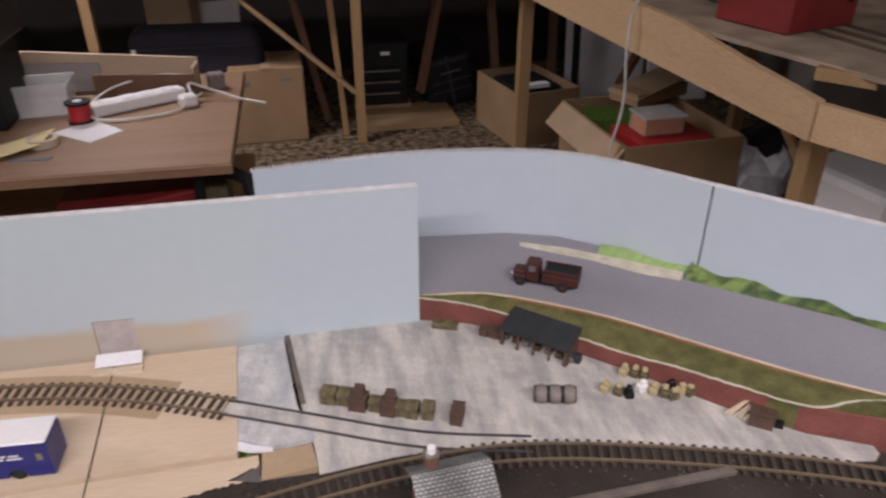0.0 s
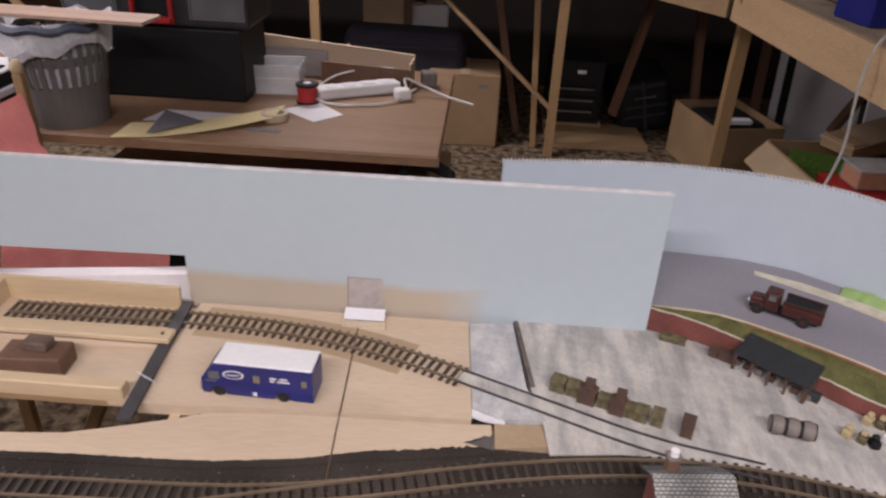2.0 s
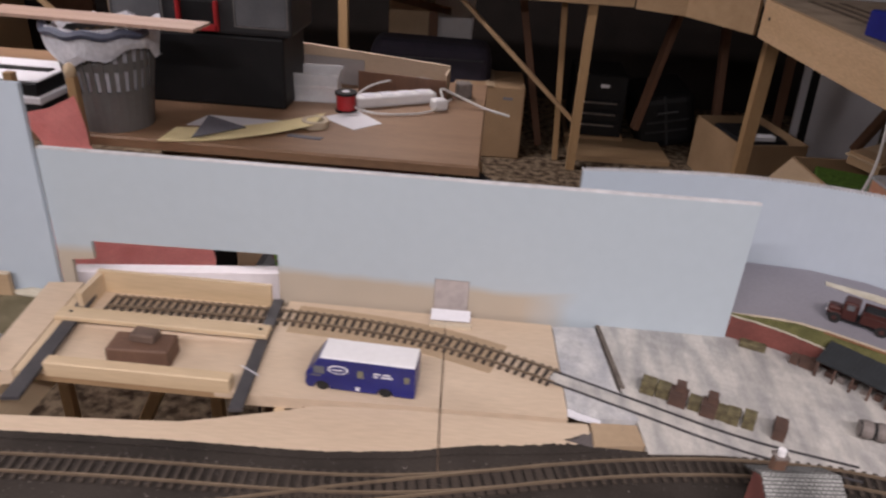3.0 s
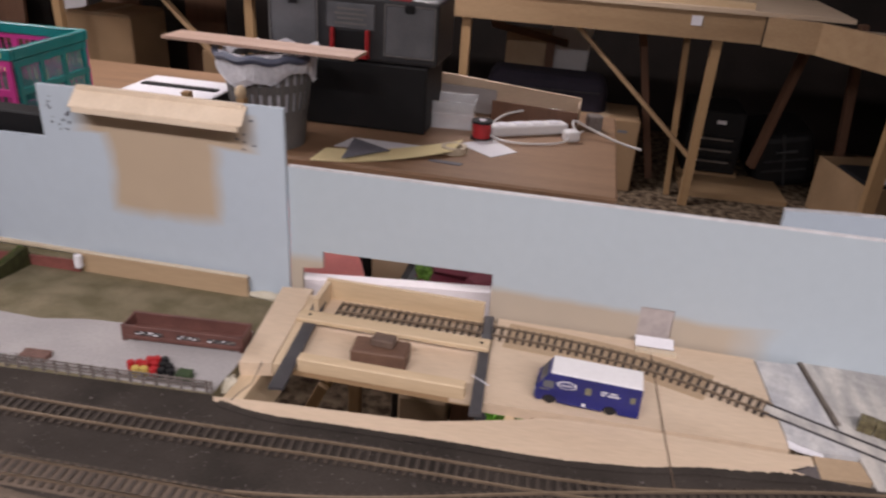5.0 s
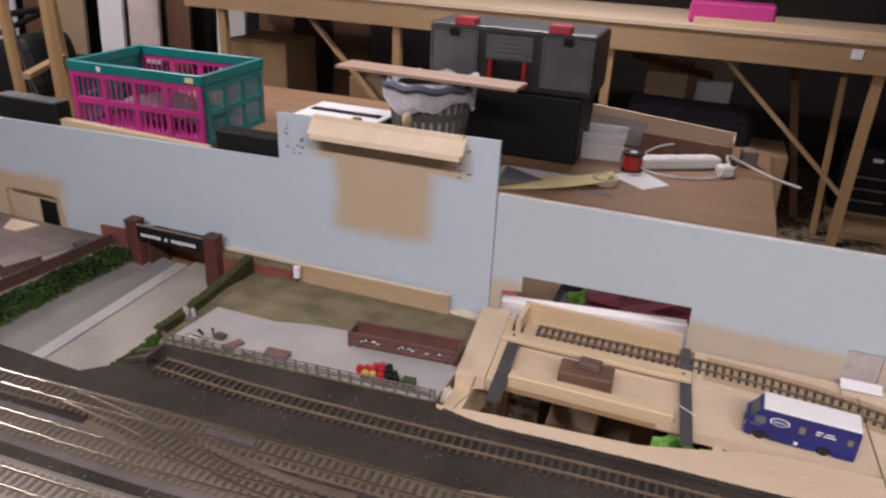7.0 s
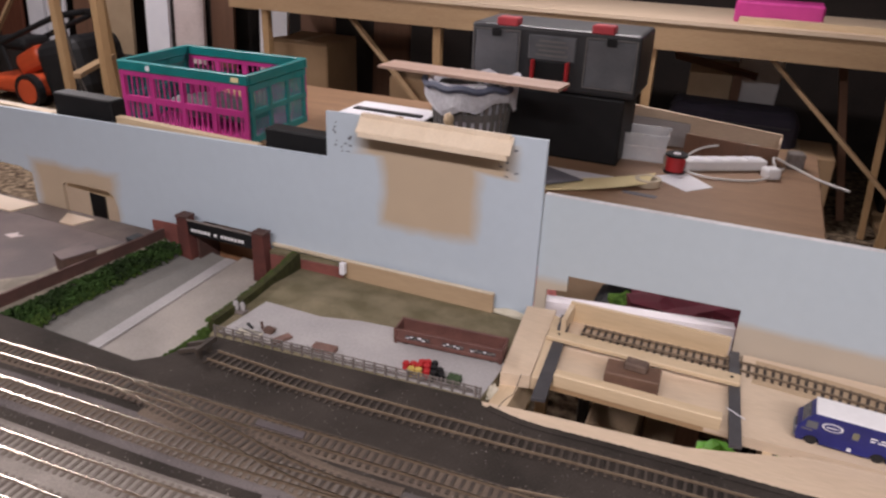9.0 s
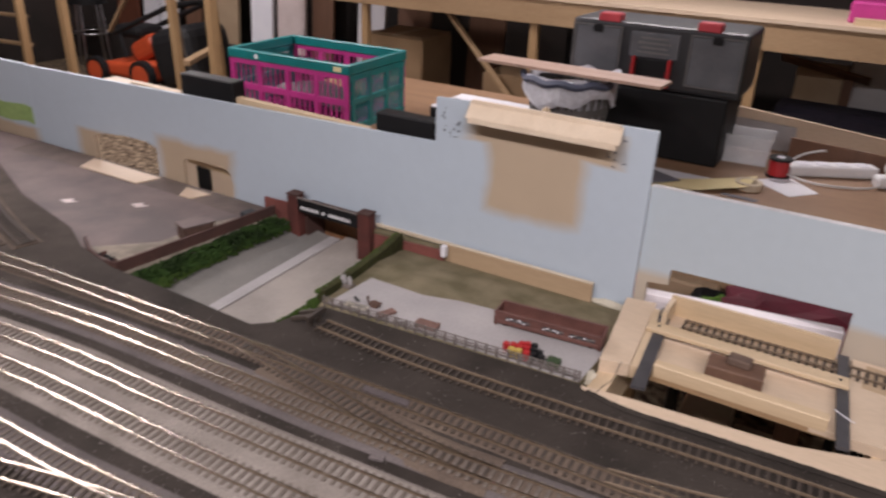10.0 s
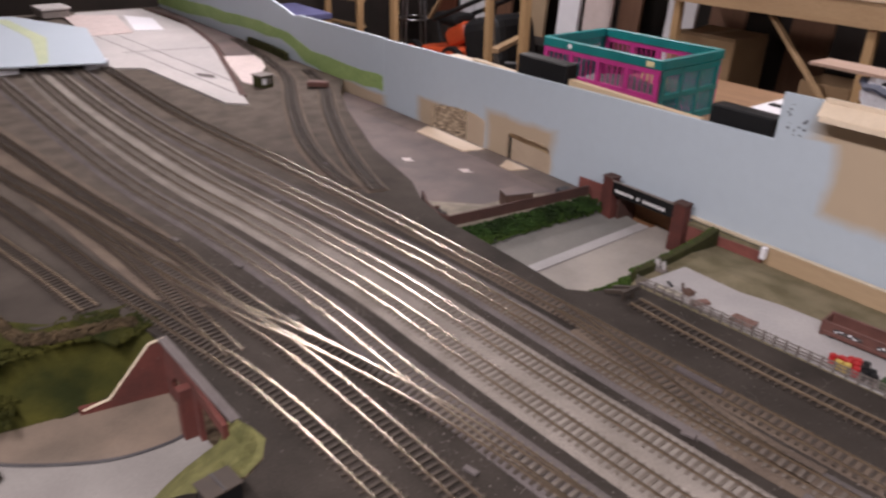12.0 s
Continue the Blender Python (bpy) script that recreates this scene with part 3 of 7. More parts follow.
T7 = [(-3.3, 0.25), (-2.0, 0.26), (-1.46, 0.31), (-1.18, 0.337), (-0.918, 0.3525), (-0.799, 0.359), (-0.675, 0.3655), (-0.555, 0.3715), (-0.447, 0.3755), (-0.35, 0.379), (-0.2, 0.387), (0.0, 0.40), (0.3, 0.40), (0.7, 0.32)]
T8 = [(-0.785, 0.441), (-0.661, 0.438), (-0.553, 0.443), (-0.448, 0.449), (-0.346, 0.457), (-0.288, 0.4598), (-0.245, 0.4612), (-0.2, 0.4625), (-0.16, 0.4645), (-0.12, 0.4675), (-0.08, 0.4735), (-0.037, 0.4825), (0.0, 0.492), (0.05, 0.506), (0.095, 0.5157), (0.14, 0.5235), (0.19, 0.529), (0.24, 0.5306), (0.288, 0.528), (0.355, 0.512), (0.40, 0.5005), (0.4415, 0.4878), (0.483, 0.4745), (0.5225, 0.4595), (0.6, 0.425), (0.75, 0.35)]
X8 = [(0.03, 0.5005), (0.0, 0.492), (-0.037, 0.4815), (-0.079, 0.4705), (-0.12, 0.4595), (-0.17, 0.4445), (-0.23, 0.4255), (-0.29, 0.4065), (-0.35, 0.391), (-0.42, 0.3795)]
SID = [(-0.425, 0.686), (-0.3, 0.688), (-0.23, 0.689), (-0.165, 0.685), (-0.115, 0.679), (-0.065, 0.668), (-0.014, 0.651), (0.042, 0.627), (0.114, 0.595), (0.2, 0.558), (0.29, 0.535)]
TB = [(-2.6, 0.70), (-2.35, 0.665), (-2.063, 0.612), (-1.806, 0.50), (-1.567, 0.405), (-1.4, 0.362), (-1.29, 0.349)]
TC = [(-2.1, 0.69), (-1.906, 0.635), (-1.717, 0.545), (-1.488, 0.449), (-1.35, 0.402), (-1.26, 0.379)]
X1 = [(-1.2, 0.006), (-1.12, 0.024), (-1.033, 0.046), (-0.96, 0.071), (-0.9, 0.091)]
X3 = [(-0.825, 0.3545), (-0.782, 0.3518), (-0.726, 0.345), (-0.675, 0.337), (-0.634, 0.3295), (-0.565, 0.3225), (-0.5, 0.3265)]
X4 = [(-1.6, -0.085), (-1.45, -0.05), (-1.278, -0.019), (-1.189, -0.010), (-1.078, -0.001), (-0.999, 0.004), (-0.955, 0.0072)]
STUB = [(-1.7, -0.22), (-1.327, -0.133), (-1.249, -0.115), (-1.133, -0.091)]

mid = [((a[0] + b[0]) / 2, (a[1] + b[1]) / 2) for a, b in zip(T4, T5)]
band("ballast", g3(mid, GZ), 0.093, M["ballast"], 0.003, "pale grey granite ballast")
band("cess", g3(T6, GZ + 0.0005), 0.047, M["cess"], 0.0015)
band("ballast", g3(T6, GZ + 0.001), 0.036, M["ballast_b"], 0.002, "rusty brown ballast")
band("ballast", g3(T7, GZ + 0.0004), 0.034, M["ballast_b"], 0.0018, "rusty brown ballast")
band("cess", g3(T3, GZ + 0.0004), 0.045, M["cess"], 0.0018)
part("yard_ballast", prism([(-2.0, -0.17), (-1.5, -0.08), (-1.25, -0.045), (-1.12, -0.025), (-1.08, 0.0), (-1.06, 0.03), (-1.10, 0.055), (-1.2, 0.060), (-1.35, 0.04), (-1.5, 0.012), (-2.0, -0.06)], GZ, GZ + 0.0006), M["ballast_b"], board, "rusty brown ballast")
band("ballast", g3(X3[1:], GZ + 0.0009), 0.052, M["ballast_b"], 0.0019, "rusty brown ballast")
band("ballast", g3(TB, GZ + 0.0003), 0.044, M["ballast_b"], 0.0012)
band("ballast", g3(TC, GZ + 0.0002), 0.04, M["ballast_b"], 0.0011)

SLEEPER = mesh_of(box(0.0033, 0.0295, 0.0016, 0, 0, 0), "sleeper", M["sleeper"])
SLEEPER_G = mesh_of(box(0.0033, 0.0295, 0.0016, 0, 0, 0), "sleeper", M["sleeper_g"])


def track(pts, label, z=GZ + 0.001, shiny=True, rust=False, grey=False, gap=0.0086, lo=-1.75, hi=0.62, z_of=None, sleepers=True, name="track"):
    """Two rails of 16.5 mm gauge on separate sleepers."""
    t = thing(name, label=label, category="model track")
    cs = smooth(pts, gap)
    for _ in range(3):
        cs = cs[:1] + [(p + q * 2 + r) / 4 for p, q, r in zip(cs, cs[1:], cs[2:])] + cs[-1:]
    for _ in range(2):
        cs = cs[:4] + [sum(cs[k - 4:k + 5], Vector((0, 0))) / 9 for k in range(4, len(cs) - 4)] + cs[-4:]
    cs3 = [(c.x, c.y, z) for c in cs]
    for s in (-1, 1):
        prof = rect(0.0014, 0.0, 0.0024, s * 0.0089)
        prof = [(o, h + 0.0016) for o, h in prof]
        part("rail", sweep(cs3, prof, mats=[0, 1, 0, 0]), [M["rail_rust" if rust else "rail_side"], M["rail_rust"] if rust else M["rail_top"] if shiny else M["rail_dull"]], t)
    if not sleepers:
        return t
    far = bmesh.new()
    for i in range(len(cs) - 1):
        c, d = cs[i], (cs[min(i + 1, len(cs) - 1)] - cs[max(i - 1, 0)])
        ang = math.degrees(math.atan2(d.y, d.x))
        if lo < c.x < hi:
            o = new("sleeper", SLEEPER_G if grey else SLEEPER)
            o.matrix_local = pose(c.x, c.y, z, 0, 0, ang)
            o.parent = t
        else:
            u = d.normalized()
            n = Vector((-u.y, u.x))
            prism([tuple(c + u * a * 0.00165 + n * b * 0.01475) for a, b in ((-1, -1), (1, -1), (1, 1), (-1, 1))], z, z + 0.0016, bm=far)
    if len(far.verts):
        tagged(part("sleeper_run", far, M["sleeper_g"] if grey else M["sleeper"], t), kind="stuff")
    else:
        far.free()
    return t


track(T1, "brown-sleepered model track with polished rails", lo=-1.3, hi=-0.4)
track(T2, "brown-sleepered model track with polished rails", lo=-1.3, hi=-0.4)
track(T3, "model track with polished rails in grey ballast", GZ + 0.002, grey=True, lo=-1.2, hi=-0.4)
track(T4, "main line track with polished rails in pale ballast", GZ + 0.0025, grey=True, lo=-1.5, hi=0.1)
track(T5, "main line track with polished rails in pale ballast", GZ + 0.0025, grey=True, lo=-1.5, hi=0.1)
track(T6, "weathered track with polished rails in brown ballast", GZ + 0.0025, grey=True, lo=-1.4, hi=0.2)
track(T7, "brown-sleepered track with rusty rails in dark ash", GZ + 0.0017, shiny=True, lo=-1.4, hi=0.4)
track(T8, "siding track with dull rusty rails in dark ash", GZ + 0.001, shiny=False, lo=-0.8, hi=0.62)
track(X8, "diverging turnout track with dull rails", GZ + 0.0013, shiny=False, lo=-0.35, hi=-0.03)
track(TB, "dirty branch track with dull rails curving away", GZ + 0.0021, rust=True, lo=-1.5, hi=-0.9)
track(TC, "dirty branch track with dull rails curving away", GZ + 0.0019, rust=True, lo=-1.5, hi=-1.2)
track(X1, "crossover track with polished rails", GZ + 0.0022, lo=-1.2, hi=-0.5)
track(X3, "crossover track with brown sleepers", GZ + 0.0022, shiny=True, lo=-1.2, hi=-0.5)
track(X4, "turnout track with polished rails", GZ + 0.0015, lo=-1.3, hi=-0.8)
track(STUB, "short dead-end track with brown sleepers", GZ + 0.001, shiny=False, lo=-1.35, hi=-1.1)
track(TE, "crossover track with polished rails running into the yard", GZ + 0.0018, lo=-1.4, hi=-0.5)
track([p for p in SID if p[0] < 0.045], "freshly laid siding track with dark sleepers", GZ + 0.0006, shiny=False, lo=-0.5, hi=0.05)


def stones(lines, spread, count, size, seed, z):
    """Loose chippings scattered along the given lines, as one mesh."""
    r = random.Random(seed)
    verts, faces = [], []
    pts = [smooth(l, 0.02) for l in lines]
    while len(faces) < count * 4:
        l = r.choice(pts)
        p = r.choice(l)
        if not -1.6 < p.x < 0.6:
            continue
        x, y, s = p.x + r.uniform(-0.012, 0.012), p.y + r.gauss(0, spread), size * r.uniform(0.6, 1.5)
        a = r.uniform(0, 6.28)
        n = len(verts)
        for q in range(3):
            verts.append((x + s * 0.6 * math.cos(a + q * 2.1), y + s * 0.6 * math.sin(a + q * 2.1), z))
        verts.append((x + r.uniform(-0.2, 0.2) * s, y + r.uniform(-0.2, 0.2) * s, z + s * 0.7))
        faces += [(n, n + 1, n + 3), (n + 1, n + 2, n + 3), (n + 2, n, n + 3), (n, n + 2, n + 1)]
    me = bpy.data.meshes.new("chippings")
    me.from_pydata(verts, [], faces)
    me.materials.append(M["stone"])
    ob = new("chippings", me)
    ob.parent = board
    return tagged(ob, label="loose grey chippings on the trackbed", kind="stuff")


stones([T3, T4, T5, T6], 0.020, 9000, 0.0013, 61, GZ + 0.0015)
stones([T1, T2, TE, T7, T8], 0.026, 5000, 0.0011, 62, GZ + 0.0002)

part("crossing_slab", prism([(-0.672, 0.371), (-0.619, 0.3735), (-0.617, 0.3655), (-0.670, 0.363)], GZ + 0.0005, GZ + 0.0042), M["slab"], board, "dark mauve-grey slab between the rails")

# ---- painted sky boards ----
BY = 0.722
left_board = [(-1.77, 0.94), (-1.583, 0.94), (-1.583, 1.018), (-1.545, 1.03), (-1.49, 1.036), (-1.43, 1.036), (-1.402, 1.028), (-1.402, 0.94), (-1.334, 0.94), (-1.334, 1.018), (-1.326, 1.024), (-1.235, 1.026), (-1.218, 1.018), (-1.213, 1.0), (-1.213, 0.94),
              (-1.036, 0.94), (-1.036, 1.012), (-0.92, 1.012), (-0.92, 0.94), (-0.502, 0.94), (-0.502, 1.22), (-0.807, 1.215), (-0.807, 1.151), (-1.77, 1.131)]
single("sky_board", upright(left_board, BY, BY + 0.006), M["sky"], "pale blue painted plywood sky board with bare patches", "sky board", "sky boards", "structure")
right_board = [(-0.5015, 0.94), (-0.487, 0.94), (-0.487, 1.024), (-0.461, 1.027), (-0.461, 1.049), (-0.256, 1.053), (-0.256, 0.94), (-0.087, 0.94), (-0.087, 1.041), (-0.05, 1.041), (-0.05, 0.94), (0.226, 0.94), (0.226, 1.155), (-0.5015, 1.151)]
single("sky_board", upright(right_board, BY + 0.006, BY + 0.011), M["sky_right"], "pale blue painted sky board cut over the track", "sky board", "sky boards", "structure")
single("sky_board_edge", upright([(-0.50, 1.1512), (0.226, 1.1552), (0.226, 1.1572), (-0.50, 1.1532)], BY + 0.006, BY + 0.011), M["card_edge"], "white cut edge of a sky board", "edge", kind="structure")
single("sky_board", upright([(-3.4, 0.94), (-1.771, 0.94), (-1.771, 1.133), (-2.19, 1.128), (-2.222, 1.122), (-2.28, 1.135), (-2.36, 1.15), (-2.42, 1.18), (-2.55, 1.2), (-3.4, 1.22)], BY, BY + 0.006), M["sky"], "pale blue painted sky board with a painted hedge", "sky board", "sky boards", "structure")
hedge_paint = [(-3.4, 1.058), (-3.05, 1.062), (-2.85, 1.071), (-2.72, 1.068), (-2.61, 1.074), (-2.45, 1.078), (-2.34, 1.073), (-2.27, 1.0724), (-2.2, 1.058), (-2.13, 1.0435), (-2.04, 1.045), (-1.943, 1.0415), (-1.87, 1.0415), (-1.8, 1.047), (-1.776, 1.044), (-1.776, 1.008), (-1.80, 1.012), (-1.86, 1.004), (-1.91, 1.006), (-1.955, 1.001), (-2.06, 0.998), (-2.11, 1.004), (-2.172, 1.0072), (-2.23, 1.030), (-2.312, 1.0475), (-2.40, 1.040), (-2.50, 1.043), (-2.63, 1.0388), (-2.74, 1.029), (-2.85, 1.031), (-3.078, 1.016), (-3.4, 1.012)]
single("painted_hedge", upright(hedge_paint, BY - 0.001, BY + 0.001), M["green_paint"], "flat green painted hedge on the sky board", "painting", kind="structure")

curve = [(0.068, 0.852), (0.13, 0.861), (0.224, 0.870), (0.29, 0.868), (0.352, 0.858), (0.412, 0.837), (0.463, 0.80), (0.533, 0.728)]
cs = [(p.x, p.y, 0.96) for p in smooth(curve, 0.012)]
single("curved_sky_board", sweep(cs, rect(0.006, 0, 0.17)), M["foam"], "curved pale blue corrugated card sky board", "sky board", "sky boards", "structure")
fl = bmesh.new()
for i, p in enumerate(smooth(curve, 0.0045)):
    box(0.0022, 0.0065, 0.0024, p.x, p.y, 1.13, rz=(i * 17) % 7, bm=fl)
tagged(single("corrugated_edge", fl, M["card_edge"], "white corrugated cut edge of the card", "edge", kind="structure"))
straight = [(0.5345, 0.7265, 0.96), (0.643, 0.616, 0.96), (0.85, 0.40, 0.96)]
single("curved_sky_board", sweep(straight, rect(0.006, 0, 0.17)), M["foam"], "pale blue card sky board beside the upper road", "sky board", "sky boards", "structure")
single("card_edge", sweep([(x, y, 1.1302) for x, y, _ in straight], rect(0.0064, 0, 0.0018)), M["card_edge"], "white cut edge of a sky card", "edge", kind="structure")

# ---- upper road, verge and brick retaining wall ----
RZ = 1.026
near_edge = [(0.222, 0.737), (0.28, 0.733), (0.319, 0.719), (0.394, 0.673), (0.458, 0.620), (0.534, 0.554), (0.592, 0.512), (0.75, 0.40)]
far_edge = [(0.80, 0.44), (0.66, 0.60), (0.53, 0.727), (0.46, 0.797), (0.41, 0.834), (0.352, 0.854), (0.224, 0.866), (0.07, 0.848), (0.07, 0.737)]
single("hatch_back", box(0.0366, 0.003, 0.0655, -0.0685, 0.7312, 0.975), M["lilac"], "pale lilac card behind the small opening", "card", kind="structure")
single("upper_road", prism(near_edge + far_edge, 0.985, RZ), M["road"], "smooth mauve-grey model road", "road", kind="structure")
wall_line = [(0.222, 0.736), (0.276, 0.717), (0.335, 0.680), (0.401, 0.620), (0.440, 0.580), (0.476, 0.545), (0.522, 0.508), (0.568, 0.484), (0.60, 0.468), (0.75, 0.385)]
verge_line = wall_line[:7] + [(0.59, 0.502), (0.70, 0.432)]
wall_top = [1.026, 1.022, 1.0175, 1.017, 1.0235, 1.026, 1.0275, 1.0275, 1.0275, 1.0275]
crest = smooth([(x, y, z) for (x, y), z in zip(wall_line, wall_top)], 0.012)
lower = smooth([(x, y, z) for (x, y), z in zip(verge_line, wall_top)], 0.004)
upper = smooth([(x + 0.001, y - 0.003, RZ) for x, y in near_edge], 0.004)


def ribbon(rows):
    """A surface through rows of points of equal number."""
    bm = bmesh.new()
    vs = [[bm.verts.new(p) for p in r] for r in rows]
    for a, b in zip(vs, vs[1:]):
        for k in range(len(a) - 1):
            bm.faces.new((a[k], a[k + 1], b[k + 1], b[k]))
    bmesh.ops.recalc_face_normals(bm, faces=bm.faces)
    return bm


def spread(pts, n):
    return [pts[round((len(pts) - 1) * k / (n - 1))] for k in range(n)]


lo_v, up_v = spread(lower, 140), spread(upper, 140)
turf = [[p.lerp(q, u) + Vector((0, 0, 0.0008 + 0.0022 * math.sin(math.pi * u) + 0.0010 * noise.noise((k * 0.35, u * 4, 3)))) for k, (p, q) in enumerate(zip(lo_v, up_v))] for u in (0, 0.15, 0.3, 0.45, 0.6, 0.75, 0.9, 1)]
single("grass_verge", ribbon([[Vector((p.x, p.y, 0.99)) for p in lo_v]] + turf + [[Vector((p.x, p.y, 0.99)) for p in up_v]]), M["grass_pale"], "olive grass verge sloping above the brick wall", "verge", kind="structure")
bwm = bmesh.new()
for a, b in zip(crest, crest[1:]):
    n = Vector((-(b - a).y, (b - a).x, 0)).normalized() * 0.0015
    quad = [bwm.verts.new((p.x + q.x, p.y + q.y, z)) for p, q, z in ((a, -n, 0.99), (b, -n, 0.99), (b, -n, b.z), (a, -n, a.z), (a, n, a.z), (b, n, b.z), (b, n, 0.99), (a, n, 0.99))]
    for f in ((0, 1, 2, 3), (3, 2, 5, 4), (4, 5, 6, 7)):
        bwm.faces.new([quad[k] for k in f])
bmesh.ops.remove_doubles(bwm, verts=bwm.verts, dist=0.0002)
single("brick_retaining_wall", bwm, M["brick"], "red brick retaining wall below the upper road", "wall", kind="structure")
rw = random.Random(17)
rag = [Vector((p.x + rw.uniform(-0.0007, 0.0007), p.y - 0.001 + rw.uniform(-0.0008, 0.0008), p.z + 0.0006)) for p in lower]
single("verge_edge", sweep([tuple(p) for p in rag], rect(0.0019, 0, 0.0010)), M["plaster"], "pale ragged edge along the verge", "edge", kind="structure")
single("kerb_line", sweep([(p.x - 0.0015, p.y - 0.0048, RZ + 0.0008) for p in smooth(near_edge[2:], 0.02)], rect(0.0030, 0, 0.0010)), M["orange_wall"], "brown earth line beside the kerb", "edge", kind="structure")
single("kerb", sweep([(p.x, p.y - 0.0015, RZ) for p in smooth(near_edge, 0.02)], rect(0.0025, 0, 0.002)), M["cream"], "thin buff kerb along the model road", "kerb", kind="structure")
# Cream strip, drawn out along the far edge to paint the road's gleam too.
single("cream_strip", prism([(0.3596, 0.8193), (0.4312, 0.7715), (0.4699, 0.737), (0.5084, 0.7143), (0.5191, 0.7288), (0.4700, 0.7625), (0.4422, 0.7822), (0.4095, 0.8044), (0.3619, 0.827)], RZ, RZ + 0.0012), M["plaster"], "cream strip by the sky board with the road's gleam painted in", "strip", kind="structure")


def painted_bank(name, lower, upper, rise, seed, m, label):
    """A low cut-out hedge strip that leans against the sky board, with a wavy top."""
    r = random.Random(seed)
    lo, up = smooth(lower, 0.006), smooth(upper, 0.006)
    n = min(len(lo), len(up))
    bm = bmesh.new()
    rings = []
    for k in range(n):
        p, q = lo[int(k * (len(lo) - 1) / (n - 1))], up[int(k * (len(up) - 1) / (n - 1))]
        top = RZ + rise * (0.8 + 0.3 * math.sin(k * 0.55 + seed) + r.uniform(-0.08, 0.12))
        rings.append([bm.verts.new(v) for v in ((p.x, p.y, RZ), (p.x * 0.5 + q.x * 0.5, p.y * 0.5 + q.y * 0.5, RZ + (top - RZ) * 0.62 + r.uniform(-0.0015, 0.0015)), (q.x, q.y, top), (q.x, q.y, RZ))])
    for s, t in zip(rings, rings[1:]):
        for k in range(4):
            bm.faces.new((s[k], t[k], t[(k + 1) % 4], s[(k + 1) % 4]))
    bm.faces.new(rings[0])
    bm.faces.new(rings[-1][::-1])
    bmesh.ops.recalc_face_normals(bm, faces=bm.faces)
    return single(name, bm, m, label, "hedge")


painted_bank("hedge", [(0.513, 0.716), (0.563, 0.674), (0.611, 0.637), (0.66, 0.594), (0.78, 0.468)], [(0.527, 0.729), (0.583, 0.672), (0.633, 0.621), (0.68, 0.571), (0.79, 0.457)], 0.011, 2, M["leaf_paint"], "painted green hedge strip along the model road")
painted_bank("painted_bush", [(0.4397, 0.7849), (0.4626, 0.7663), (0.4947, 0.7476), (0.522, 0.7285)], [(0.452, 0.802), (0.474, 0.783), (0.503, 0.755), (0.529, 0.7285)], 0.005, 5, M["green_paint"], "low green painted bush against the sky board")

# ---- goods yard paving ----
yard_pts = [(0.092, 0.728), (0.222, 0.732), (0.275, 0.714), (0.334, 0.677), (0.400, 0.617), (0.475, 0.542), (0.52, 0.505), (0.567, 0.481), (0.566, 0.4724), (0.558, 0.4664), (0.525, 0.4709), (0.492, 0.4828), (0.45, 0.4973), (0.407, 0.5109), (0.362, 0.5228), (0.317, 0.5342), (0.27, 0.5412), (0.222, 0.5438), (0.1755, 0.5446), (0.129, 0.539), (0.114, 0.5373), (0.110, 0.582), (0.104, 0.60)]
single("paving", prism(yard_pts, GZ - 0.012, GZ + 0.0012), M["paving"], "printed grey stone setts of the goods yard", "paving", kind="structure")
single("paving_sheet", prism([(0.042, 0.717), (0.087, 0.722), (0.098, 0.62), (0.113, 0.578), (0.075, 0.575), (0.049, 0.587)], GZ - 0.004, GZ + 0.0016), M["paving_pale"], "loose sheet of grey stone paving", "paving sheet", kind="structure")
single("wood_strip", bar((0.0905, 0.727, GZ + 0.001), (0.1035, 0.622, GZ + 0.001), 0.0045, 0.003), M["sleeper_g"], "narrow wooden strip between paving sheets", "strip")
ps = [p for p in smooth(SID, 0.01) if p.x > 0.028]
st = thing("track", label="siding track with dark rails set flush in paving", category="model track")
for s in (-1, 1):
    part("rail", sweep([(p.x, p.y, GZ + 0.0018) for p in ps], rect(0.0016, 0, 0.0016, s * 0.0089), mats=[0, 1, 0, 0]), [M["dark_strip"], M["dark_strip"]], st)
part("infill", sweep([(p.x, p.y, GZ + 0.0012) for p in ps[:-4]], rect(0.0135, 0, 0.0012)), M["paving"], st, "pale paving strip between the rails")

# ---- bare plywood section ----
ply = thing("plywood_baseboard", label="unpainted plywood baseboard with a pencilled seam", category="baseboard", kind="structure")
part("panel", prism([(-0.243, 0.5625), (-0.195, 0.5640), (-0.146, 0.5668), (-0.097, 0.5685), (-0.047, 0.5700), (-0.006, 0.5718), (0.0485, 0.5725), (0.0485, 0.588), (0.041, 0.722), (-0.243, 0.722)], GZ - 0.012, GZ), M["ply"], ply)
# Dark strip low in the gap paints the shade between panel and front strip.
part("seam_edge", prism([(-0.19, 0.545), (0.07, 0.556), (0.07, 0.58), (0.0, 0.575), (-0.19, 0.57)], GZ - 0.016, GZ - 0.0095), M["timber_dark"], ply, "dark strip for the shade in the seam gap")
part("packing_piece", prism([(0.0685, 0.5700), (0.1092, 0.5725), (0.113, 0.547), (0.0685, 0.5395)], GZ - 0.011, GZ + 0.0004), M["carton_pale"], ply, "small tan packing piece")
part("torn_edge", prism([(0.0488, 0.586), (0.06, 0.580), (0.078, 0.5735), (0.077, 0.5695), (0.058, 0.573), (0.0488, 0.577)], GZ - 0.001, GZ + 0.0012), M["paper"], ply, "white torn paper edge")
part("track_bed", sweep([(p.x, p.y, GZ) for p in smooth([q for q in SID if -0.26 < q[0] < 0.02], 0.02)], rect(0.05, 0, 0.0006)), M["carton_pale"], ply, "thin buff underlay beneath the track")
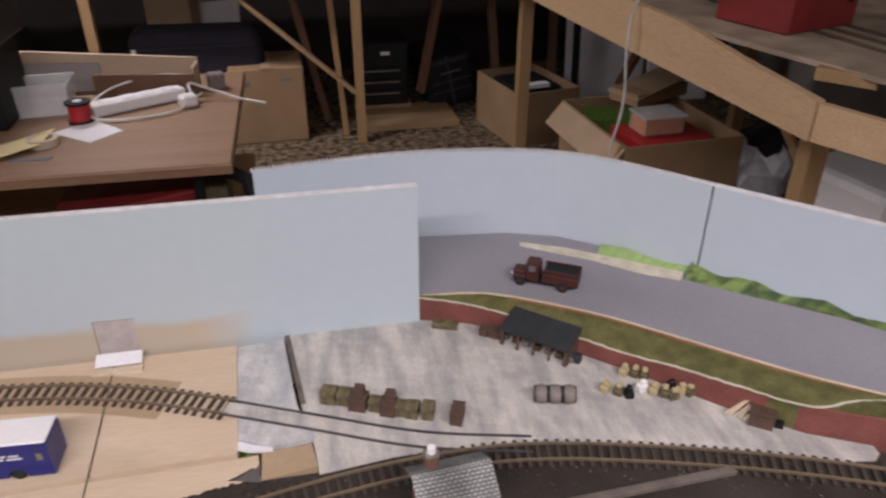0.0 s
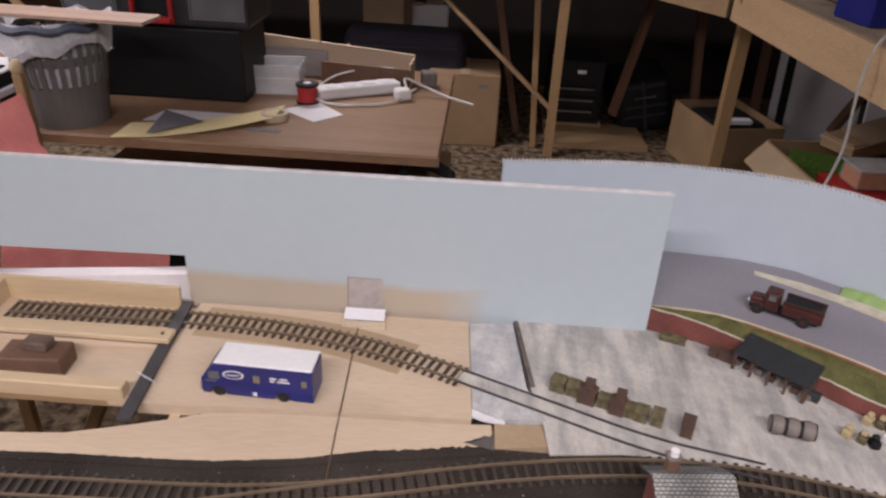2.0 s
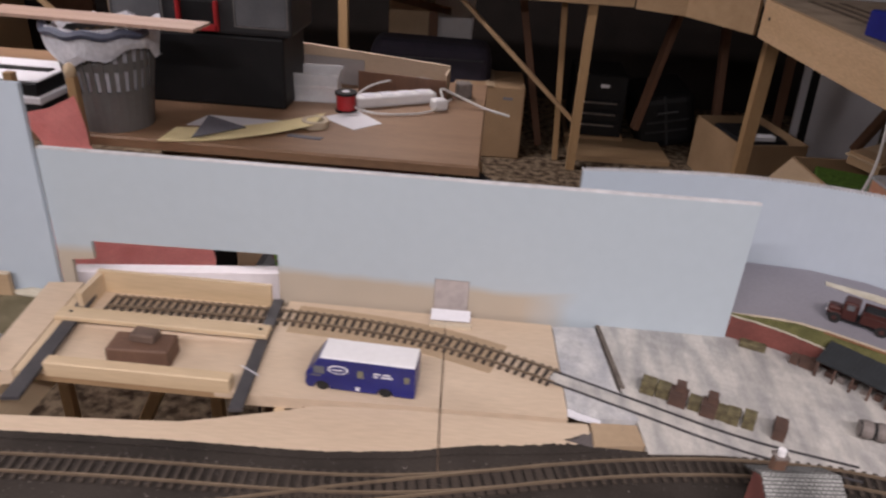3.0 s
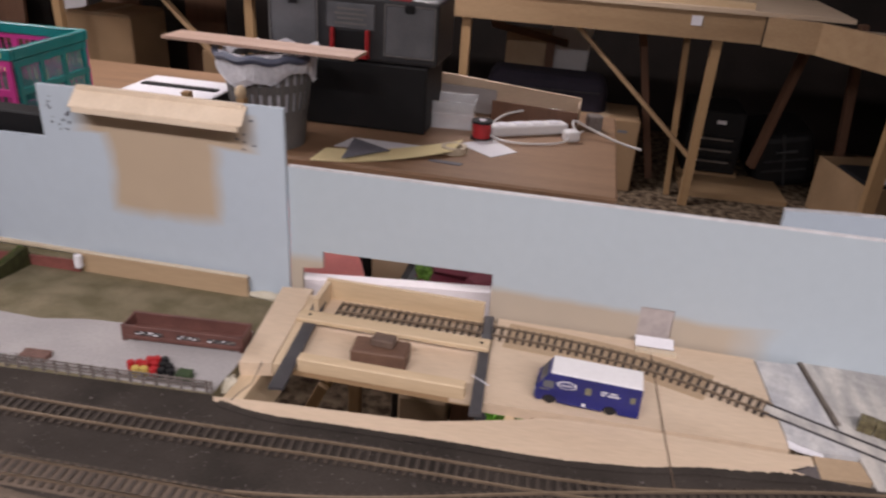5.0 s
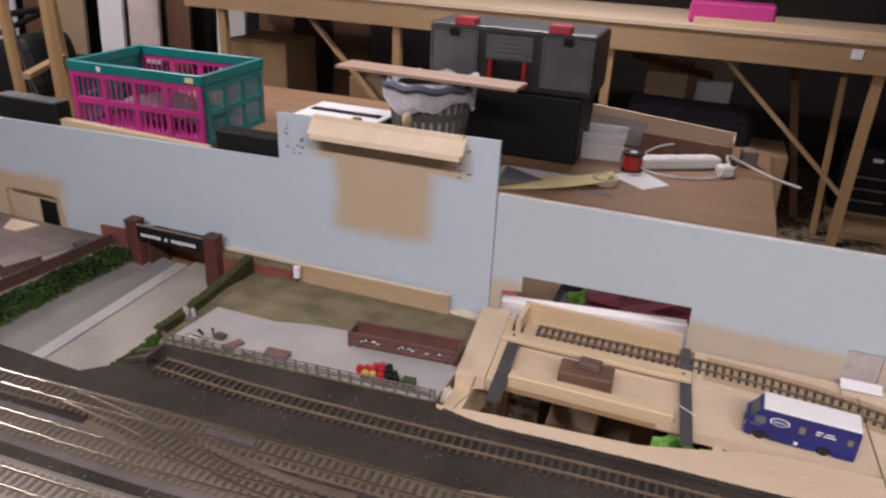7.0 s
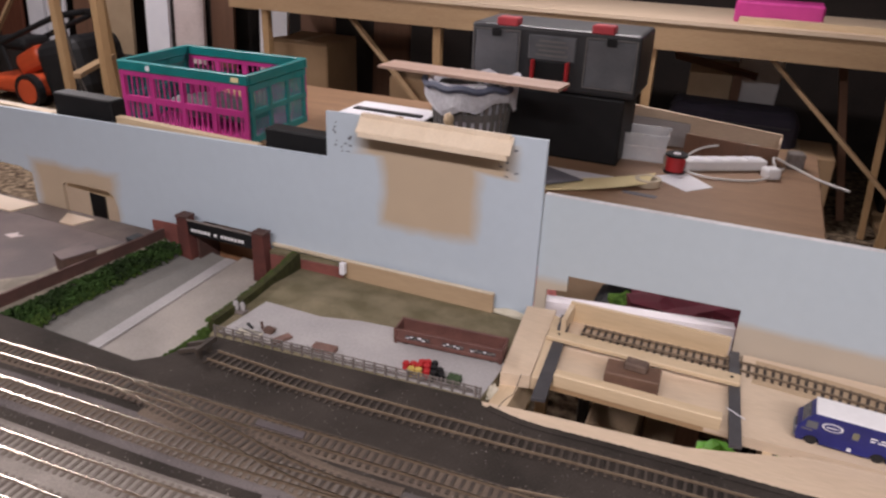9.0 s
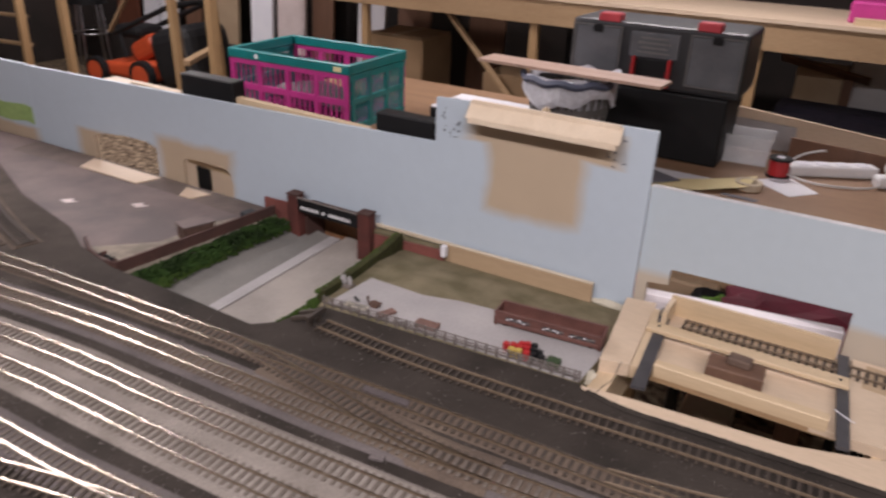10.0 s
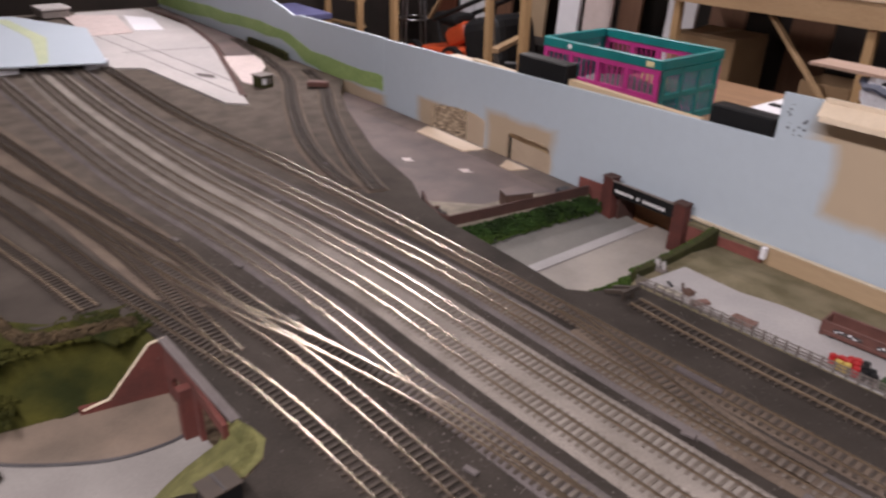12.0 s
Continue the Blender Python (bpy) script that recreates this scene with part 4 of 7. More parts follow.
part("front_strip", prism([(-0.487, 0.499), (-0.43, 0.506), (-0.366, 0.5115), (-0.3195, 0.5156), (-0.2834, 0.5192), (-0.2542, 0.5279), (-0.2246, 0.5375), (-0.1987, 0.5461), (-0.1772, 0.5548), (-0.1438, 0.5587), (-0.0953, 0.5617), (-0.0464, 0.5628), (-0.0055, 0.5638), (0.0267, 0.5646), (0.0656, 0.5672), (0.068, 0.5385),
                           (0.0046, 0.5271), (-0.041, 0.5211), (-0.085, 0.5103), (-0.1289, 0.5033), (-0.1727, 0.4985), (-0.218, 0.4979), (-0.2627, 0.4955), (-0.3067, 0.4925), (-0.3519, 0.4912), (-0.43, 0.486), (-0.484, 0.494)], GZ - 0.012, GZ + 0.001), M["ply"], ply, "bare ply strip with a ragged dark edge")
rg = random.Random(31)
low = smooth([(-0.478, 0.4935), (-0.43, 0.4862), (-0.35, 0.4905), (-0.2627, 0.495), (-0.1727, 0.498), (-0.1289, 0.5028), (-0.085, 0.5098), (-0.041, 0.5206), (0.0046, 0.5267), (0.067, 0.538)], 0.003)
ragged = [(p.x, p.y + 0.0015 + max(0.0, (p.x + 0.08) * 0.03) * rg.uniform(0.3, 1.4) + rg.uniform(0, 0.0012)) for p in low]
part("paint_edge", prism([(p.x, p.y - 0.006) for p in low] + ragged[::-1], GZ + 0.0010, GZ + 0.0014), M["ground"], ply, "ragged dark painted edge")
smear = [(0.0675, 0.537), (0.0678, 0.558)] + [(0.067 - 0.003 * k, 0.555 - 0.0016 * k + rg.uniform(-0.002, 0.002)) for k in range(1, 9)]
part("paint_smear", prism(smear, GZ + 0.0011, GZ + 0.0015), M["cess"], ply, "grey brushed paint smear")
part("wire", tube([(-0.072, 0.717, GZ + 0.0006), (-0.0695, 0.66, GZ + 0.0006), (-0.0668, 0.60, GZ + 0.0006), (-0.0645, 0.55, GZ + 0.0012), (-0.062, 0.503, GZ + 0.0015), (-0.061, 0.488, GZ + 0.001)], 0.0007), M["seam"], ply, "thin brown wire lying along the seam")
part("flap_edge", box(0.044, 0.006, 0.004, -0.066, 0.700, GZ, rz=1), M["cream"], ply)
part("flap", box(0.042, 0.014, 0.0015, -0.067, 0.7145, GZ + 0.0045, rz=1, rx=24), M["paper"], ply, "white card flap under a small opening")
part("side_rail", box(0.009, 0.14, 0.035, -0.210, 0.628, GZ - 0.047), M["pine"], ply)

deck = thing("lifting_deck", label="pine box deck carrying a short length of track", category="wooden deck")
part("left_plank", prism([(-0.504, 0.706), (-0.4675, 0.712), (-0.4535, 0.558), (-0.485, 0.550)], GZ - 0.010, GZ + 0.006), M["ply"], deck)
part("left_rail", prism([(-0.4665, 0.70), (-0.4585, 0.70), (-0.4425, 0.560), (-0.4525, 0.558)], GZ - 0.010, GZ + 0.005), M["pine_y"], deck)
part("floor_panel", prism([(-0.455, 0.57), (-0.235, 0.567), (-0.245, 0.715), (-0.457, 0.715)], GZ - 0.010, GZ - 0.003), M["ply"], deck)
part("back_board", box(0.19, 0.005, 0.026, -0.355, 0.7135, GZ - 0.003), M["pine"], deck)
part("end_board", box(0.006, 0.046, 0.024, -0.447, 0.690, GZ - 0.003), M["pine_y"], deck)
part("inner_rail", box(0.216, 0.019, 0.0055, -0.352, 0.6490, GZ + 0.0054, bev=0.0008), M["pine"], deck)
part("front_rail", box(0.174, 0.013, 0.016, -0.3435, 0.5735, GZ - 0.006, bev=0.001), M["pine"], deck)
part("front_fascia", box(0.205, 0.006, 0.006, -0.350, 0.5705, GZ - 0.0115), M["timber"], deck)
for pts, z in (([(-0.4417, 0.522), (-0.4265, 0.5245), (-0.439, 0.649), (-0.446, 0.709), (-0.4585, 0.706), (-0.4525, 0.649)], 0.0053),
               ([(-0.247, 0.5356), (-0.2351, 0.5376), (-0.2435, 0.649), (-0.248, 0.716), (-0.259, 0.714), (-0.255, 0.649)], 0.0053)):
    part("dark_strip", prism(pts, GZ + z - 0.0036, GZ + z), M["dark_strip"], deck, "dark grey strip across the deck joint")
for x in (-0.447, -0.253):
    part("screw", cyl(0.0018, 0.0008, x, 0.649, GZ + 0.0109, 10), M["metal_dark"], deck)
part("screw", cyl(0.0016, 0.001, -0.256, 0.656, GZ + 0.009, 8), M["steel"], deck)
single("clay_block", box(0.058, 0.03, 0.02, -0.352, 0.603, GZ - 0.003, bev=0.0012, rz=3), M["brown_clay"], "rough brown clay block on the deck", "block")
single("clay_lump", box(0.024, 0.016, 0.009, -0.350, 0.607, GZ + 0.0172, bev=0.0015, rz=-4), M["grey_clay"], "small grey-brown clay lump on a block", "block")
single("needle", tube([(-0.2545, 0.594, GZ + 0.0075), (-0.2345, 0.5845, GZ + 0.0048)], 0.0005), M["paper"], "thin white rod lying across the deck", "rod")
single("plaster_lump", blob(0.008, -0.489, 0.532, 0.992, 0.7, 2.0, 0.8, 0.7, 4), M["plaster"], "rough cream plaster lump beside the pit", "plaster")
single("wire_lead", tube([(-0.463, 0.556, 1.0062), (-0.462, 0.53, 0.999), (-0.466, 0.510, 1.0018), (-0.468, 0.498, 1.0014)], 0.0005), M["dark_strip"], "thin dark lead over the pit edge", "lead")

# lower things seen through the pit
pit = thing("pit_framing", label="pine cross-members below the open pit", category="framework")
part("beam", box(0.02, 0.20, 0.055, -0.475, 0.60, 0.935), M["pine_y"], pit)

# ---- left scenic section ----
single("yard_surface", prism([(-1.95, 0.715), (-1.86, 0.658), (-1.72, 0.592), (-1.45, 0.492), (-1.27, 0.454), (-1.2, 0.42), (-1.11, 0.404), (-1.09, 0.69), (-1.12, 0.721), (-1.79, 0.721)], 0.955, 0.974), M["yard"], "dull mauve-brown model yard surface", "yard", kind="structure")
single("yard_strip", prism([(-1.76, 0.655), (-1.60, 0.665), (-1.36, 0.675), (-1.15, 0.668), (-1.13, 0.721), (-1.77, 0.721)], 0.96, 0.9743), M["yard_dark"], "dark brown strip along the sky board", "strip", kind="structure")
single("sandy_corner", prism([(-1.23, 0.455), (-1.20, 0.427), (-1.113, 0.410), (-1.10, 0.56), (-1.092, 0.70), (-1.115, 0.70), (-1.155, 0.62), (-1.165, 0.52)], 0.96, 0.978), M["sand"], "sandy ground inside the brick wall", "ground", kind="structure")
bw = sweep([(-1.235, 0.449, 0.965), (-1.195, 0.428, 0.965), (-1.150, 0.417, 0.965), (-1.128, 0.420, 0.965), (-1.112, 0.56, 0.965), (-1.098, 0.700, 0.965)], rect(0.004, 0, 0.030))
single("yard_wall", bw, M["brick_dark"], "low dark brown wall round the yard corner", "wall")
single("yard_hut", box(0.048, 0.028, 0.026, -1.136, 0.568, 0.974, bev=0.0008, rz=72), M["crate_brown"], "small dark brown flat-roofed hut by the wall", "hut")
single("hut_roof", box(0.051, 0.031, 0.002, -1.136, 0.568, 1.0002, rz=72), M["yard"], "mauve felt roof sheet on the hut", "roof")
rj = random.Random(41)
for i in range(7):
    single("yard_scrap", box(rj.uniform(0.004, 0.010), rj.uniform(0.003, 0.005), rj.uniform(0.004, 0.010), -1.195 + 0.008 * i + rj.uniform(-0.002, 0.002), 0.440 + rj.uniform(-0.004, 0.006), 0.978, rz=rj.uniform(0, 90), bev=0.0008), M["brick_dark" if i % 2 else "black"], "small dark scrap piece inside the yard wall", "scrap", "scrap by the yard wall")
single("yard_hut", box(0.022, 0.016, 0.016, -1.122, 0.665, 0.974, bev=0.0008, rz=80), M["roof_dark"], "small dark flat-roofed hut by the wall", "hut")
for i, (x, y, w, d) in enumerate([(-1.485, 0.690, 0.19, 0.045), (-1.285, 0.690, 0.06, 0.034)]):
    single("doormat_board", prism([(x - w / 2, y + d / 2), (x + w / 2, y + d / 2), (x + w / 2 - 0.012, y - d / 2), (x - w / 2 + 0.02, y - d / 2)], 0.9743, 0.9763), M["ply"], "pale bare board at a wall opening", "board")
single("black_upright", box(0.042, 0.03, 0.92, -2.18, 1.50, 0, bev=0.003, rz=40), M["black"], "black metal upright behind the sky board", "upright")
single("cross_rail", box(0.16, 0.006, 0.010, -1.27, 0.748, 1.002, ry=3), M["pine"], "pale wooden rail behind a wall opening", "rail")
single("rear_board", box(1.0, 0.012, 0.72, -2.25, 1.66, 0, rz=-14), M["ply"], "bare ply sheet standing behind the wall openings", "board")
for i, (x, y) in enumerate([(-1.33, 0.60), (-1.44, 0.545)]):
    single("paper_scrap", prism([(x, y), (x + 0.02, y - 0.004), (x + 0.03, y + 0.012), (x + 0.02, y + 0.008), (x + 0.012, y + 0.016)], 0.974, 0.9747), M["pink_board"], "torn scrap of white paper on the yard", "scrap")

# ramp road into the underpass
rb = bmesh.new()
quads = [[(-1.115, 0.39, 0.970), (-1.005, 0.39, 0.945), (-1.005, 0.73, 0.950), (-1.105, 0.73, 0.968)], [(-1.005, 0.39, 0.945), (-0.98, 0.39, 0.944), (-0.985, 0.73, 0.950), (-1.005, 0.73, 0.950)], [(-0.98, 0.39, 0.944), (-0.835, 0.39, 0.944), (-0.865, 0.746, 0.950), (-0.985, 0.746, 0.950)]]
for k, q in enumerate(quads):
    vs = [rb.verts.new(p) for p in q]
    lo_v = [rb.verts.new((x, y, z - 0.02)) for x, y, z in q]
    rb.faces.new(vs)
    for i in range(4):
        rb.faces.new((lo_v[i], lo_v[(i + 1) % 4], vs[(i + 1) % 4], vs[i]))
bmesh.ops.recalc_face_normals(rb, faces=rb.faces)
rb.faces.ensure_lookup_table()
for fc in rb.faces[:5]:
    fc.material_index = 1
single("ramp_road", rb, [M["ramp"], M["slope"]], "pale grey model road dipping towards an underpass", "road", kind="structure")
single("pavement_kerb", sweep([(-0.992, 0.392, 0.9448), (-0.996, 0.73, 0.950)], rect(0.020, 0, 0.0016)), M["pad"], "raised pale pavement beside the ramp", "pavement", kind="structure")
# Black strip under the ground edge paints the shade of the underpass.
single("underpass_lintel", prism([(-1.12, 0.392), (-0.84, 0.390), (-0.84, 0.386), (-1.12, 0.386)], 0.985, 0.9975), M["black"], "black strip for the shade in the underpass mouth", "wall", kind="structure")
hb = foliage([(-1.098, 0.408, 0.966), (-1.09, 0.47, 0.967), (-1.088, 0.54, 0.966), (-1.080, 0.62, 0.968), (-1.076, 0.69, 0.968)], 0.044, 0.019, 2600, 0.0021, 5)
low_growth = foliage([(-1.082, 0.405, 0.964), (-1.07, 0.43, 0.964), (-1.076, 0.50, 0.964), (-1.072, 0.58, 0.964), (-1.066, 0.69, 0.964)], 0.022, 0.010, 900, 0.0019, 15)
tagged(single("grass_edge", low_growth, M["green"], "ragged green growth at the foot of the hedge", "grass"), kind="stuff")
tagged(single("hedge", hb, M["green_dark"], "dark green leafy hedge on the bank", "hedge"), kind="stuff")
h2 = thing("hedge", label="narrow hedge with bright top and olive sides", category="hedge")
hp = [(-0.832, 0.495), (-0.832, 0.53), (-0.836, 0.60), (-0.843, 0.66), (-0.850, 0.70)]
part("core", sweep([(p.x, p.y, 0.975) for p in smooth(hp, 0.02)], [(0.008, -0.03), (0.005, 0.034), (-0.005, 0.034), (-0.006, 0)]), M["hedge_side"], h2)
tagged(part("foliage", foliage([(p.x - 0.003, p.y, 1.004) for p in smooth(hp, 0.03)], 0.012, 0.004, 700, 0.0018, 8), M["green"], h2, "bright green top growth"), kind="stuff")
vg = foliage([(-0.858, 0.40, 0.975), (-0.838, 0.46, 0.985), (-0.844, 0.55, 0.985), (-0.856, 0.68, 0.98)], 0.016, 0.010, 1000, 0.0022, 9)
tagged(single("grass_edge", vg, M["green"], "green grass edging beside the ramp", "grass"), kind="stuff")

# works gateway
gate = thing("works_gateway", label="red brick gateway with a black name board", category="gateway")
for x in (-1.051, -0.911):
    pb = box(0.020, 0.018, 0.092, x, 0.700, 0.933, bev=0.0006)
    for v in pb.verts:
        if v.co.z < 0.96:
            v.co.x = x + (v.co.x - x) * 1.28
    part("pillar", pb, M["brick_shaded"], gate, "tapered red brick pillar")
    part("cap", box(0.022, 0.020, 0.003, x, 0.700, 1.025), M["brick_dark"], gate)
part("sign_board", box(0.122, 0.003, 0.022, -0.981, 0.694, 1.0), M["black"], gate, "black name board with white lettering")
for k in range(17):
    if k not in (6, 8, 16):
        part("name_bar", box(0.0042, 0.0006, 0.0050, -1.032 + k * 0.0062, 0.6922, 1.0055), M["white"], gate, "white lettering bar")
part("sign_rail", box(0.124, 0.003, 0.0022, -0.981, 0.693, 1.0222), M["barrel"], gate, "grey rail over the name board")
part("back_wall", box(0.19, 0.003, 0.10, -0.978, 0.750, 0.93), M["orange_wall"], gate, "orange-brown card behind the opening")
for x in (-1.0342, -0.9218):
    part("side_wall", box(0.003, 0.0445, 0.076, x, 0.726, 0.935), M["brick_dark"], gate)
part("gate_roof", box(0.125, 0.022, 0.003, -0.978, 0.738, 1.02), M["brick_dark"], gate)
lw = sweep([(-1.13, 0.712, 0.965), (-1.066, 0.7155, 0.965)], rect(0.003, 0, 0.034))
single("low_brick_wall", lw, M["brick"], "low red brick wall beside the gateway", "wall")
single("low_brick_wall", sweep([(-0.897, 0.702, 0.97), (-0.775, 0.703, 0.975)], rect(0.003, 0, 0.024)), M["brick"], "low red brick wall beside the gateway", "wall")
single("verge_strip", box(0.128, 0.014, 0.02, -0.838, 0.7115, 0.978), M["scrub"], "olive scatter strip behind the low wall", "verge", kind="structure")
single("cream_ledge", box(0.14, 0.005, 0.004, -0.835, 0.7192, 1.0), M["cream"], "cream card ledge at the foot of the sky board", "ledge")
single("bare_batten", box(0.228, 0.006, 0.030, -0.666, 0.711, 0.9775, rz=0.6), M["shaded_pine"], "bare pine batten along the sky board", "batten")
single("plaster_fillet", blob(0.012, -0.528, 0.716, 0.983, 2.2, 0.5, 0.5, 0.5, 7), M["plaster"], "ragged cream plaster at the board foot", "plaster")
# Same wood as the face; the light on top is painted as a cream strip.
single("batten_top", box(0.228, 0.0064, 0.0012, -0.666, 0.711, 1.0077, rz=0.6), M["cream"], "pale strip painted as the lit top of a batten", "edge")
single("grey_post", box(0.008, 0.008, 0.018, -0.772, 0.698, 0.992, bev=0.001), M["paper"], "small pale post by the batten", "post")

sg_ = prism([(-0.835, 0.52), (-0.822, 0.478), (-0.49, 0.503), (-0.488, 0.568), (-0.49, 0.62), (-0.505, 0.721), (-0.85, 0.721), (-0.842, 0.62)], 0.955, 0.9985)
for v in sg_.verts:
    if v.co.y > 0.7 and v.co.z > 0.98:
        v.co.z = 0.979
single("scrub_ground", sg_, M["scrub"], "dry olive scrub ground", "ground", kind="structure")
single("grey_pad", prism([(-0.816, 0.487), (-0.81, 0.573), (-0.728, 0.572), (-0.68, 0.585), (-0.60, 0.594), (-0.50, 0.616), (-0.488, 0.568), (-0.491, 0.506)], 0.98, 1.0002), M["pad"], "pale grey hardstanding", "hardstanding", kind="structure")

fence = thing("model_fence", label="weathered post and three-rail model fence", category="fence")
fp = [Vector((-0.815, 0.4815)), Vector((-0.70, 0.490)), Vector((-0.491, 0.5055))]
fpts = smooth(fp, 0.0128)
for k in range(3):
    part("rail", sweep([(p.x, p.y, 1.0035 + 0.0038 * k) for p in fpts], rect(0.0008, 0, 0.0014)), M["barrel"], fence)
POST = mesh_of(box(0.0018, 0.0018, 0.0145, 0, 0, 0), "post", M["barrel"])
for p in fpts:
    o = new("post", POST)
    o.matrix_local = pose(p.x, p.y - 0.0012, GZ - 0.0005)
    o.parent = fence

stop = thing("buffer_stop", label="dark wooden buffer stop at the siding end", category="buffer stop")
for s in (-1, 1):
    part("post", bar((-0.797, 0.441 + s * 0.008, 1.0), (-0.797, 0.441 + s * 0.008, 1.016), 0.005, 0.005), M["sleeper"], stop)
    part("strut", bar((-0.826, 0.441 + s * 0.008, 1.001), (-0.797, 0.441 + s * 0.008, 1.013), 0.005, 0.005), M["sleeper"], stop)
part("beam", box(0.004, 0.032, 0.006, -0.794, 0.441, 1.011), M["sleeper"], stop)

# long open wagon body with its load
wg = thing("wagon_body", -0.557, 0.580, 1.0002, 5.5, "long brown open wagon body on the hardstanding", "wagon")
L, Wd, H = 0.130, 0.028, 0.0185
part("floor", box(L - 0.003, Wd - 0.003, 0.003, 0, 0, 0.003), M["wagon"], wg)
for s in (-1, 1):
    part("side_panel", box(L, 0.0016, H - 0.003, 0, s * (Wd / 2 - 0.0008), 0.003, bev=0.0003), M["wagon"], wg)
    part("top_rail", box(L + 0.001, 0.0030, 0.0018, 0, s * (Wd / 2 - 0.0006), H - 0.001, bev=0.0004), M["wagon"], wg)
    part("lower_rail", box(L, 0.0012, 0.0050, 0, s * (Wd / 2 + 0.0006), 0.003, bev=0.0004), M["wagon"], wg)
    part("end", box(0.0022, Wd, H - 0.001, s * (L / 2 - 0.0011), 0, 0.001, bev=0.0004), M["wagon"], wg)
    for x in (-L / 2 + 0.002, L / 2 - 0.002):
        part("corner_post", box(0.004, 0.0024, H, x, s * Wd / 2, 0.0008, bev=0.0004), M["wagon"], wg)
    part("rib", box(0.0024, 0.0014, H - 0.006, 0.0, s * (Wd / 2 - 0.0020), 0.005), M["wagon"], wg)
for x in (-0.052, 0.052):
    for s in (-1, 1):
        part("foot", box(0.006, 0.004, 0.003, x, s * 0.010, 0), M["black"], wg)
rng = random.Random(4)
for u0, u1, bright in ((0.11, 0.34, 3), (0.46, 0.65, 3), (0.71, 0.94, 2)):
    pw = (u1 - u0) * L
    plate = part("plate", box(pw, 0.0006, 0.0044, (u0 + u1) / 2 * L - L / 2, -Wd / 2 - 0.0003, 0.0092), M["charcoal"], wg, "dark marking panel")
    for k in range(6):
        bw_ = pw / 6 * rng.uniform(0.5, 0.9)
        part("lettering_bar", box(bw_, 0.0004, rng.uniform(0.0013, 0.0024), (u0 + (u1 - u0) * (k + 0.5) / 6) * L - L / 2, -Wd / 2 - 0.0008, 0.0098 + 0.0017 * (k % 2)), M["paper"] if k % 3 < bright - 1 else M["barrel"], plate)


drums = [(-0.5735, 0.5095, "yellow_drum"), (-0.5655, 0.5110, "yellow_drum"), (-0.5830, 0.5165, "red"), (-0.5755, 0.5195, "red"), (-0.5685, 0.5190, "red"), (-0.5685, 0.5265, "red"), (-0.5625, 0.5295, "red"), (-0.5605, 0.5215, "red"), (-0.5565, 0.5120, "red"),
         (-0.5545, 0.5305, "black"), (-0.5520, 0.5225, "black"), (-0.5485, 0.5130, "black"), (-0.5395, 0.5140, "black"), (-0.5440, 0.5210, "black")]
for x, y, c in drums:
    d = thing("oil_drum", x, y, 1.0002, 0, {"red": "small red", "black": "small black", "yellow_drum": "small yellow"}[c] + " oil drum standing in a cluster", "drum", "oil drums")
    part("barrel", cyl(0.0037, 0.0100, 0, 0, 0, 12), M[c], d)
    part("rim", cyl(0.0040, 0.0008, 0, 0, 0.0038, 12), M[c], d)
    part("rim", cyl(0.0040, 0.0008, 0, 0, 0.0075, 12), M[c], d)

gc = thing("green_crate", -0.5255, 0.5165, 1.0002, 4, "dark green slatted crate beside the oil drums", "crate")
part("body", box(0.0145, 0.0105, 0.0085, 0, 0, 0, bev=0.0005), M["crate_green"], gc)
for k in range(4):
    part("slat", box(0.0028, 0.0112, 0.0092, -0.0054 + 0.0036 * k, 0, 0.0002, bev=0.0003), M["crate_green"], gc)

def pallet(x, y, rz, w, d, layers, m, label):
    """Slatted pallets lying on one another."""
    t = thing("pallet_stack", x, y, 1.0002, rz, label, "pallet", "pallets along the fence")
    for k in range(layers):
        for j in range(4):
            part("board", box(w, d * 0.19, 0.0012, 0.0004 * k, (j - 1.5) * d * 0.26, 0.0030 * k + 0.0016, rz=1.5 * k), m, t)
        for u in (-0.45, 0, 0.45):
            part("bearer", box(0.0022, d, 0.0016, u * w, 0, 0.0030 * k, rz=1.5 * k), m, t)


pallet(-0.784, 0.5085, -8, 0.036, 0.018, 1, M["pad"], "pale flat pallet on the hardstanding")
pallet(-0.780, 0.4990, 6, 0.030, 0.010, 1, M["plaster"], "pale flat pallet by the fence")
pallet(-0.712, 0.5005, 14, 0.020, 0.010, 1, M["pad"], "small pale pallet by the fence")
pallet(-0.683, 0.5085, 4, 0.028, 0.013, 2, M["pallet"], "brown stacked pallets by the fence")
single("dark_bar", box(0.013, 0.003, 0.002, -0.787, 0.5095, 1.0033, rz=-30), M["black"], "small dark bar on a pale pallet", "bar")
lt = thing("rusty_scrap", -0.7640, 0.5110, 1.0002, 20, "rusty upright scrap piece on the hardstanding", "scrap")
part("lump", blob(0.0065, 0.002, 0, 0.0035, 1.3, 0.7, 0.75, 0.7, 8), M["crate_brown"], lt)
part("spike", bar((-0.004, 0, 0.001), (-0.006, 0.001, 0.014), 0.0024, 0.002), M["crate_brown"], lt)
single("brown_slab", box(0.0245, 0.011, 0.004, -0.7390, 0.5050, 1.0002, bev=0.0012, rz=66), M["pallet"], "rough brown slab lying by the fence", "slab")
sg = thing("pale_statue", -0.828, 0.536, 1.0, 0, "pale grey standing ornament by the hedge", "ornament")
part("body", blob(0.005, 0, 0, 0.008, 0.9, 0.6, 1.6, 0.3, 3), M["pad"], sg)
part("body", blob(0.0045, 0.008, 0.003, 0.007, 0.8, 0.6, 1.5, 0.3, 6), M["pad"], sg)
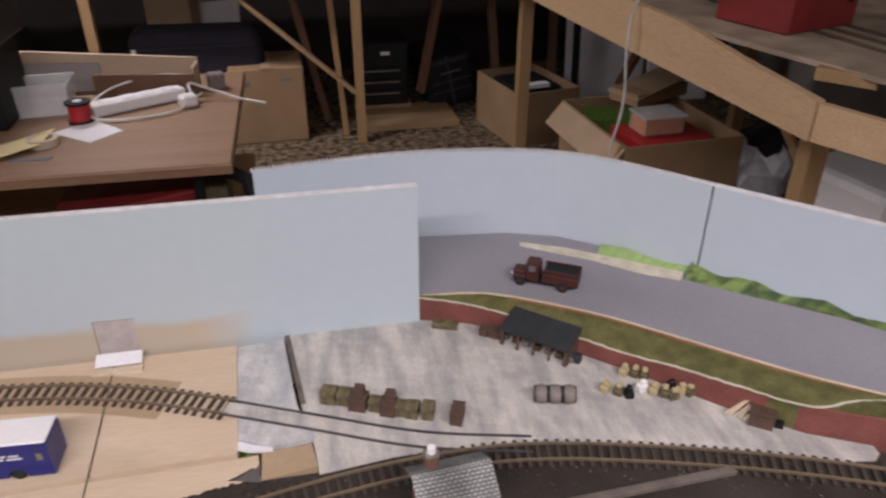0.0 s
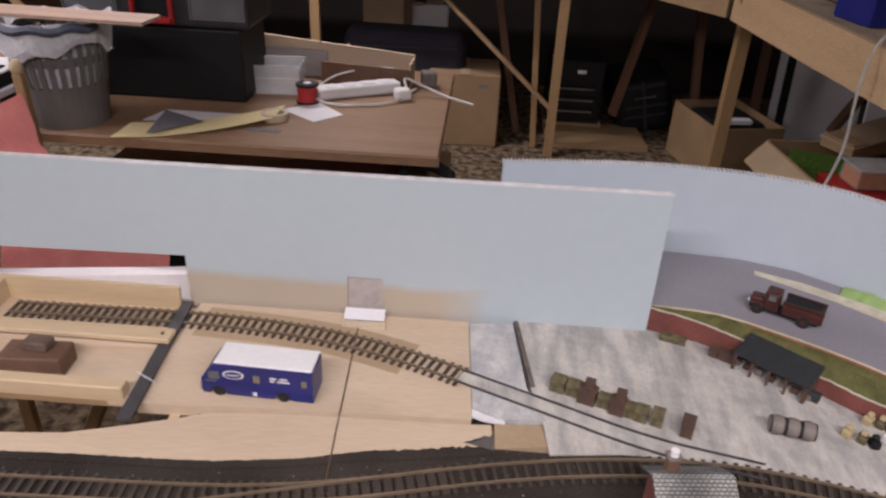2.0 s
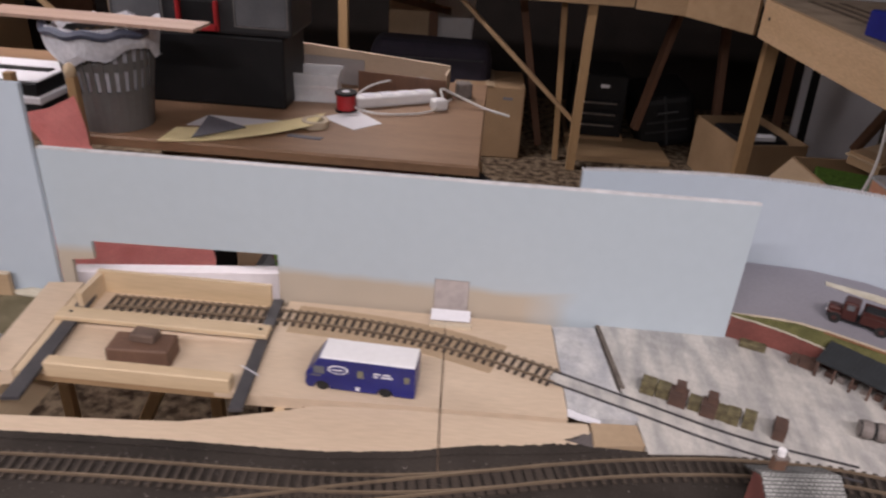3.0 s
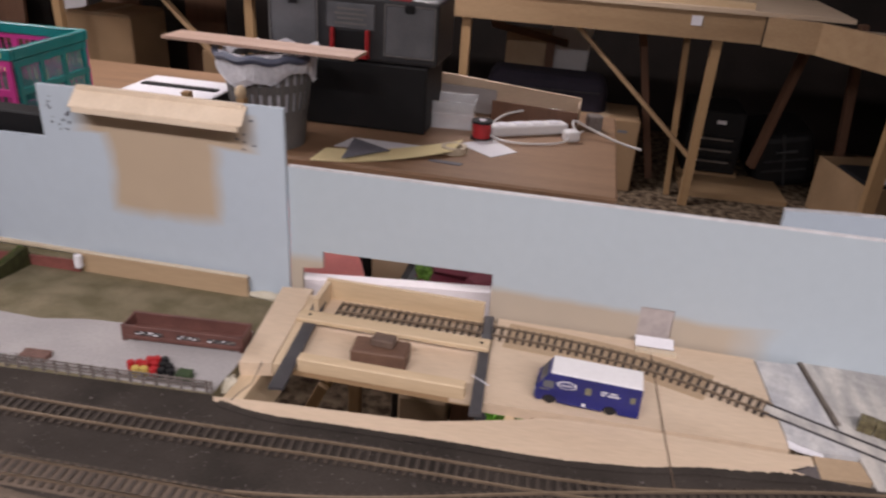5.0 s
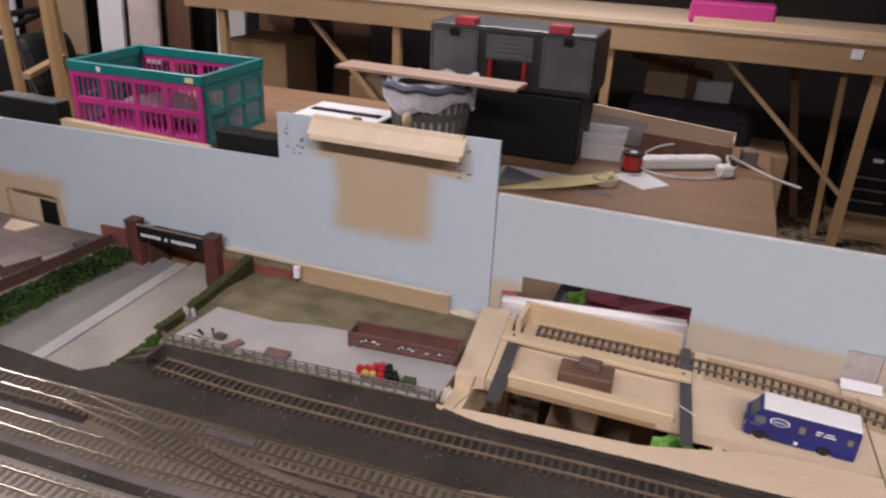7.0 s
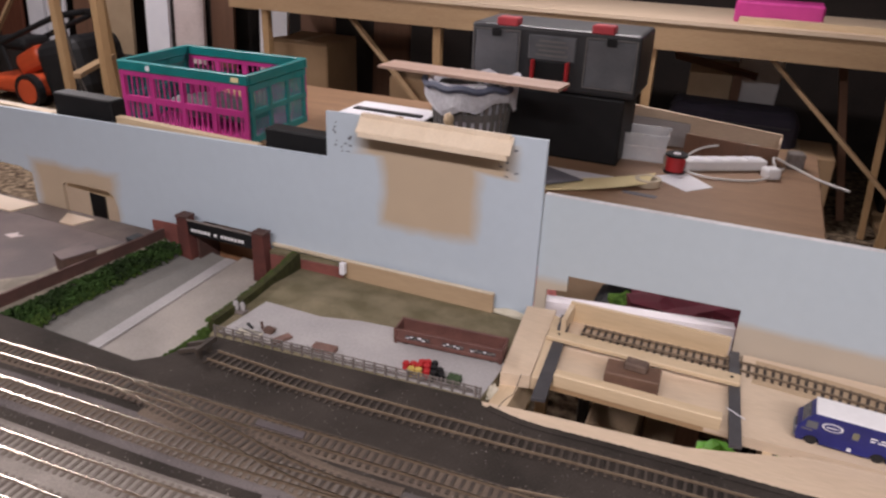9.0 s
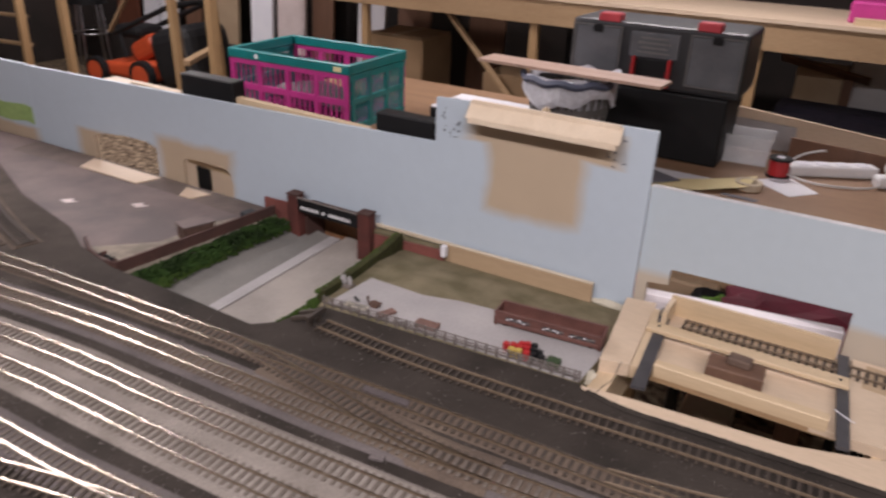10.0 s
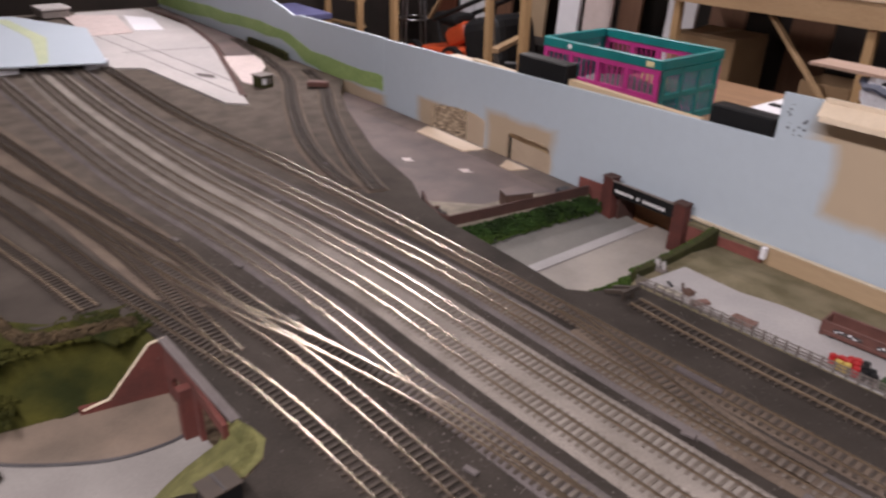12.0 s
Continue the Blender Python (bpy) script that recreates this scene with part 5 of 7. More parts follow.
part("plinth", box(0.02, 0.012, 0.002, 0.003, 0.001, 0), M["barrel"], sg)

# ---- near cutting and brick bridge ----
single("lower_road", prism([(-0.956, -0.043), (-0.86, -0.036), (-0.875, -0.08), (-0.84, -0.30), (-1.10, -0.42), (-1.045, -0.255), (-0.994, -0.196), (-0.956, -0.13), (-0.947, -0.074)], 0.91, 0.93), M["lower_lane"], "pale road in the cutting below the bridge", "road", kind="structure")
single("lower_verge", prism([(-1.05, -0.13), (-1.03, -0.047), (-0.956, -0.043), (-0.947, -0.074), (-0.956, -0.13), (-0.994, -0.196), (-1.045, -0.255), (-1.10, -0.42), (-1.16, -0.3)], 0.91, 0.9298), M["lane"], "sandy brown ground beside the lower road", "ground", kind="structure")
kb = sweep([(p.x, p.y, 0.93) for p in smooth([(-0.956, -0.043), (-0.947, -0.074), (-0.956, -0.13), (-0.994, -0.196), (-1.04, -0.25)], 0.01)], rect(0.0035, 0, 0.0015))
single("road_kerb", kb, M["dark_strip"], "dark curved kerb line on the lower road", "kerb", kind="structure")
br = thing("brick_bridge", label="red brick road bridge with arch and wing walls", category="bridge", kind="structure")
part("face", upright([(-1.03, 0.92), (-1.012, 0.92), (-1.012, 0.955), (-1.0, 0.968), (-0.985, 0.972), (-0.97, 0.966), (-0.962, 0.95), (-0.962, 0.92), (-0.93, 0.92), (-0.93, 0.985), (-0.864, 0.985), (-0.864, 0.92), (-0.858, 0.92), (-0.858, 0.999), (-1.03, 0.999)], -0.046, -0.041), M["brick_shaded"], br)
part("pier", box(0.012, 0.014, 0.066, -0.947, -0.052, 0.925, bev=0.0008), M["brick_shaded"], br)
part("wing_wall", prism([(-1.034, -0.044), (-1.029, -0.044), (-1.044, -0.135), (-1.05, -0.135)], 0.92, 0.938), M["brick_shaded"], br)
ww = bmesh.new()
for x0, y0, x1, y1, za, zb in [(-1.031, -0.044, -1.0335, -0.058, 1.0, 0.9965), (-1.0335, -0.058, -1.0407, -0.105, 0.9965, 0.940), (-1.0407, -0.105, -1.045, -0.132, 0.940, 0.934)]:
    a = [(x0 - 0.002, y0), (x0 + 0.002, y0), (x1 + 0.002, y1), (x1 - 0.002, y1)]
    zt = [za, za, zb, zb]
    hi = [ww.verts.new((x, y, z)) for (x, y), z in zip(a, zt)]
    lo = [ww.verts.new((x, y, 0.92)) for x, y in a]
    ww.faces.new(hi)
    for i in range(4):
        ww.faces.new((lo[i], lo[(i + 1) % 4], hi[(i + 1) % 4], hi[i]))
    bmesh.ops.recalc_face_normals(ww, faces=ww.faces)
part("wing_wall", ww, M["brick_shaded"], br)
part("coping", tube([(-1.029, -0.044, 1.001), (-1.0325, -0.058, 0.9975), (-1.0397, -0.105, 0.941), (-1.044, -0.132, 0.935)], 0.0015), M["cream"], br, "pale stone coping")
part("parapet", box(0.175, 0.010, 0.002, -0.944, -0.039, 1.0, rz=3.3), M["cess"], br, "grey slab along the bridge top")
# Black sheet under the bridge stands for the shade in its openings.
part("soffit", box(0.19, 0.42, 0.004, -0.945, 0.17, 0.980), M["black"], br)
bk = bmesh.new()
grid = {}
for i in range(19):
    y = -0.050 - 0.366 * (i / 18) ** 1.3
    along = min(1.0, (-y - 0.044) / 0.088)
    xr = -1.0335 - 0.0145 * along - 0.03 * max(0.0, -y - 0.132) / 0.25
    top = 0.997 if y > -0.058 else 0.9965 - 0.0565 * (-0.058 - y) / 0.047 if y > -0.105 else max(0.929, 0.940 - 0.22 * (-0.105 - y))
    xl = -1.13 - 0.06 * min(1.0, max(0.0, (-y - 0.14) / 0.06))
    for j in range(15):
        k = j / 14
        u = max(0.0, (k - 0.3) / 0.7)
        z = 1.0 + (top - 1.0) * u * u * (3 - 2 * u) + 0.003 * noise.noise((y * 40, j * 0.9, 0)) * (1 - k**3)
        grid[i, j] = bk.verts.new((xl + (xr - xl) * k, y, z))
for i in range(18):
    for j in range(14):
        bk.faces.new((grid[i, j], grid[i, j + 1], grid[i + 1, j + 1], grid[i + 1, j]))
bmesh.ops.recalc_face_normals(bk, faces=bk.faces)
single("grass_bank", bk, M["bank"], "green grassy bank above the brick wing wall", "bank", kind="structure")
tagged(single("bank_foliage", foliage([(-1.055, -0.06, 1.0), (-1.09, -0.075, 1.0), (-1.11, -0.12, 0.998), (-1.12, -0.2, 0.99), (-1.09, -0.26, 0.965), (-1.065, -0.19, 0.948)], 0.06, 0.003, 2200, 0.002, 21), M["bank"], "loose green scatter on the bank", "foliage"), kind="stuff")
tagged(single("dark_hedge", foliage([(-1.072, -0.058, 1.0), (-1.079, -0.08, 1.0), (-1.083, -0.109, 1.0), (-1.092, -0.14, 0.999), (-1.107, -0.164, 0.998), (-1.135, -0.175, 0.998), (-1.17, -0.18, 0.998)], 0.009, 0.012, 1500, 0.002, 22), M["twig"], "dark hedge on the bank", "hedge"), kind="stuff")
eb = bmesh.new()
lip = [(-0.868, -0.036, 0.998), (-0.858, -0.034, 1.002), (-0.838, -0.026, 1.0015), (-0.819, -0.022, 1.001), (-0.797, -0.035, 1.001), (-0.786, -0.055, 1.001), (-0.783, -0.085, 1.0)]
foot = [(-0.874, -0.045, 0.93), (-0.880, -0.052, 0.93), (-0.889, -0.066, 0.93), (-0.8987, -0.082, 0.93), (-0.892, -0.097, 0.93), (-0.882, -0.111, 0.93), (-0.865, -0.14, 0.93)]
rows_ = []
for k in range(9):
    u = k / 8
    rows_.append([eb.verts.new((a[0] + (q[0] - a[0]) * u + 0.002 * noise.noise((a[0] * 90, a[1] * 90, k * 0.7)), a[1] + (q[1] - a[1]) * u, a[2] + (q[2] - a[2]) * (0.25 * u + 0.75 * u * u) + 0.002 * noise.noise((a[0] * 70, a[1] * 70, k * 0.9 + 5)))) for a, q in zip(lip, foot)])
for k in range(8):
    for i in range(6):
        eb.faces.new((rows_[k][i], rows_[k][i + 1], rows_[k + 1][i + 1], rows_[k + 1][i]))
bmesh.ops.recalc_face_normals(eb, faces=eb.faces)
single("end_bank", eb, M["grass_pale"], "pale olive grass bank at the bridge end", "bank", kind="structure")
tagged(single("end_bank_grass", foliage([(-0.85, -0.037, 0.999), (-0.825, -0.035, 0.999), (-0.80, -0.05, 0.998), (-0.80, -0.07, 0.996), (-0.83, -0.06, 0.985)], 0.012, 0.002, 900, 0.0016, 23), M["grass_pale"], "pale olive grass tufts at the bridge end", "grass"), kind="stuff")
hut = thing("small_black_hut", -0.7695, -0.083, 1.0, 7, "small black hut with a dark felt roof", "hut")
part("walls", box(0.021, 0.027, 0.020, 0, 0, 0), M["black"], hut)
part("roof", box(0.025, 0.031, 0.002, 0, 0, 0.020, bev=0.0005), M["sleeper"], hut, "dark mauve felt roof")
part("roof_rib", box(0.025, 0.0014, 0.001, 0, 0, 0.022), M["dark_strip"], hut)
tagged(single("brown_bush", foliage([(-0.992, -0.224, 0.93), (-0.985, -0.236, 0.93), (-0.978, -0.246, 0.93)], 0.018, 0.016, 420, 0.0022, 27), M["twig"], "brown twiggy bush beside the lower road", "bush"), kind="stuff")

# ---- far left end ----
single("white_platform", prism([(-1.856, 0.418), (-1.892, 0.379), (-2.324, 0.336), (-2.361, 0.273), (-2.42, 0.259), (-2.9, 0.33), (-3.35, 0.40), (-3.35, 0.635), (-2.893, 0.655), (-2.563, 0.607), (-2.351, 0.55)], 1.0, 1.004), M["platform"], "large pale lilac card platform surface", "platform", kind="structure")
single("peach_card", prism([(-3.31, 0.346), (-3.224, 0.51), (-2.846, 0.46), (-2.841, 0.32)], 1.0042, 1.006), M["pink_board"], "peach card sheet on the platform", "card")
single("white_card", prism([(-3.2, 0.53), (-3.1, 0.60), (-2.85, 0.56), (-2.88, 0.475)], 1.0042, 1.006), M["paper"], "white card sheet on the platform", "card")
single("sky_sheet", prism([(-2.332, 0.248), (-2.402, 0.024), (-2.45, -0.15), (-3.35, -0.1), (-3.2, 0.18), (-2.869, 0.329)], 1.022, 1.026), M["foam"], "pale blue painted sheet lying over the tracks", "sheet")
single("painted_stripe", prism([(-2.385, 0.10), (-2.40, 0.125), (-2.75, 0.19), (-3.15, 0.15), (-3.15, 0.115), (-2.75, 0.15)], 1.0261, 1.0265), M["pale_green"], "pale green stripe painted on the sheet", "stripe", kind="structure")
for x, y in ((-2.44, 0.03), (-2.40, 0.235), (-3.1, 0.0)):
    single("sheet_support", box(0.025, 0.06, 0.0222, x, y, 0.9998), M["paper"], "small white block under a sheet", "block", "sheet supports")
for a, b in (((-2.86, 0.345), (-1.96, 0.43)), ((-2.9, 0.40), (-2.02, 0.475)), ((-2.55, 0.345), (-2.50, 0.60))):
    single("pencil_line", bar((*a, 1.0042), (*b, 1.0042), 0.0022, 0.0006), M["cess"], "faint grey line across the platform card", "line", "lines on the platform", "structure")
single("platform_hatch", prism([(-2.20, 0.425), (-2.16, 0.455), (-2.12, 0.447), (-2.165, 0.42)], 1.0041, 1.0048), M["cess"], "small dark opening marked in the platform", "hatch")
gb = thing("grey_building_kit", -3.30, 0.315, 1.0061, 5, "pale grey flat-roofed model building", "model building")
part("walls", box(0.10, 0.09, 0.026, 0, 0, 0), M["barrel"], gb)
part("roof", box(0.11, 0.10, 0.008, 0, 0, 0.026, bev=0.001), M["platform"], gb, "pale flat roof")
single("signal_post", cyl(0.0018, 0.06, -2.03, 0.545, 1.0, 8), M["barrel"], "thin grey signal post beside the cabin", "post")
box_a = thing("signal_cabin", -2.001, 0.520, 1.0, 10, "tiny dark green cabin with pale roof", "cabin")
part("walls", box(0.035, 0.034, 0.026, 0, 0, 0), M["hedge_side"], box_a)
part("roof", box(0.04, 0.038, 0.004, 0, 0, 0.026), M["barrel"], box_a)
part("window", box(0.003, 0.012, 0.014, 0.0175, -0.008, 0.008), M["paper"], box_a, "pale window")
part("window", box(0.003, 0.009, 0.014, 0.0175, 0.007, 0.008), M["barrel"], box_a)
single("pale_board", prism([(-2.37, 0.565), (-2.332, 0.662), (-2.186, 0.612), (-2.024, 0.502), (-2.06, 0.49)], 1.0, 1.003), M["pink_board"], "pale bare card beside the cabin", "card")
single("far_road", prism([(-3.3, 0.668), (-2.9, 0.668), (-2.56, 0.622), (-2.36, 0.572), (-2.335, 0.665), (-2.6, 0.712), (-3.3, 0.716)], 0.999, 1.0025), M["yard"], "mauve-grey model road behind the platform", "road", kind="structure")
single("dark_wall", sweep([(p.x, p.y, 0.999) for p in smooth([(-3.34, 0.650), (-3.018, 0.669), (-2.608, 0.619), (-2.273, 0.534), (-1.93, 0.437)], 0.05)], rect(0.014, 0, 0.006)), M["brick_dark"], "low dark kerb along the far platform", "kerb", kind="structure")
single("dark_wall", sweep([(p.x, p.y, 0.999) for p in smooth([(-2.52, 0.710), (-2.40, 0.712), (-2.31, 0.709), (-2.238, 0.70)], 0.03)], rect(0.012, 0, 0.022)), M["hedge_side"], "low dark wall curving below the sky board", "wall")
single("rust_wagon", box(0.05, 0.022, 0.012, -1.915, 0.625, 1.0045, rz=50, bev=0.001), M["wagon"], "small rust-coloured flat wagon", "wagon")
for i, (x, y) in enumerate([(-1.36, 0.02), (-1.31, 0.225), (-1.26, 0.05), (-1.14, 0.09), (-1.42, 0.37), (-1.08, 0.105), (-0.985, 0.09), (-1.2, 0.27), (-1.5, -0.02), (-0.60, 0.29), (-0.68, 0.10)]):
    single("point_motor_cover", box(0.014, 0.006, 0.003, x, y, 1.001, bev=0.0006, rz=15), M["cess"], "small grey track-side cover", "cover", "track-side covers")

# ---- goods yard things ----


def model_crate(x, y, rz, w, d, h, m, label, planks=3):
    t = thing("packing_crate", x, y, GZ + 0.0012, rz, label, "crate", "crates in the goods yard")
    part("body", box(w, d, h, 0, 0, 0), M[m], t)
    for k in range(planks):
        for s in (-1, 1):
            part("slat", box(w + 0.0006, 0.0006, h / planks * 0.75, 0, s * d / 2, h / planks * (k + 0.12)), M[m], t)
    part("lid", box(w + 0.001, d + 0.001, 0.0012, 0, 0, h, bev=0.0003), M[m], t)


rowc = [(0.127, 0.622, 0.013, 0.012, 0.011, "crate_olive", "olive packing crate in a row beside the track"), (0.140, 0.618, 0.011, 0.012, 0.010, "crate_olive", "olive packing crate in a row beside the track"),
        (0.152, 0.609, 0.015, 0.014, 0.011, "crate_brown", "brown packing crate in a row beside the track"), (0.166, 0.604, 0.010, 0.010, 0.009, "crate_olive", "olive packing crate in a row beside the track"),
        (0.177, 0.597, 0.013, 0.013, 0.011, "crate_brown", "brown packing crate in a row beside the track"), (0.188, 0.594, 0.009, 0.011, 0.009, "crate_olive", "olive packing crate in a row beside the track"),
        (0.197, 0.590, 0.010, 0.012, 0.010, "crate_olive", "olive packing crate in a row beside the track"), (0.210, 0.586, 0.0095, 0.012, 0.011, "crate_olive", "olive packing crate in a row beside the track"),
        (0.234, 0.577, 0.010, 0.017, 0.011, "crate_brown", "single plain brown packing case")]
for x, y, w, d, h, m, lab in rowc:
    model_crate(x, y, -22, w, d, h * 1.15, m, lab)
for x, y in ((0.153, 0.611), (0.179, 0.599)):
    t = thing("packing_crate", x, y, GZ + 0.0150, -18, "small brown crate stacked on another", "crate", "crates in the goods yard")
    part("body", box(0.009, 0.009, 0.008, 0, 0, 0, bev=0.0004), M["crate_brown"], t)
for i in range(3):
    t = thing("barrel", 0.3115 + i * 0.0122, 0.5860 - i * 0.0028, GZ + 0.0012, 77, "grey wooden barrel lying on its side", "barrel", "barrels in the goods yard")
    b = bmesh.new()
    rings = []
    for k, (u, r) in enumerate([(-0.0059, 0.0072), (-0.003, 0.0084), (0, 0.0088), (0.003, 0.0084), (0.0059, 0.0072)]):
        rings.append([b.verts.new((r * math.cos(a * math.pi / 7), u, 0.0088 + r * math.sin(a * math.pi / 7))) for a in range(14)])
    for a, c in zip(rings, rings[1:]):
        for k in range(14):
            b.faces.new((a[k], c[k], c[(k + 1) % 14], a[(k + 1) % 14]))
    b.faces.new(rings[0])
    b.faces.new(rings[-1][::-1])
    bmesh.ops.recalc_face_normals(b, faces=b.faces)
    part("body", b, M["barrel"], t)
    for u, r in ((-0.0053, 0.0077), (0.0053, 0.0077)):
        part("hoop", cyl(r, 0.0011, 0, u + 0.0005, 0.0088, 14, rx=90), M["black"], t)
rng = random.Random(11)
sacks = [(0.374, 0.588), (0.384, 0.582), (0.392, 0.577), (0.400, 0.607), (0.409, 0.603), (0.416, 0.598), (0.407, 0.583), (0.416, 0.577), (0.424, 0.572), (0.433, 0.577), (0.440, 0.572), (0.447, 0.569), (0.430, 0.567)]
for i, (x, y) in enumerate(sacks):
    m = ("sack", "crate_olive", "black", "sack", "crate_olive", "crate_olive", "white")[i % 7]
    t = thing("goods_bundle", x, y, GZ + 0.0012, rng.uniform(0, 90), {"sack": "cream sack", "crate_olive": "olive box", "white": "white parcel", "black": "black bundle"}[m] + " standing in the goods yard", "bundle", "goods in the yard")
    part("body", box(0.0095, 0.008, 0.0075, 0, 0, 0, bev=0.0014, seg=2), M[m], t)
    part("top", box(0.006, 0.005, 0.004, 0.001, 0, 0.0075, bev=0.001), M["sack" if m not in ("white", "black") else m], t)
t = thing("brown_hut", 0.490, 0.524, GZ + 0.0012, -35, "small brown lean-to box by the brick wall", "hut")
part("body", box(0.020, 0.016, 0.013, 0, 0, 0), M["crate_brown"], t)
part("roof", box(0.022, 0.018, 0.002, 0, 0, 0.013, rx=-8), M["crate_brown"], t)
part("step", box(0.008, 0.008, 0.006, 0.014, 0.002, 0), M["black"], t)
for i in range(5):
    single("loose_plank", bar((0.4655 + i * 0.0030, 0.5400 - i * 0.0028, GZ + 0.0018), (0.4820 + i * 0.0026, 0.5375 - i * 0.0014 + 0.0015 * (i % 2), GZ + 0.0150 + 0.0022 * (i % 2)), 0.0024, 0.0009), M["cream"], "pale loose plank leaning on a hut", "plank", "loose planks")
single("low_crate", box(0.026, 0.009, 0.007, 0.250, 0.712, GZ + 0.0012, bev=0.0006, rz=-20), M["crate_olive"], "long low olive crate against the wall", "crate")
for i, (x, y) in enumerate([(0.287, 0.693), (0.295, 0.688), (0.302, 0.684)]):
    model_crate(x, y, -35, 0.008, 0.009, 0.008 + 0.001 * i, "crate_brown", "small brown crate beside the shed", 2)

shed = thing("open_shed", 0.333, 0.660, GZ + 0.0012, -42, "open-fronted shed with a dark corrugated roof", "shed")
part("roof", box(0.072, 0.034, 0.0022, 0, 0.002, 0.0215, rx=12), M["roof_dark"], shed)
rr = bmesh.new()
for i in range(18):
    box(0.0010, 0.034, 0.0006, -0.035 + i * 0.0041, 0.002, 0.0238, rx=12, bm=rr)
part("ribs", rr, M["roof_dark"], shed)
part("back_wall", box(0.070, 0.0015, 0.023, 0, 0.0175, 0), M["crate_brown"], shed)
for s in (-1, 1):
    part("end_wall", box(0.0015, 0.030, 0.0185, s * 0.0345, 0.002, 0), M["crate_brown"], shed)
for i in range(5):
    part("post", box(0.002, 0.002, 0.0175, -0.033 + i * 0.0165, -0.0125, 0), M["crate_brown"], shed)
for i in range(7):
    single("shed_crate", box(0.007, 0.006, 0.006, 0.306 + i * 0.0085, 0.682 - i * 0.0079, GZ + 0.0012, bev=0.0005, rz=-40), M["crate_brown" if i % 2 else "barrel"], "small crate under the shed roof", "crate", "crates under the shed")
single("shed_crate", box(0.011, 0.008, 0.009, 0.362, 0.634, GZ + 0.0012, bev=0.0008, rz=-40), M["roof_dark"], "dark box at the shed end", "crate")

# signal box in front
sb = thing("signal_box", 0.209, 0.482, GZ, 5, "model signal box with grey stone slate roof", "model building")
part("walls", box(0.050, 0.036, 0.030, 0, 0, 0), M["brick"], sb)
rf = bmesh.new()
for s in (-1, 1):
    box(0.060, 0.026, 0.002, 0, s * 0.0115, 0.0365, rx=-s * 32, bm=rf)
part("roof", rf, M["slate"], sb, "grey stone slate roof")
part("gable", upright([(-0.018, 0.03), (0.018, 0.03), (0, 0.043)], -0.025, 0.025), M["brick"], sb).matrix_local = pose(0, 0, 0, 0, 0, 90)
ch = part("chimney", box(0.009, 0.008, 0.020, -0.012, 0.012, 0.031, bev=0.0004), M["brown_clay"], sb, "brown brick chimney")
part("chimney_cap", box(0.0105, 0.0095, 0.002, -0.012, 0.012, 0.051), M["barrel"], sb)
part("chimney_pot", cyl(0.0032, 0.005, -0.012, 0.012, 0.053, 12), M["white"], sb, "white chimney pot")
single("track_side_plank", bar((0.29, 0.470, GZ + 0.003), (0.438, 0.477, GZ + 0.003), 0.007, 0.004), M["sleeper_g"], "brown weathered plank beside the track", "plank")

# blue van
van = thing("model_van", -0.138, 0.592, GZ, -2.5, "blue model delivery van with a white roof", "van")
def arch(cx, r, z, n=7):
    """A wheel arch cut into a lower edge, from front to back."""
    return [(cx - r * math.cos(math.pi * k / n), z + r * 1.05 * math.sin(math.pi * k / n)) for k in range(n + 1)]


side = [(-0.0495, 0.0035)] + arch(-0.036, 0.0074, 0.0035) + arch(0.022, 0.0074, 0.0035) + [(0.049, 0.0035), (0.0492, 0.034), (0.048, 0.0362), (-0.036, 0.0362), (-0.0395, 0.0345), (-0.0475, 0.0225), (-0.0505, 0.019), (-0.051, 0.008)]
shell = upright(side, -0.0152, 0.0152)
es = [e for e in shell.edges if all(v.co.z > 0.018 for v in e.verts) and abs(e.verts[0].co.y - e.verts[1].co.y) < 0.001]
bmesh.ops.bevel(shell, geom=es, offset=0.0012, segments=2, affect="EDGES", profile=0.5)
part("body", shell, M["blue"], van)
part("underside", box(0.090, 0.024, 0.006, 0.0, 0, 0.0055), M["black"], van)
part("roof", box(0.0865, 0.0305, 0.0016, 0.0055, 0, 0.0360, bev=0.0007), M["white"], van, "white roof")
part("windscreen", box(0.0006, 0.025, 0.0105, -0.0440, 0, 0.0228, ry=33.5), M["clear_dark"], van, "dark windscreen")
for s in (-1, 1):
    y = s * 0.01535
    part("side_window", box(0.010, 0.0006, 0.008, -0.0385, y, 0.0195), M["clear_dark"], van, "dark side window")
    part("cab_stripe", box(0.010, 0.0005, 0.0012, -0.042, y, 0.0165), M["grey_plastic"], van, "pale trim strip")
    part("door_window", box(0.0055, 0.0006, 0.0075, -0.0005, y, 0.0195), M["van_window"], van, "small dusty window")
    part("rear_window", box(0.0045, 0.0006, 0.0065, 0.0415, y, 0.0195), M["van_window"], van, "small dusty window")
    for r, m, o in ((0.0044, "white", 0.0), (0.0036, "blue", 0.0002)):
        lg = cyl(r, 0.0006, -0.021, y + 0.0003 + s * o, 0.0255, 24, rx=90)
        for v in lg.verts:
            v.co.x = -0.021 + (v.co.x + 0.021) * 2.1
        part("emblem", lg, M[m], van, "oval emblem with a white ring")
    part("emblem_bar", box(0.010, 0.0003, 0.0010, -0.021, y + s * 0.0006, 0.0250), M["white"], van, "white lettering bar")
    for z, bars in ((0.0252, ((0.0145, 0.006), (0.0235, 0.007))), (0.0222, ((0.0135, 0.004), (0.0235, 0.011)))):
        for x, w in bars:
            part("lettering_bar", box(w, 0.0004, 0.0013, x, y, z), M["white"], van, "white lettering bar")
    part("fuel_cap", box(0.0035, 0.0006, 0.0035, -0.003, y, 0.0050), M["paper"], van, "small pale patch")
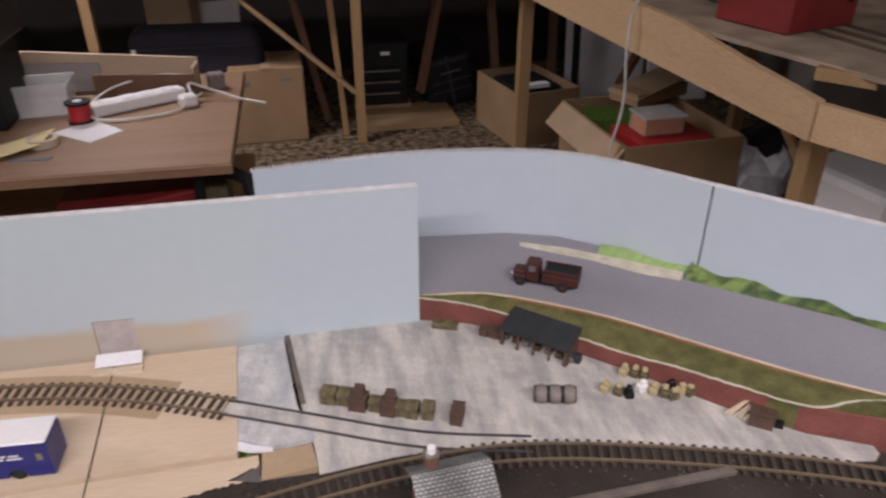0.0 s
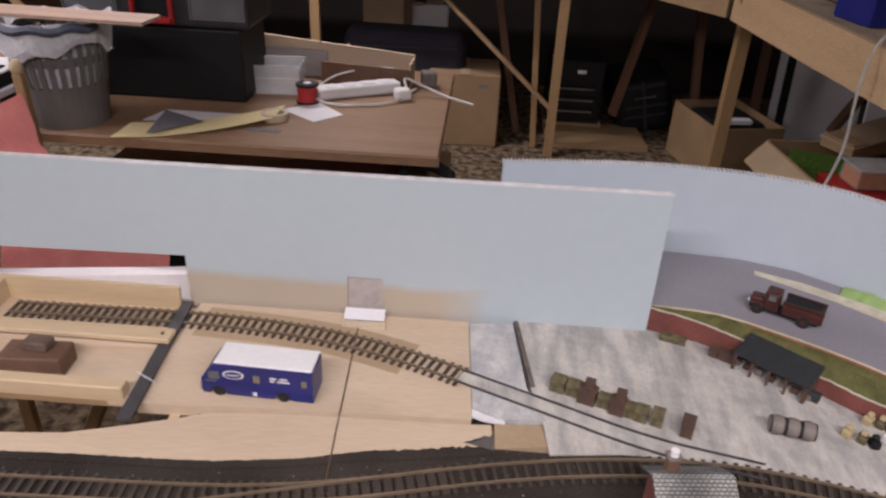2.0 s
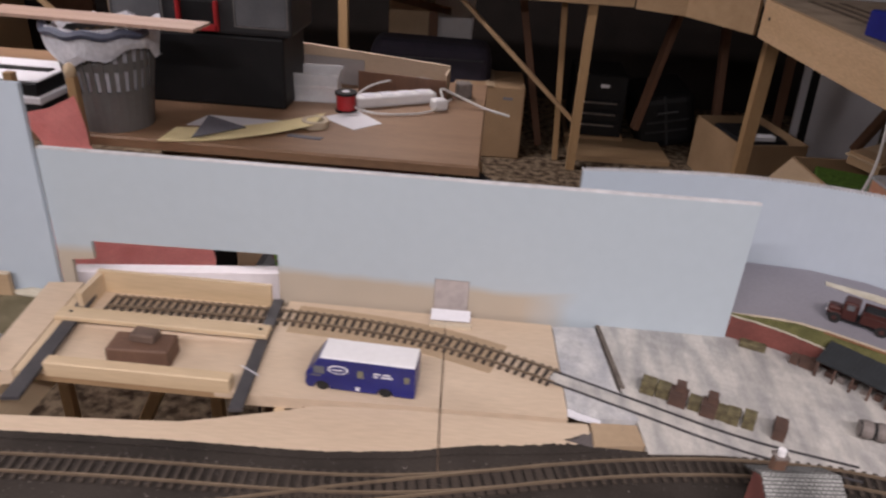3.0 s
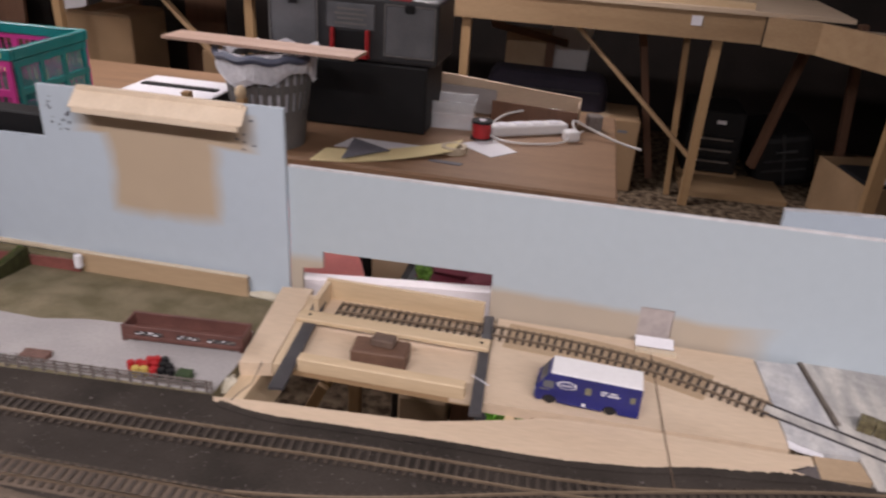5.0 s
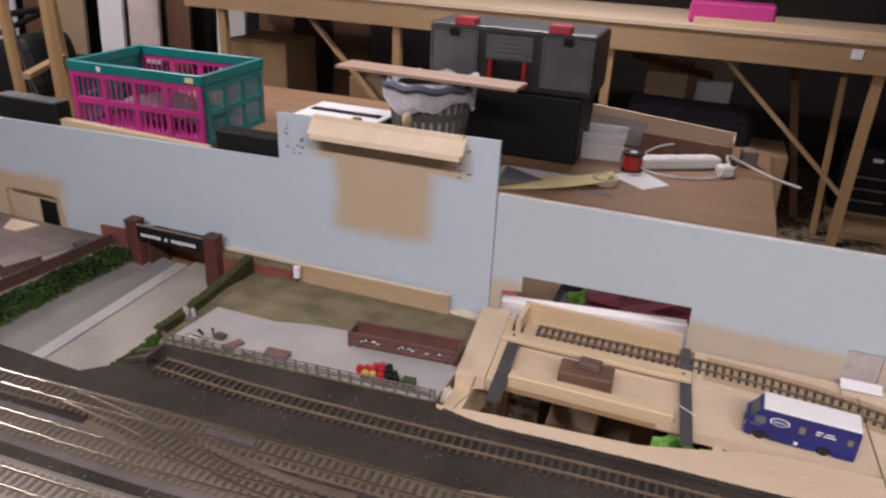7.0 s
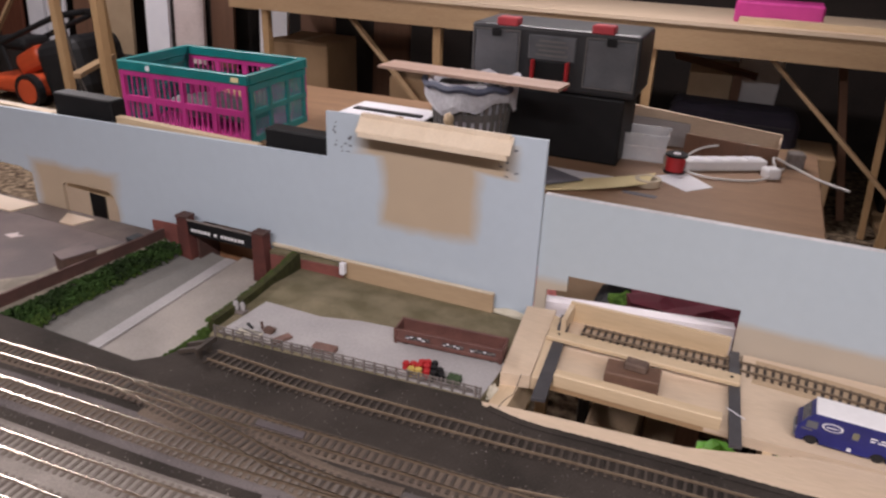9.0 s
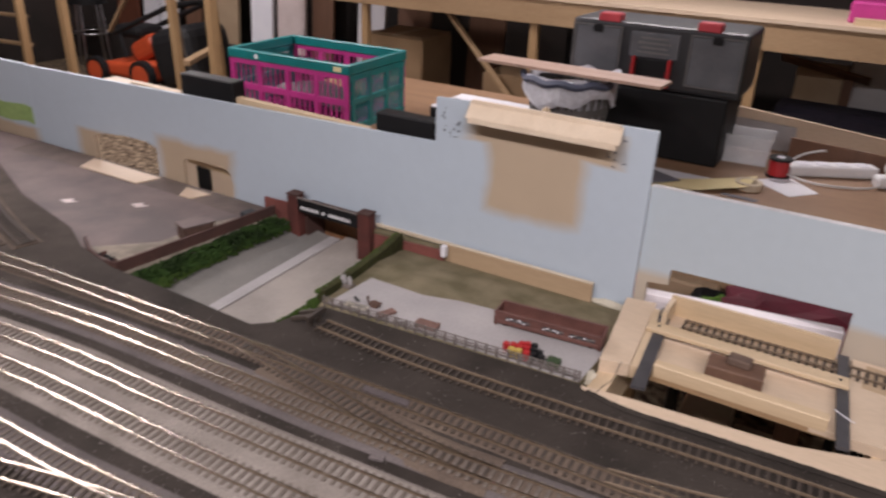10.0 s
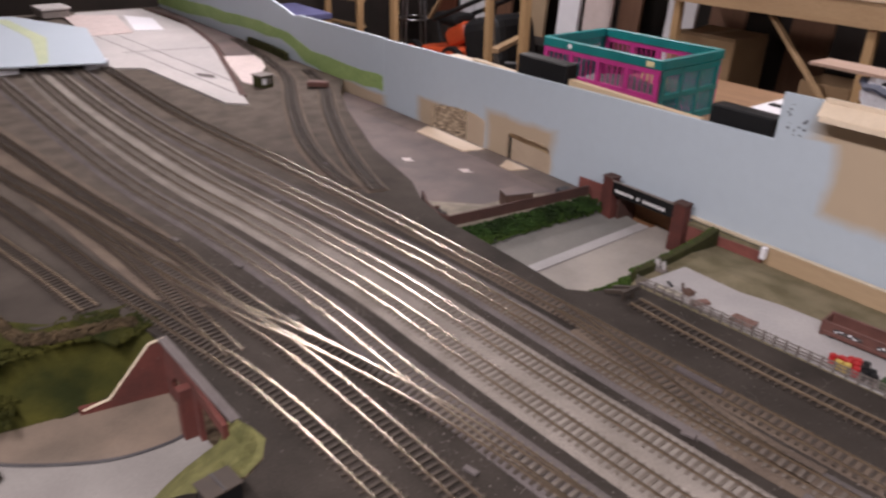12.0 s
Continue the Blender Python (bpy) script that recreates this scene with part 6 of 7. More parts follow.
for x in (-0.036, 0.022):
    for s in (-1, 1):
        w = part("wheel", cyl(0.0054, 0.004, x, s * 0.0118 + 0.002, 0.0054, 16, rx=90), M["tyre"], van)
        part("hub", cyl(0.0022, 0.0042, x, s * 0.0118 + 0.0021, 0.0054, 12, rx=90), M["metal_dark"], w)
for y in (-0.010, 0.010):
    part("headlamp", cyl(0.0016, 0.001, -0.0512, y, 0.0125, 10, ry=90), M["white"], van, "white headlamp")
part("grille", box(0.0008, 0.012, 0.005, -0.0511, 0, 0.0105), M["metal_dark"], van)
part("bumper", box(0.0015, 0.028, 0.002, -0.0515, 0, 0.0055), M["steel"], van)


def lorry(x, y, z, rz, label):
    t = thing("model_lorry", x, y, z, rz, label, "lorry", "model lorries")
    part("chassis", box(0.066, 0.016, 0.003, 0, 0, 0.005), M["black"], t)
    part("bonnet", box(0.014, 0.014, 0.011, -0.027, 0, 0.006, bev=0.0025, seg=2), M["lorry"], t)
    c = part("cab", box(0.015, 0.019, 0.021, -0.013, 0, 0.006, bev=0.002, seg=2), M["lorry"], t)
    part("windscreen", box(0.0006, 0.015, 0.006, -0.0207, 0, 0.0185), M["clear_dark"], c)
    for s in (-1, 1):
        part("door_window", box(0.007, 0.0006, 0.006, -0.013, s * 0.0096, 0.0185), M["clear_dark"], c)
        part("mudguard", box(0.013, 0.0045, 0.003, -0.026, s * 0.0085, 0.0095, bev=0.001), M["lorry"], t)
        part("headlamp", cyl(0.0016, 0.001, -0.035, s * 0.006, 0.011, 10, ry=90), M["white"], t, "bright headlamp")
    part("load_bed", box(0.038, 0.022, 0.010, 0.017, 0, 0.008, bev=0.0006), M["lorry"], t)
    for s in (-1, 1):
        part("side_board", box(0.038, 0.0012, 0.005, 0.017, s * 0.0105, 0.018), M["lorry"], t)
    part("load", box(0.035, 0.018, 0.006, 0.017, 0, 0.0165, bev=0.002), M["black"], t, "black covered load")
    for wx in (-0.025, 0.020):
        for s in (-1, 1):
            w = part("wheel", cyl(0.0062, 0.004, wx, s * 0.0092 + 0.002, 0.0062, 14, rx=90), M["tyre"], t)
            part("hub", cyl(0.0025, 0.0044, wx, s * 0.0092 + 0.0022, 0.0062, 10, rx=90), M["lorry"], w)


lorry(0.3625, 0.735, RZ, -30, "dark maroon model lorry on the upper road")

# canopy on the hoarding
can = thing("canopy", label="pale pine canopy fixed to the tall sky board", category="canopy")
part("underside", prism([(-0.748, 0.721), (-0.549, 0.721), (-0.543, 0.695), (-0.741, 0.695)], 1.2, 1.2035), M["pine"], can)
sl = can.children[0].data
for v in sl.vertices:
    v.co.z += (v.co.y - 0.695) / 0.026 * 0.016 - 0.003
for i in range(13):
    part("board", bar((-0.7445 + i * 0.0161, 0.7205, 1.2175), (-0.7380 + i * 0.0159, 0.6945, 1.2025), 0.0156, 0.0016), M["canopy"], can)
part("ridge_strip", box(0.203, 0.006, 0.005, -0.648, 0.7185, 1.216), M["canopy"], can)
part("fascia", box(0.200, 0.002, 0.006, -0.6425, 0.694, 1.1965), M["canopy"], can)

rg2 = random.Random(8)
for i in range(22):
    single("pencil_mark", box(rg2.uniform(0.001, 0.006), 0.0008, rg2.uniform(0.0008, 0.003), -0.800 + rg2.uniform(0, 0.034) + (0.236 if i > 12 else 0), 0.7216, 1.160 + rg2.uniform(0, 0.042), ry=rg2.uniform(-12, 12)), M["grey_card"], "short dark smudge on the sky board", "smudge", "smudges on the sky board", "structure")

# strips and boxes behind the sky board
for x0, x1 in ((-1.335, -1.21), (-0.92, -0.82)):
    single("black_case", box(x1 - x0, 0.03, 0.045, (x0 + x1) / 2, 0.752, 1.128, bev=0.002), M["black"], "narrow black plastic case behind the sky board", "case", "black cases")
single("top_batten", box(0.265, 0.012, 0.012, -1.063, 0.736, 1.138, ry=1.2), M["pine"], "pale batten behind the sky board", "batten")
single("top_batten", box(0.12, 0.012, 0.008, -1.40, 0.736, 1.132, ry=1.2), M["pine"], "pale batten behind the sky board", "batten")
single("rear_shelf", box(1.0, 0.05, 0.012, -1.07, 0.755, 1.115), M["ply"], "narrow shelf behind the sky board", "shelf")
single("shelf_bracket", box(0.03, 0.05, 0.2, -1.07, 0.755, 0.915), M["pine"], "upright bracket behind the sky board", "bracket")

# ---- table behind ----
TZ = 0.748
tb = thing("folding_table", -1.202, 2.216, 0, 0, "long folding table with a brown wood-effect top", "table")
part("tabletop", box(2.29, 0.80, 0.028, 0, 0, TZ - 0.028, bev=0.004), M["table"], tb)
part("edge_strip", box(2.292, 0.006, 0.022, 0, -0.4005, TZ - 0.026), M["table"], tb)
for sx in (-1, 1):
    for sy in (-1, 1):
        part("leg", tube([(sx * 1.05, sy * 0.33, 0.01), (sx * 1.05, sy * 0.33, TZ - 0.03)], 0.014, 10), M["metal_dark"], tb)
    part("leg_brace", tube([(sx * 1.05, -0.33, 0.16), (sx * 1.05, 0.33, 0.16)], 0.010, 8), M["metal_dark"], tb)
    part("fold_strut", tube([(sx * 1.05, 0, 0.4), (sx * 0.6, 0, TZ - 0.03)], 0.008, 8), M["metal_dark"], tb)

# big tool chest
tc = thing("tool_chest", -0.8914, 2.2665, TZ, 0, "large black tool chest with clear lid trays", "tool box")
part("lower_bin", box(0.46, 0.24, 0.21, 0.01, 0, 0, bev=0.008, seg=2), M["black"], tc)
part("upper_case", box(0.535, 0.25, 0.19, 0, 0, 0.212, bev=0.012, seg=2), M["charcoal"], tc)
for x, w in ((-0.18, 0.145), (0.0, 0.15), (0.182, 0.15)):
    part("tray_lid", box(w, 0.006, 0.145 if x else 0.075, x, -0.127, 0.238 if x else 0.305, bev=0.003), M["clear_dark"], tc, "smoked clear tray lid")
for x in (-0.15, 0.15):
    part("latch", box(0.068, 0.05, 0.026, x, -0.10, 0.396, bev=0.004), M["latch_red"], tc, "red latch")
part("handle", box(0.12, 0.018, 0.018, 0.0, -0.135, 0.222, bev=0.003), M["red"], tc, "red carrying handle")
for x in (-0.055, 0.055):
    part("handle_arm", box(0.012, 0.018, 0.085, x, -0.135, 0.222, bev=0.003), M["red"], tc, "red handle arm")
for k in range(4):
    part("lid_print", box(0.10 - 0.018 * (k % 2), 0.001, 0.006, 0.0, -0.1312, 0.318 + 0.014 * k), M["grey_plastic"], tc, "faint printed line")
for x in (-0.18, 0.182):
    part("lid_notch", box(0.028, 0.004, 0.022, x, -0.131, 0.365), M["black"], tc)
    for dx in (-0.076, 0.076):
        part("lid_edge", box(0.004, 0.003, 0.150, x + dx, -0.1305, 0.236), M["grey_plastic"], tc, "pale worn lid edge")
    for dz in (0.236, 0.383):
        part("lid_edge", box(0.150, 0.003, 0.004, x, -0.1305, dz), M["grey_plastic"], tc, "pale worn lid edge")
    part("tray_clip", box(0.03, 0.006, 0.012, x, -0.132, 0.372), M["black"], tc)
part("handle_well", box(0.10, 0.004, 0.06, 0, -0.1265, 0.240), M["black"], tc)

# slatted waste basket with a bag
bk = thing("waste_basket", -1.0649, 1.9302, TZ, 0, "grey slatted plastic basket lined with a white bag", "basket")
part("base_band", cyl(0.098, 0.11, 0, 0, 0, 32, r2=0.108), M["grey_plastic"], bk)
part("rim", cyl(0.124, 0.022, 0, 0, 0.232, 32, r2=0.127, cap=False), M["grey_plastic"], bk)
for i in range(30):
    a = i * 2 * math.pi / 30
    part("slat", bar((0.107 * math.cos(a), 0.107 * math.sin(a), 0.108), (0.1235 * math.cos(a), 0.1235 * math.sin(a), 0.236), 0.013, 0.004), M["grey_plastic"], bk)
part("slat_band", cyl(0.1145, 0.022, 0, 0, 0.165, 32, r2=0.1172, cap=False), M["grey_plastic"], bk)
part("liner", cyl(0.100, 0.12, 0, 0, 0.109, 32, r2=0.118), M["bag"], bk, "white bag seen between the slats")
bg = bmesh.new()
rows_b = []
for j in range(6):
    ring = []
    for i in range(40):
        a = i * 2 * math.pi / 40
        wob = noise.noise((math.cos(a) * 2.2, math.sin(a) * 2.2, j * 0.35))
        rr_ = [0.108, 0.122, 0.134, 0.139, 0.140, 0.138][j] + 0.016 * wob
        zz = [0.25, 0.268, 0.266, 0.252, 0.238, 0.226][j] + (0.028 * wob if j > 1 else 0.01 * wob) - (0.035 * max(0, math.sin(a * 1.5 + 1)) if j > 3 else 0)
        ring.append(bg.verts.new((rr_ * math.cos(a), rr_ * math.sin(a), zz)))
    rows_b.append(ring)
for a, b in zip(rows_b, rows_b[1:]):
    for i in range(40):
        bg.faces.new((a[i], a[(i + 1) % 40], b[(i + 1) % 40], b[i]))
part("bag_rim", bg, M["bag"], bk, "crumpled white bag folded over the rim")
part("bag_band", tube([(0.141 * math.cos(a / 10), -abs(0.141 * math.sin(a / 10)), 0.262 + 0.004 * math.sin(a)) for a in range(3, 29)], 0.011), M["tie"], bk, "blue tie of the bag")
pl = single("veneer_board", box(0.56, 0.10, 0.008, 0, 0, 0), M["veneer"], "thin reddish plywood offcut resting across the basket", "board")
pl.matrix_world = pose(-1.0502, 1.8717, 1.034, 0, 0, -3)

bks = [("paper", 0.30, 0.22, 0.03, 0.0), ("black", 0.29, 0.21, 0.035, 0.03), ("paper", 0.30, 0.22, 0.02, 0.065), ("black", 0.28, 0.21, 0.035, 0.085), ("paper", 0.28, 0.20, 0.006, 0.120), ("black", 0.24, 0.03, 0.003, 0.126)]
for m, w, d, h, z in bks:
    single("binder", box(w, d, h, -1.3524, 1.94, TZ + z, bev=0.003, rz=-4 + z * 30), M[m], ("white" if m == "paper" else "black") + " flat binder in a stack on the table", "binder", "stack of binders")

# folding crate
cr = thing("folding_crate", -2.0248, 1.9351, TZ, 2, "pink and teal folding plastic crate", "crate")
CW, CD, CH = 0.52, 0.36, 0.225
for s in (-1, 1):
    part("top_rim", box(CW, 0.016, 0.034, 0, s * (CD / 2 - 0.008), CH - 0.034, bev=0.003), M["teal"], cr, "teal top rim")
    part("top_rim", box(0.016, CD - 0.032, 0.034, s * (CW / 2 - 0.008), 0, CH - 0.034, bev=0.003), M["teal"], cr, "teal top rim")
part("floor_panel", box(CW - 0.02, CD - 0.02, 0.006, 0, 0, 0), M["pink"], cr)
for s in (-1, 1):
    for z, h in ((0.0, 0.022), (0.088, 0.02), (0.176, 0.016)):
        part("side_bar", box(CW - 0.01, 0.010, h, 0, s * (CD / 2 - 0.007), z), M["pink"], cr, "pink crossbar")
    for i in range(5):
        part("side_post", box(0.016, 0.011, CH - 0.035, -0.245 + i * 0.1225, s * (CD / 2 - 0.0065), 0), M["pink"], cr, "pink upright")
    for i in range(44):
        if i % 11:
            part("side_slat", box(0.0066 if i % 2 == 0 else 0.0032, 0.004, 0.066, -0.245 + i * 0.01114, s * (CD / 2 - 0.009), 0.108 if i % 2 else 0.022), M["pink"], cr)
    for i in range(4):
        part("end_post", box(0.011, 0.016, CH - 0.035, s * (CW / 2 - 0.0065), -0.155 + i * 0.1033, 0), M["teal"], cr, "teal upright")
    for z, h in ((0.0, 0.022), (0.09, 0.018), (0.17, 0.02)):
        part("end_bar", box(0.010, CD - 0.02, h, s * (CW / 2 - 0.007), 0, z), M["teal"], cr, "teal crossbar")
    for i in range(26):
        part("end_slat", box(0.004, 0.0045, 0.17, s * (CW / 2 - 0.010), -0.16 + i * 0.0128, 0.015), M["teal"], cr)
part("sticker", box(0.03, 0.001, 0.016, 0.215, -CD / 2 - 0.0006, CH - 0.026), M["yellow"], cr, "yellow sticker")
part("sticker", cyl(0.009, 0.001, -0.13, -CD / 2, CH - 0.018, 14, rx=90), M["paper"], cr, "round white sticker")
single("dark_cloth", blob(0.1, -2.0492, 1.9497, TZ + 0.055, 2.0, 1.3, 0.4, 0.5, 4), M["charcoal"], "crumpled dark cloth lying in the crate", "cloth")

# small things on the table
cb = thing("clear_box", -0.6019, 2.3054, TZ, 4, "small clear plastic tub", "tub")
for s in (-1, 1):
    part("side", box(0.155, 0.003, 0.085, 0, s * 0.055, 0, rx=s * -5), M["clear"], cb)
    part("end", box(0.003, 0.11, 0.085, s * 0.077, 0, 0, ry=s * 5), M["clear"], cb)
    part("lip", box(0.172, 0.008, 0.006, 0, s * 0.059, 0.084), M["clear"], cb)
part("base", box(0.15, 0.108, 0.004, 0, 0, 0), M["clear"], cb)
for s in (-1, 1):
    part("mid_lip", box(0.164, 0.005, 0.004, 0, s * 0.057, 0.046), M["clear"], cb)
tin = thing("wire_reel", -0.4781, 2.1934, TZ, 0, "reel of red wire with dark rims", "wire reel")
part("wound_wire", cyl(0.029, 0.050, 0, 0, 0.005, 24), M["red"], tin)
part("rim", cyl(0.034, 0.006, 0, 0, 0, 24), M["black"], tin)
part("rim", cyl(0.034, 0.007, 0, 0, 0.052, 24), M["black"], tin)
part("hub", cyl(0.012, 0.001, 0, 0, 0.0592, 16), M["paper"], tin, "pale paper hub label")
px = thing("power_strip", -0.3437, 2.3006, TZ, 30, "white mains extension block with coiled lead", "extension lead")
part("block", box(0.27, 0.055, 0.035, 0, 0, 0, bev=0.008, seg=2), M["white"], px)
for i in range(4):
    part("socket", box(0.036, 0.036, 0.002, -0.09 + i * 0.06, 0, 0.035), M["paper"], px)
part("cable", tube([(p.x, p.y, p.z) for p in smooth([(0.13, 0, 0.015), (0.18, 0.06, 0.04), (0.10, 0.10, 0.05), (-0.05, 0.07, 0.045), (-0.15, -0.02, 0.02), (-0.10, -0.10, 0.008), (0.05, -0.13, 0.008), (0.17, -0.06, 0.02)], 0.012)], 0.0036, 8), M["wire"], px)
plug = thing("mains_plug", -0.2023, 2.2762, TZ, 30, "white three-pin mains plug", "plug")
part("body", box(0.05, 0.045, 0.036, 0, 0, 0, bev=0.01, seg=2), M["white"], plug)
part("cable", tube([(p.x, p.y, p.z) for p in smooth([(0.02, 0.0, 0.02), (0.03, 0.05, 0.05), (0.08, 0.02, 0.03), (0.13, -0.06, 0.012), (0.18, -0.13, 0.004)], 0.012)], 0.004, 8), M["wire"], plug)
single("white_card", prism([(-0.5337, 2.1105), (-0.446, 2.1982), (-0.3534, 2.0959), (-0.4216, 2.0179)], TZ, TZ + 0.0015), M["paper"], "square white card on the table", "card")
tp = bmesh.new()
ring = [(0.038 * math.cos(a), 0.038 * math.sin(a)) for a in [k * math.pi / 14 for k in range(28)]]
inn = [(0.026 * x / 0.038, 0.026 * y / 0.038) for x, y in ring]
tv = [[tp.verts.new((-0.5337 + x, 2.0277 + y, TZ + z)) for x, y in r] for r, z in ((ring, 0), (ring, 0.020), (inn, 0.020), (inn, 0))]
for a, b in zip(tv, tv[1:] + tv[:1]):
    for k in range(28):
        tp.faces.new((a[k], a[(k + 1) % 28], b[(k + 1) % 28], b[k]))
bmesh.ops.recalc_face_normals(tp, faces=tp.faces)
single("tape_roll", tp, M["cream"], "roll of cream masking tape", "tape")
yc = bmesh.new()
ys = []
for i in range(15):
    k = i / 14
    x, y, z = -0.8992 + 0.37 * k, 1.8571 + 0.04 * k + 0.14 * k**2, TZ + 0.002 + 0.022 * max(0, k - 0.3) ** 1.3
    ys.append([yc.verts.new(q) for q in ((x, y - 0.052, z), (x + 0.01, y + 0.052, z + 0.004), (x + 0.01, y + 0.052, z + 0.0055), (x, y - 0.052, z + 0.0015))])
for a, b in zip(ys, ys[1:]):
    for k in range(4):
        yc.faces.new((a[k], b[k], b[(k + 1) % 4], a[(k + 1) % 4]))
bmesh.ops.recalc_face_normals(yc, faces=yc.faces)
single("yellow_strip", yc, M["yellow"], "curling strip of pale yellow card", "card strip")
single("white_sheet", prism([(-0.8797, 1.9497), (-0.8504, 2.0472), (-0.5873, 2.0472), (-0.5873, 1.9789)], TZ, TZ + 0.001), M["paper"], "white paper sheet on the table", "paper")
single("grey_offcut", prism([(-0.8115, 1.823), (-0.8358, 2.0082), (-0.7043, 1.9351)], TZ + 0.012, TZ + 0.014), M["grey_card"], "grey triangular card offcut on yellow card", "card")
single("blue_offcut", prism([(-0.5873, 1.94), (-0.4898, 1.9351), (-0.4947, 1.9156), (-0.5873, 1.9224)], TZ, TZ + 0.002), M["grey_card"], "thin blue-grey card offcut", "card")
lb = thing("board_offcut", -0.4752, 2.4565, TZ, -3, "long pale fibreboard tray standing on the table", "tray")
part("back", upright([(-0.29, 0), (0.29, 0), (0.29, 0.088), (-0.29, 0.128)], 0.03, 0.036), M["ply"], lb)
part("front", upright([(-0.0, 0), (0.29, 0), (0.29, 0.064), (0.0, 0.072)], -0.062, -0.056), M["timber_dark"], lb)
part("inner_face", upright([(-0.28, 0), (0.0, 0), (0.0, 0.085), (-0.28, 0.09)], 0.020, 0.026), M["pad"], lb, "pale grey inner face")
part("end", box(0.006, 0.09, 0.082, 0.287, -0.015, 0), M["ply"], lb)
part("top", box(0.58, 0.012, 0.004, 0, 0.033, 0.1065, ry=3.95), M["ply"], lb)
single("white_pot", box(0.05, 0.045, 0.05, -0.1341, 2.437, TZ, bev=0.004, rz=12), M["barrel"], "small pale grey box on the table", "box")

# under the table
single("dark_case", box(0.9, 0.4, 0.4, -0.95, 2.25, 0, bev=0.02), M["black"], "large dark case stored under the table", "case")
single("red_carton", box(0.36, 0.22, 0.10, -0.36, 2.05, 0.50, bev=0.004, rz=8, ry=-6), M["red_box"], "red carton stored under the table", "carton")
single("under_shelf", box(1.1, 0.6, 0.02, -0.6, 2.2, 0.48), M["timber"], "plank shelf stored under the table", "shelf")
single("trestle_prop", box(0.08, 0.3, 0.48, -0.6, 2.2, 0), M["timber_v"], "stack of timber under the shelf", "timber")
single("olive_box", box(0.07, 0.14, 0.13, -0.13, 2.05, 0.50, bev=0.004), M["crate_olive"], "small olive box on the under shelf", "box")
tube_o = thing("table_hinge_bracket", -0.045, 1.86, 0, 0, "black folded table leg frame", "bracket")
part("frame", tube([(p.x, p.y, p.z) for p in smooth([(0.0, 0, 0.0), (0.0, 0, 0.5), (0.02, 0.02, 0.66), (-0.04, 0.05, 0.69)], 0.04)], 0.018, 10), M["black"], tube_o)

# red deck chair with a turned wooden knob, and a seat with clothes beyond the opening
ch = thing("red_deck_chair", 0, 0, 0, 0, "red canvas deck chair with wooden frame", "chair")
for x in (-1.045, -1.20):
    part("pole", bar((x + 0.02, 1.715, 0.0), (x, 1.715, 0.93), 0.022, 0.022), M["timber_v"], ch)
part("knob", blob(0.015, -1.047, 1.715, 0.944, 1, 1, 1.35, 0.05, 1), M["pine"], ch, "turned wooden knob")
part("side_bar", bar((-0.60, 1.10, 0.56), (-0.63, 1.40, 0.50), 0.022, 0.022), M["timber_v"], ch)
part("front_leg", bar((-0.60, 1.10, 0.56), (-0.86, 1.10, 0.0), 0.03, 0.022), M["timber_v"], ch)
for x, y in ((-0.63, 1.39), (-0.99, 1.37)):
    part("front_leg", bar((x, y, 0.0), (x, y, 0.49), 0.028, 0.022), M["timber_v"], ch)
cv = bmesh.new()
rows_c = []
edge_l = smooth([(-1.175, 1.69, 0.838), (-1.13, 1.655, 0.805), (-1.084, 1.62, 0.765), (-1.05, 1.54, 0.66), (-1.02, 1.45, 0.56), (-0.99, 1.36, 0.50)], 0.02)
edge_r = smooth([(-1.032, 1.69, 0.892), (-1.005, 1.67, 0.83), (-0.978, 1.645, 0.772), (-0.81, 1.57, 0.69), (-0.655, 1.51, 0.62), (-0.625, 1.40, 0.52)], 0.02)
for i in range(17):
    lft, rgt = (e[round((len(e) - 1) * i / 16)] for e in (edge_l, edge_r))
    rows_c.append([cv.verts.new(lft.lerp(rgt, j / 6) - Vector((0, 0, 0.008 * math.sin(math.pi * j / 6) + 0.003 * noise.noise((i * 0.5, j * 0.8, 1))))) for j in range(7)])
for a_, b_ in zip(rows_c, rows_c[1:]):
    for j in range(6):
        cv.faces.new((a_[j], a_[j + 1], b_[j + 1], b_[j]))
bmesh.ops.solidify(cv, geom=cv.faces[:], thickness=0.005)
part("canvas", cv, M["red_cloth"], ch, "red canvas sling")
seat = thing("padded_seat", -0.33, 1.56, 0, 0, "dark padded seat heaped with clothes", "seat")
part("cushion", box(0.5, 0.36, 0.10, 0, 0, 0.46, bev=0.03, seg=2), M["black"], seat)
for x in (-0.2, 0.2):
    for y in (-0.14, 0.14):
        part("leg", tube([(x, y, 0), (x, y, 0.47)], 0.014, 8), M["metal_dark"], seat)
single("maroon_coat", blob(0.16, -0.31, 1.57, 0.60, 1.15, 0.8, 0.38, 0.6, 5, sub=3), M["maroon"], "crumpled maroon coat on the seat", "coat")
single("lime_cloth", blob(0.05, -0.475, 1.56, 0.585, 1.0, 0.9, 0.6, 0.5, 6, sub=3), M["green_lime"], "small lime green cloth on the seat", "cloth")
single("tan_carton", box(0.20, 0.20, 0.16, -0.63, 1.95, 0.331, bev=0.006), M["carton_pale"], "tan carton on a low stool beside the seat", "carton")
ls = thing("low_stool", -0.63, 1.95, 0, 0, "low dark stool under a carton", "stool")
part("top", box(0.24, 0.2, 0.02, 0, 0, 0.31), M["timber_dark"], ls)
for x in (-0.1, 0.1):
    for y in (-0.08, 0.08):
        part("leg", box(0.02, 0.02, 0.31, x, y, 0), M["timber_dark"], ls)
ws = bmesh.new()
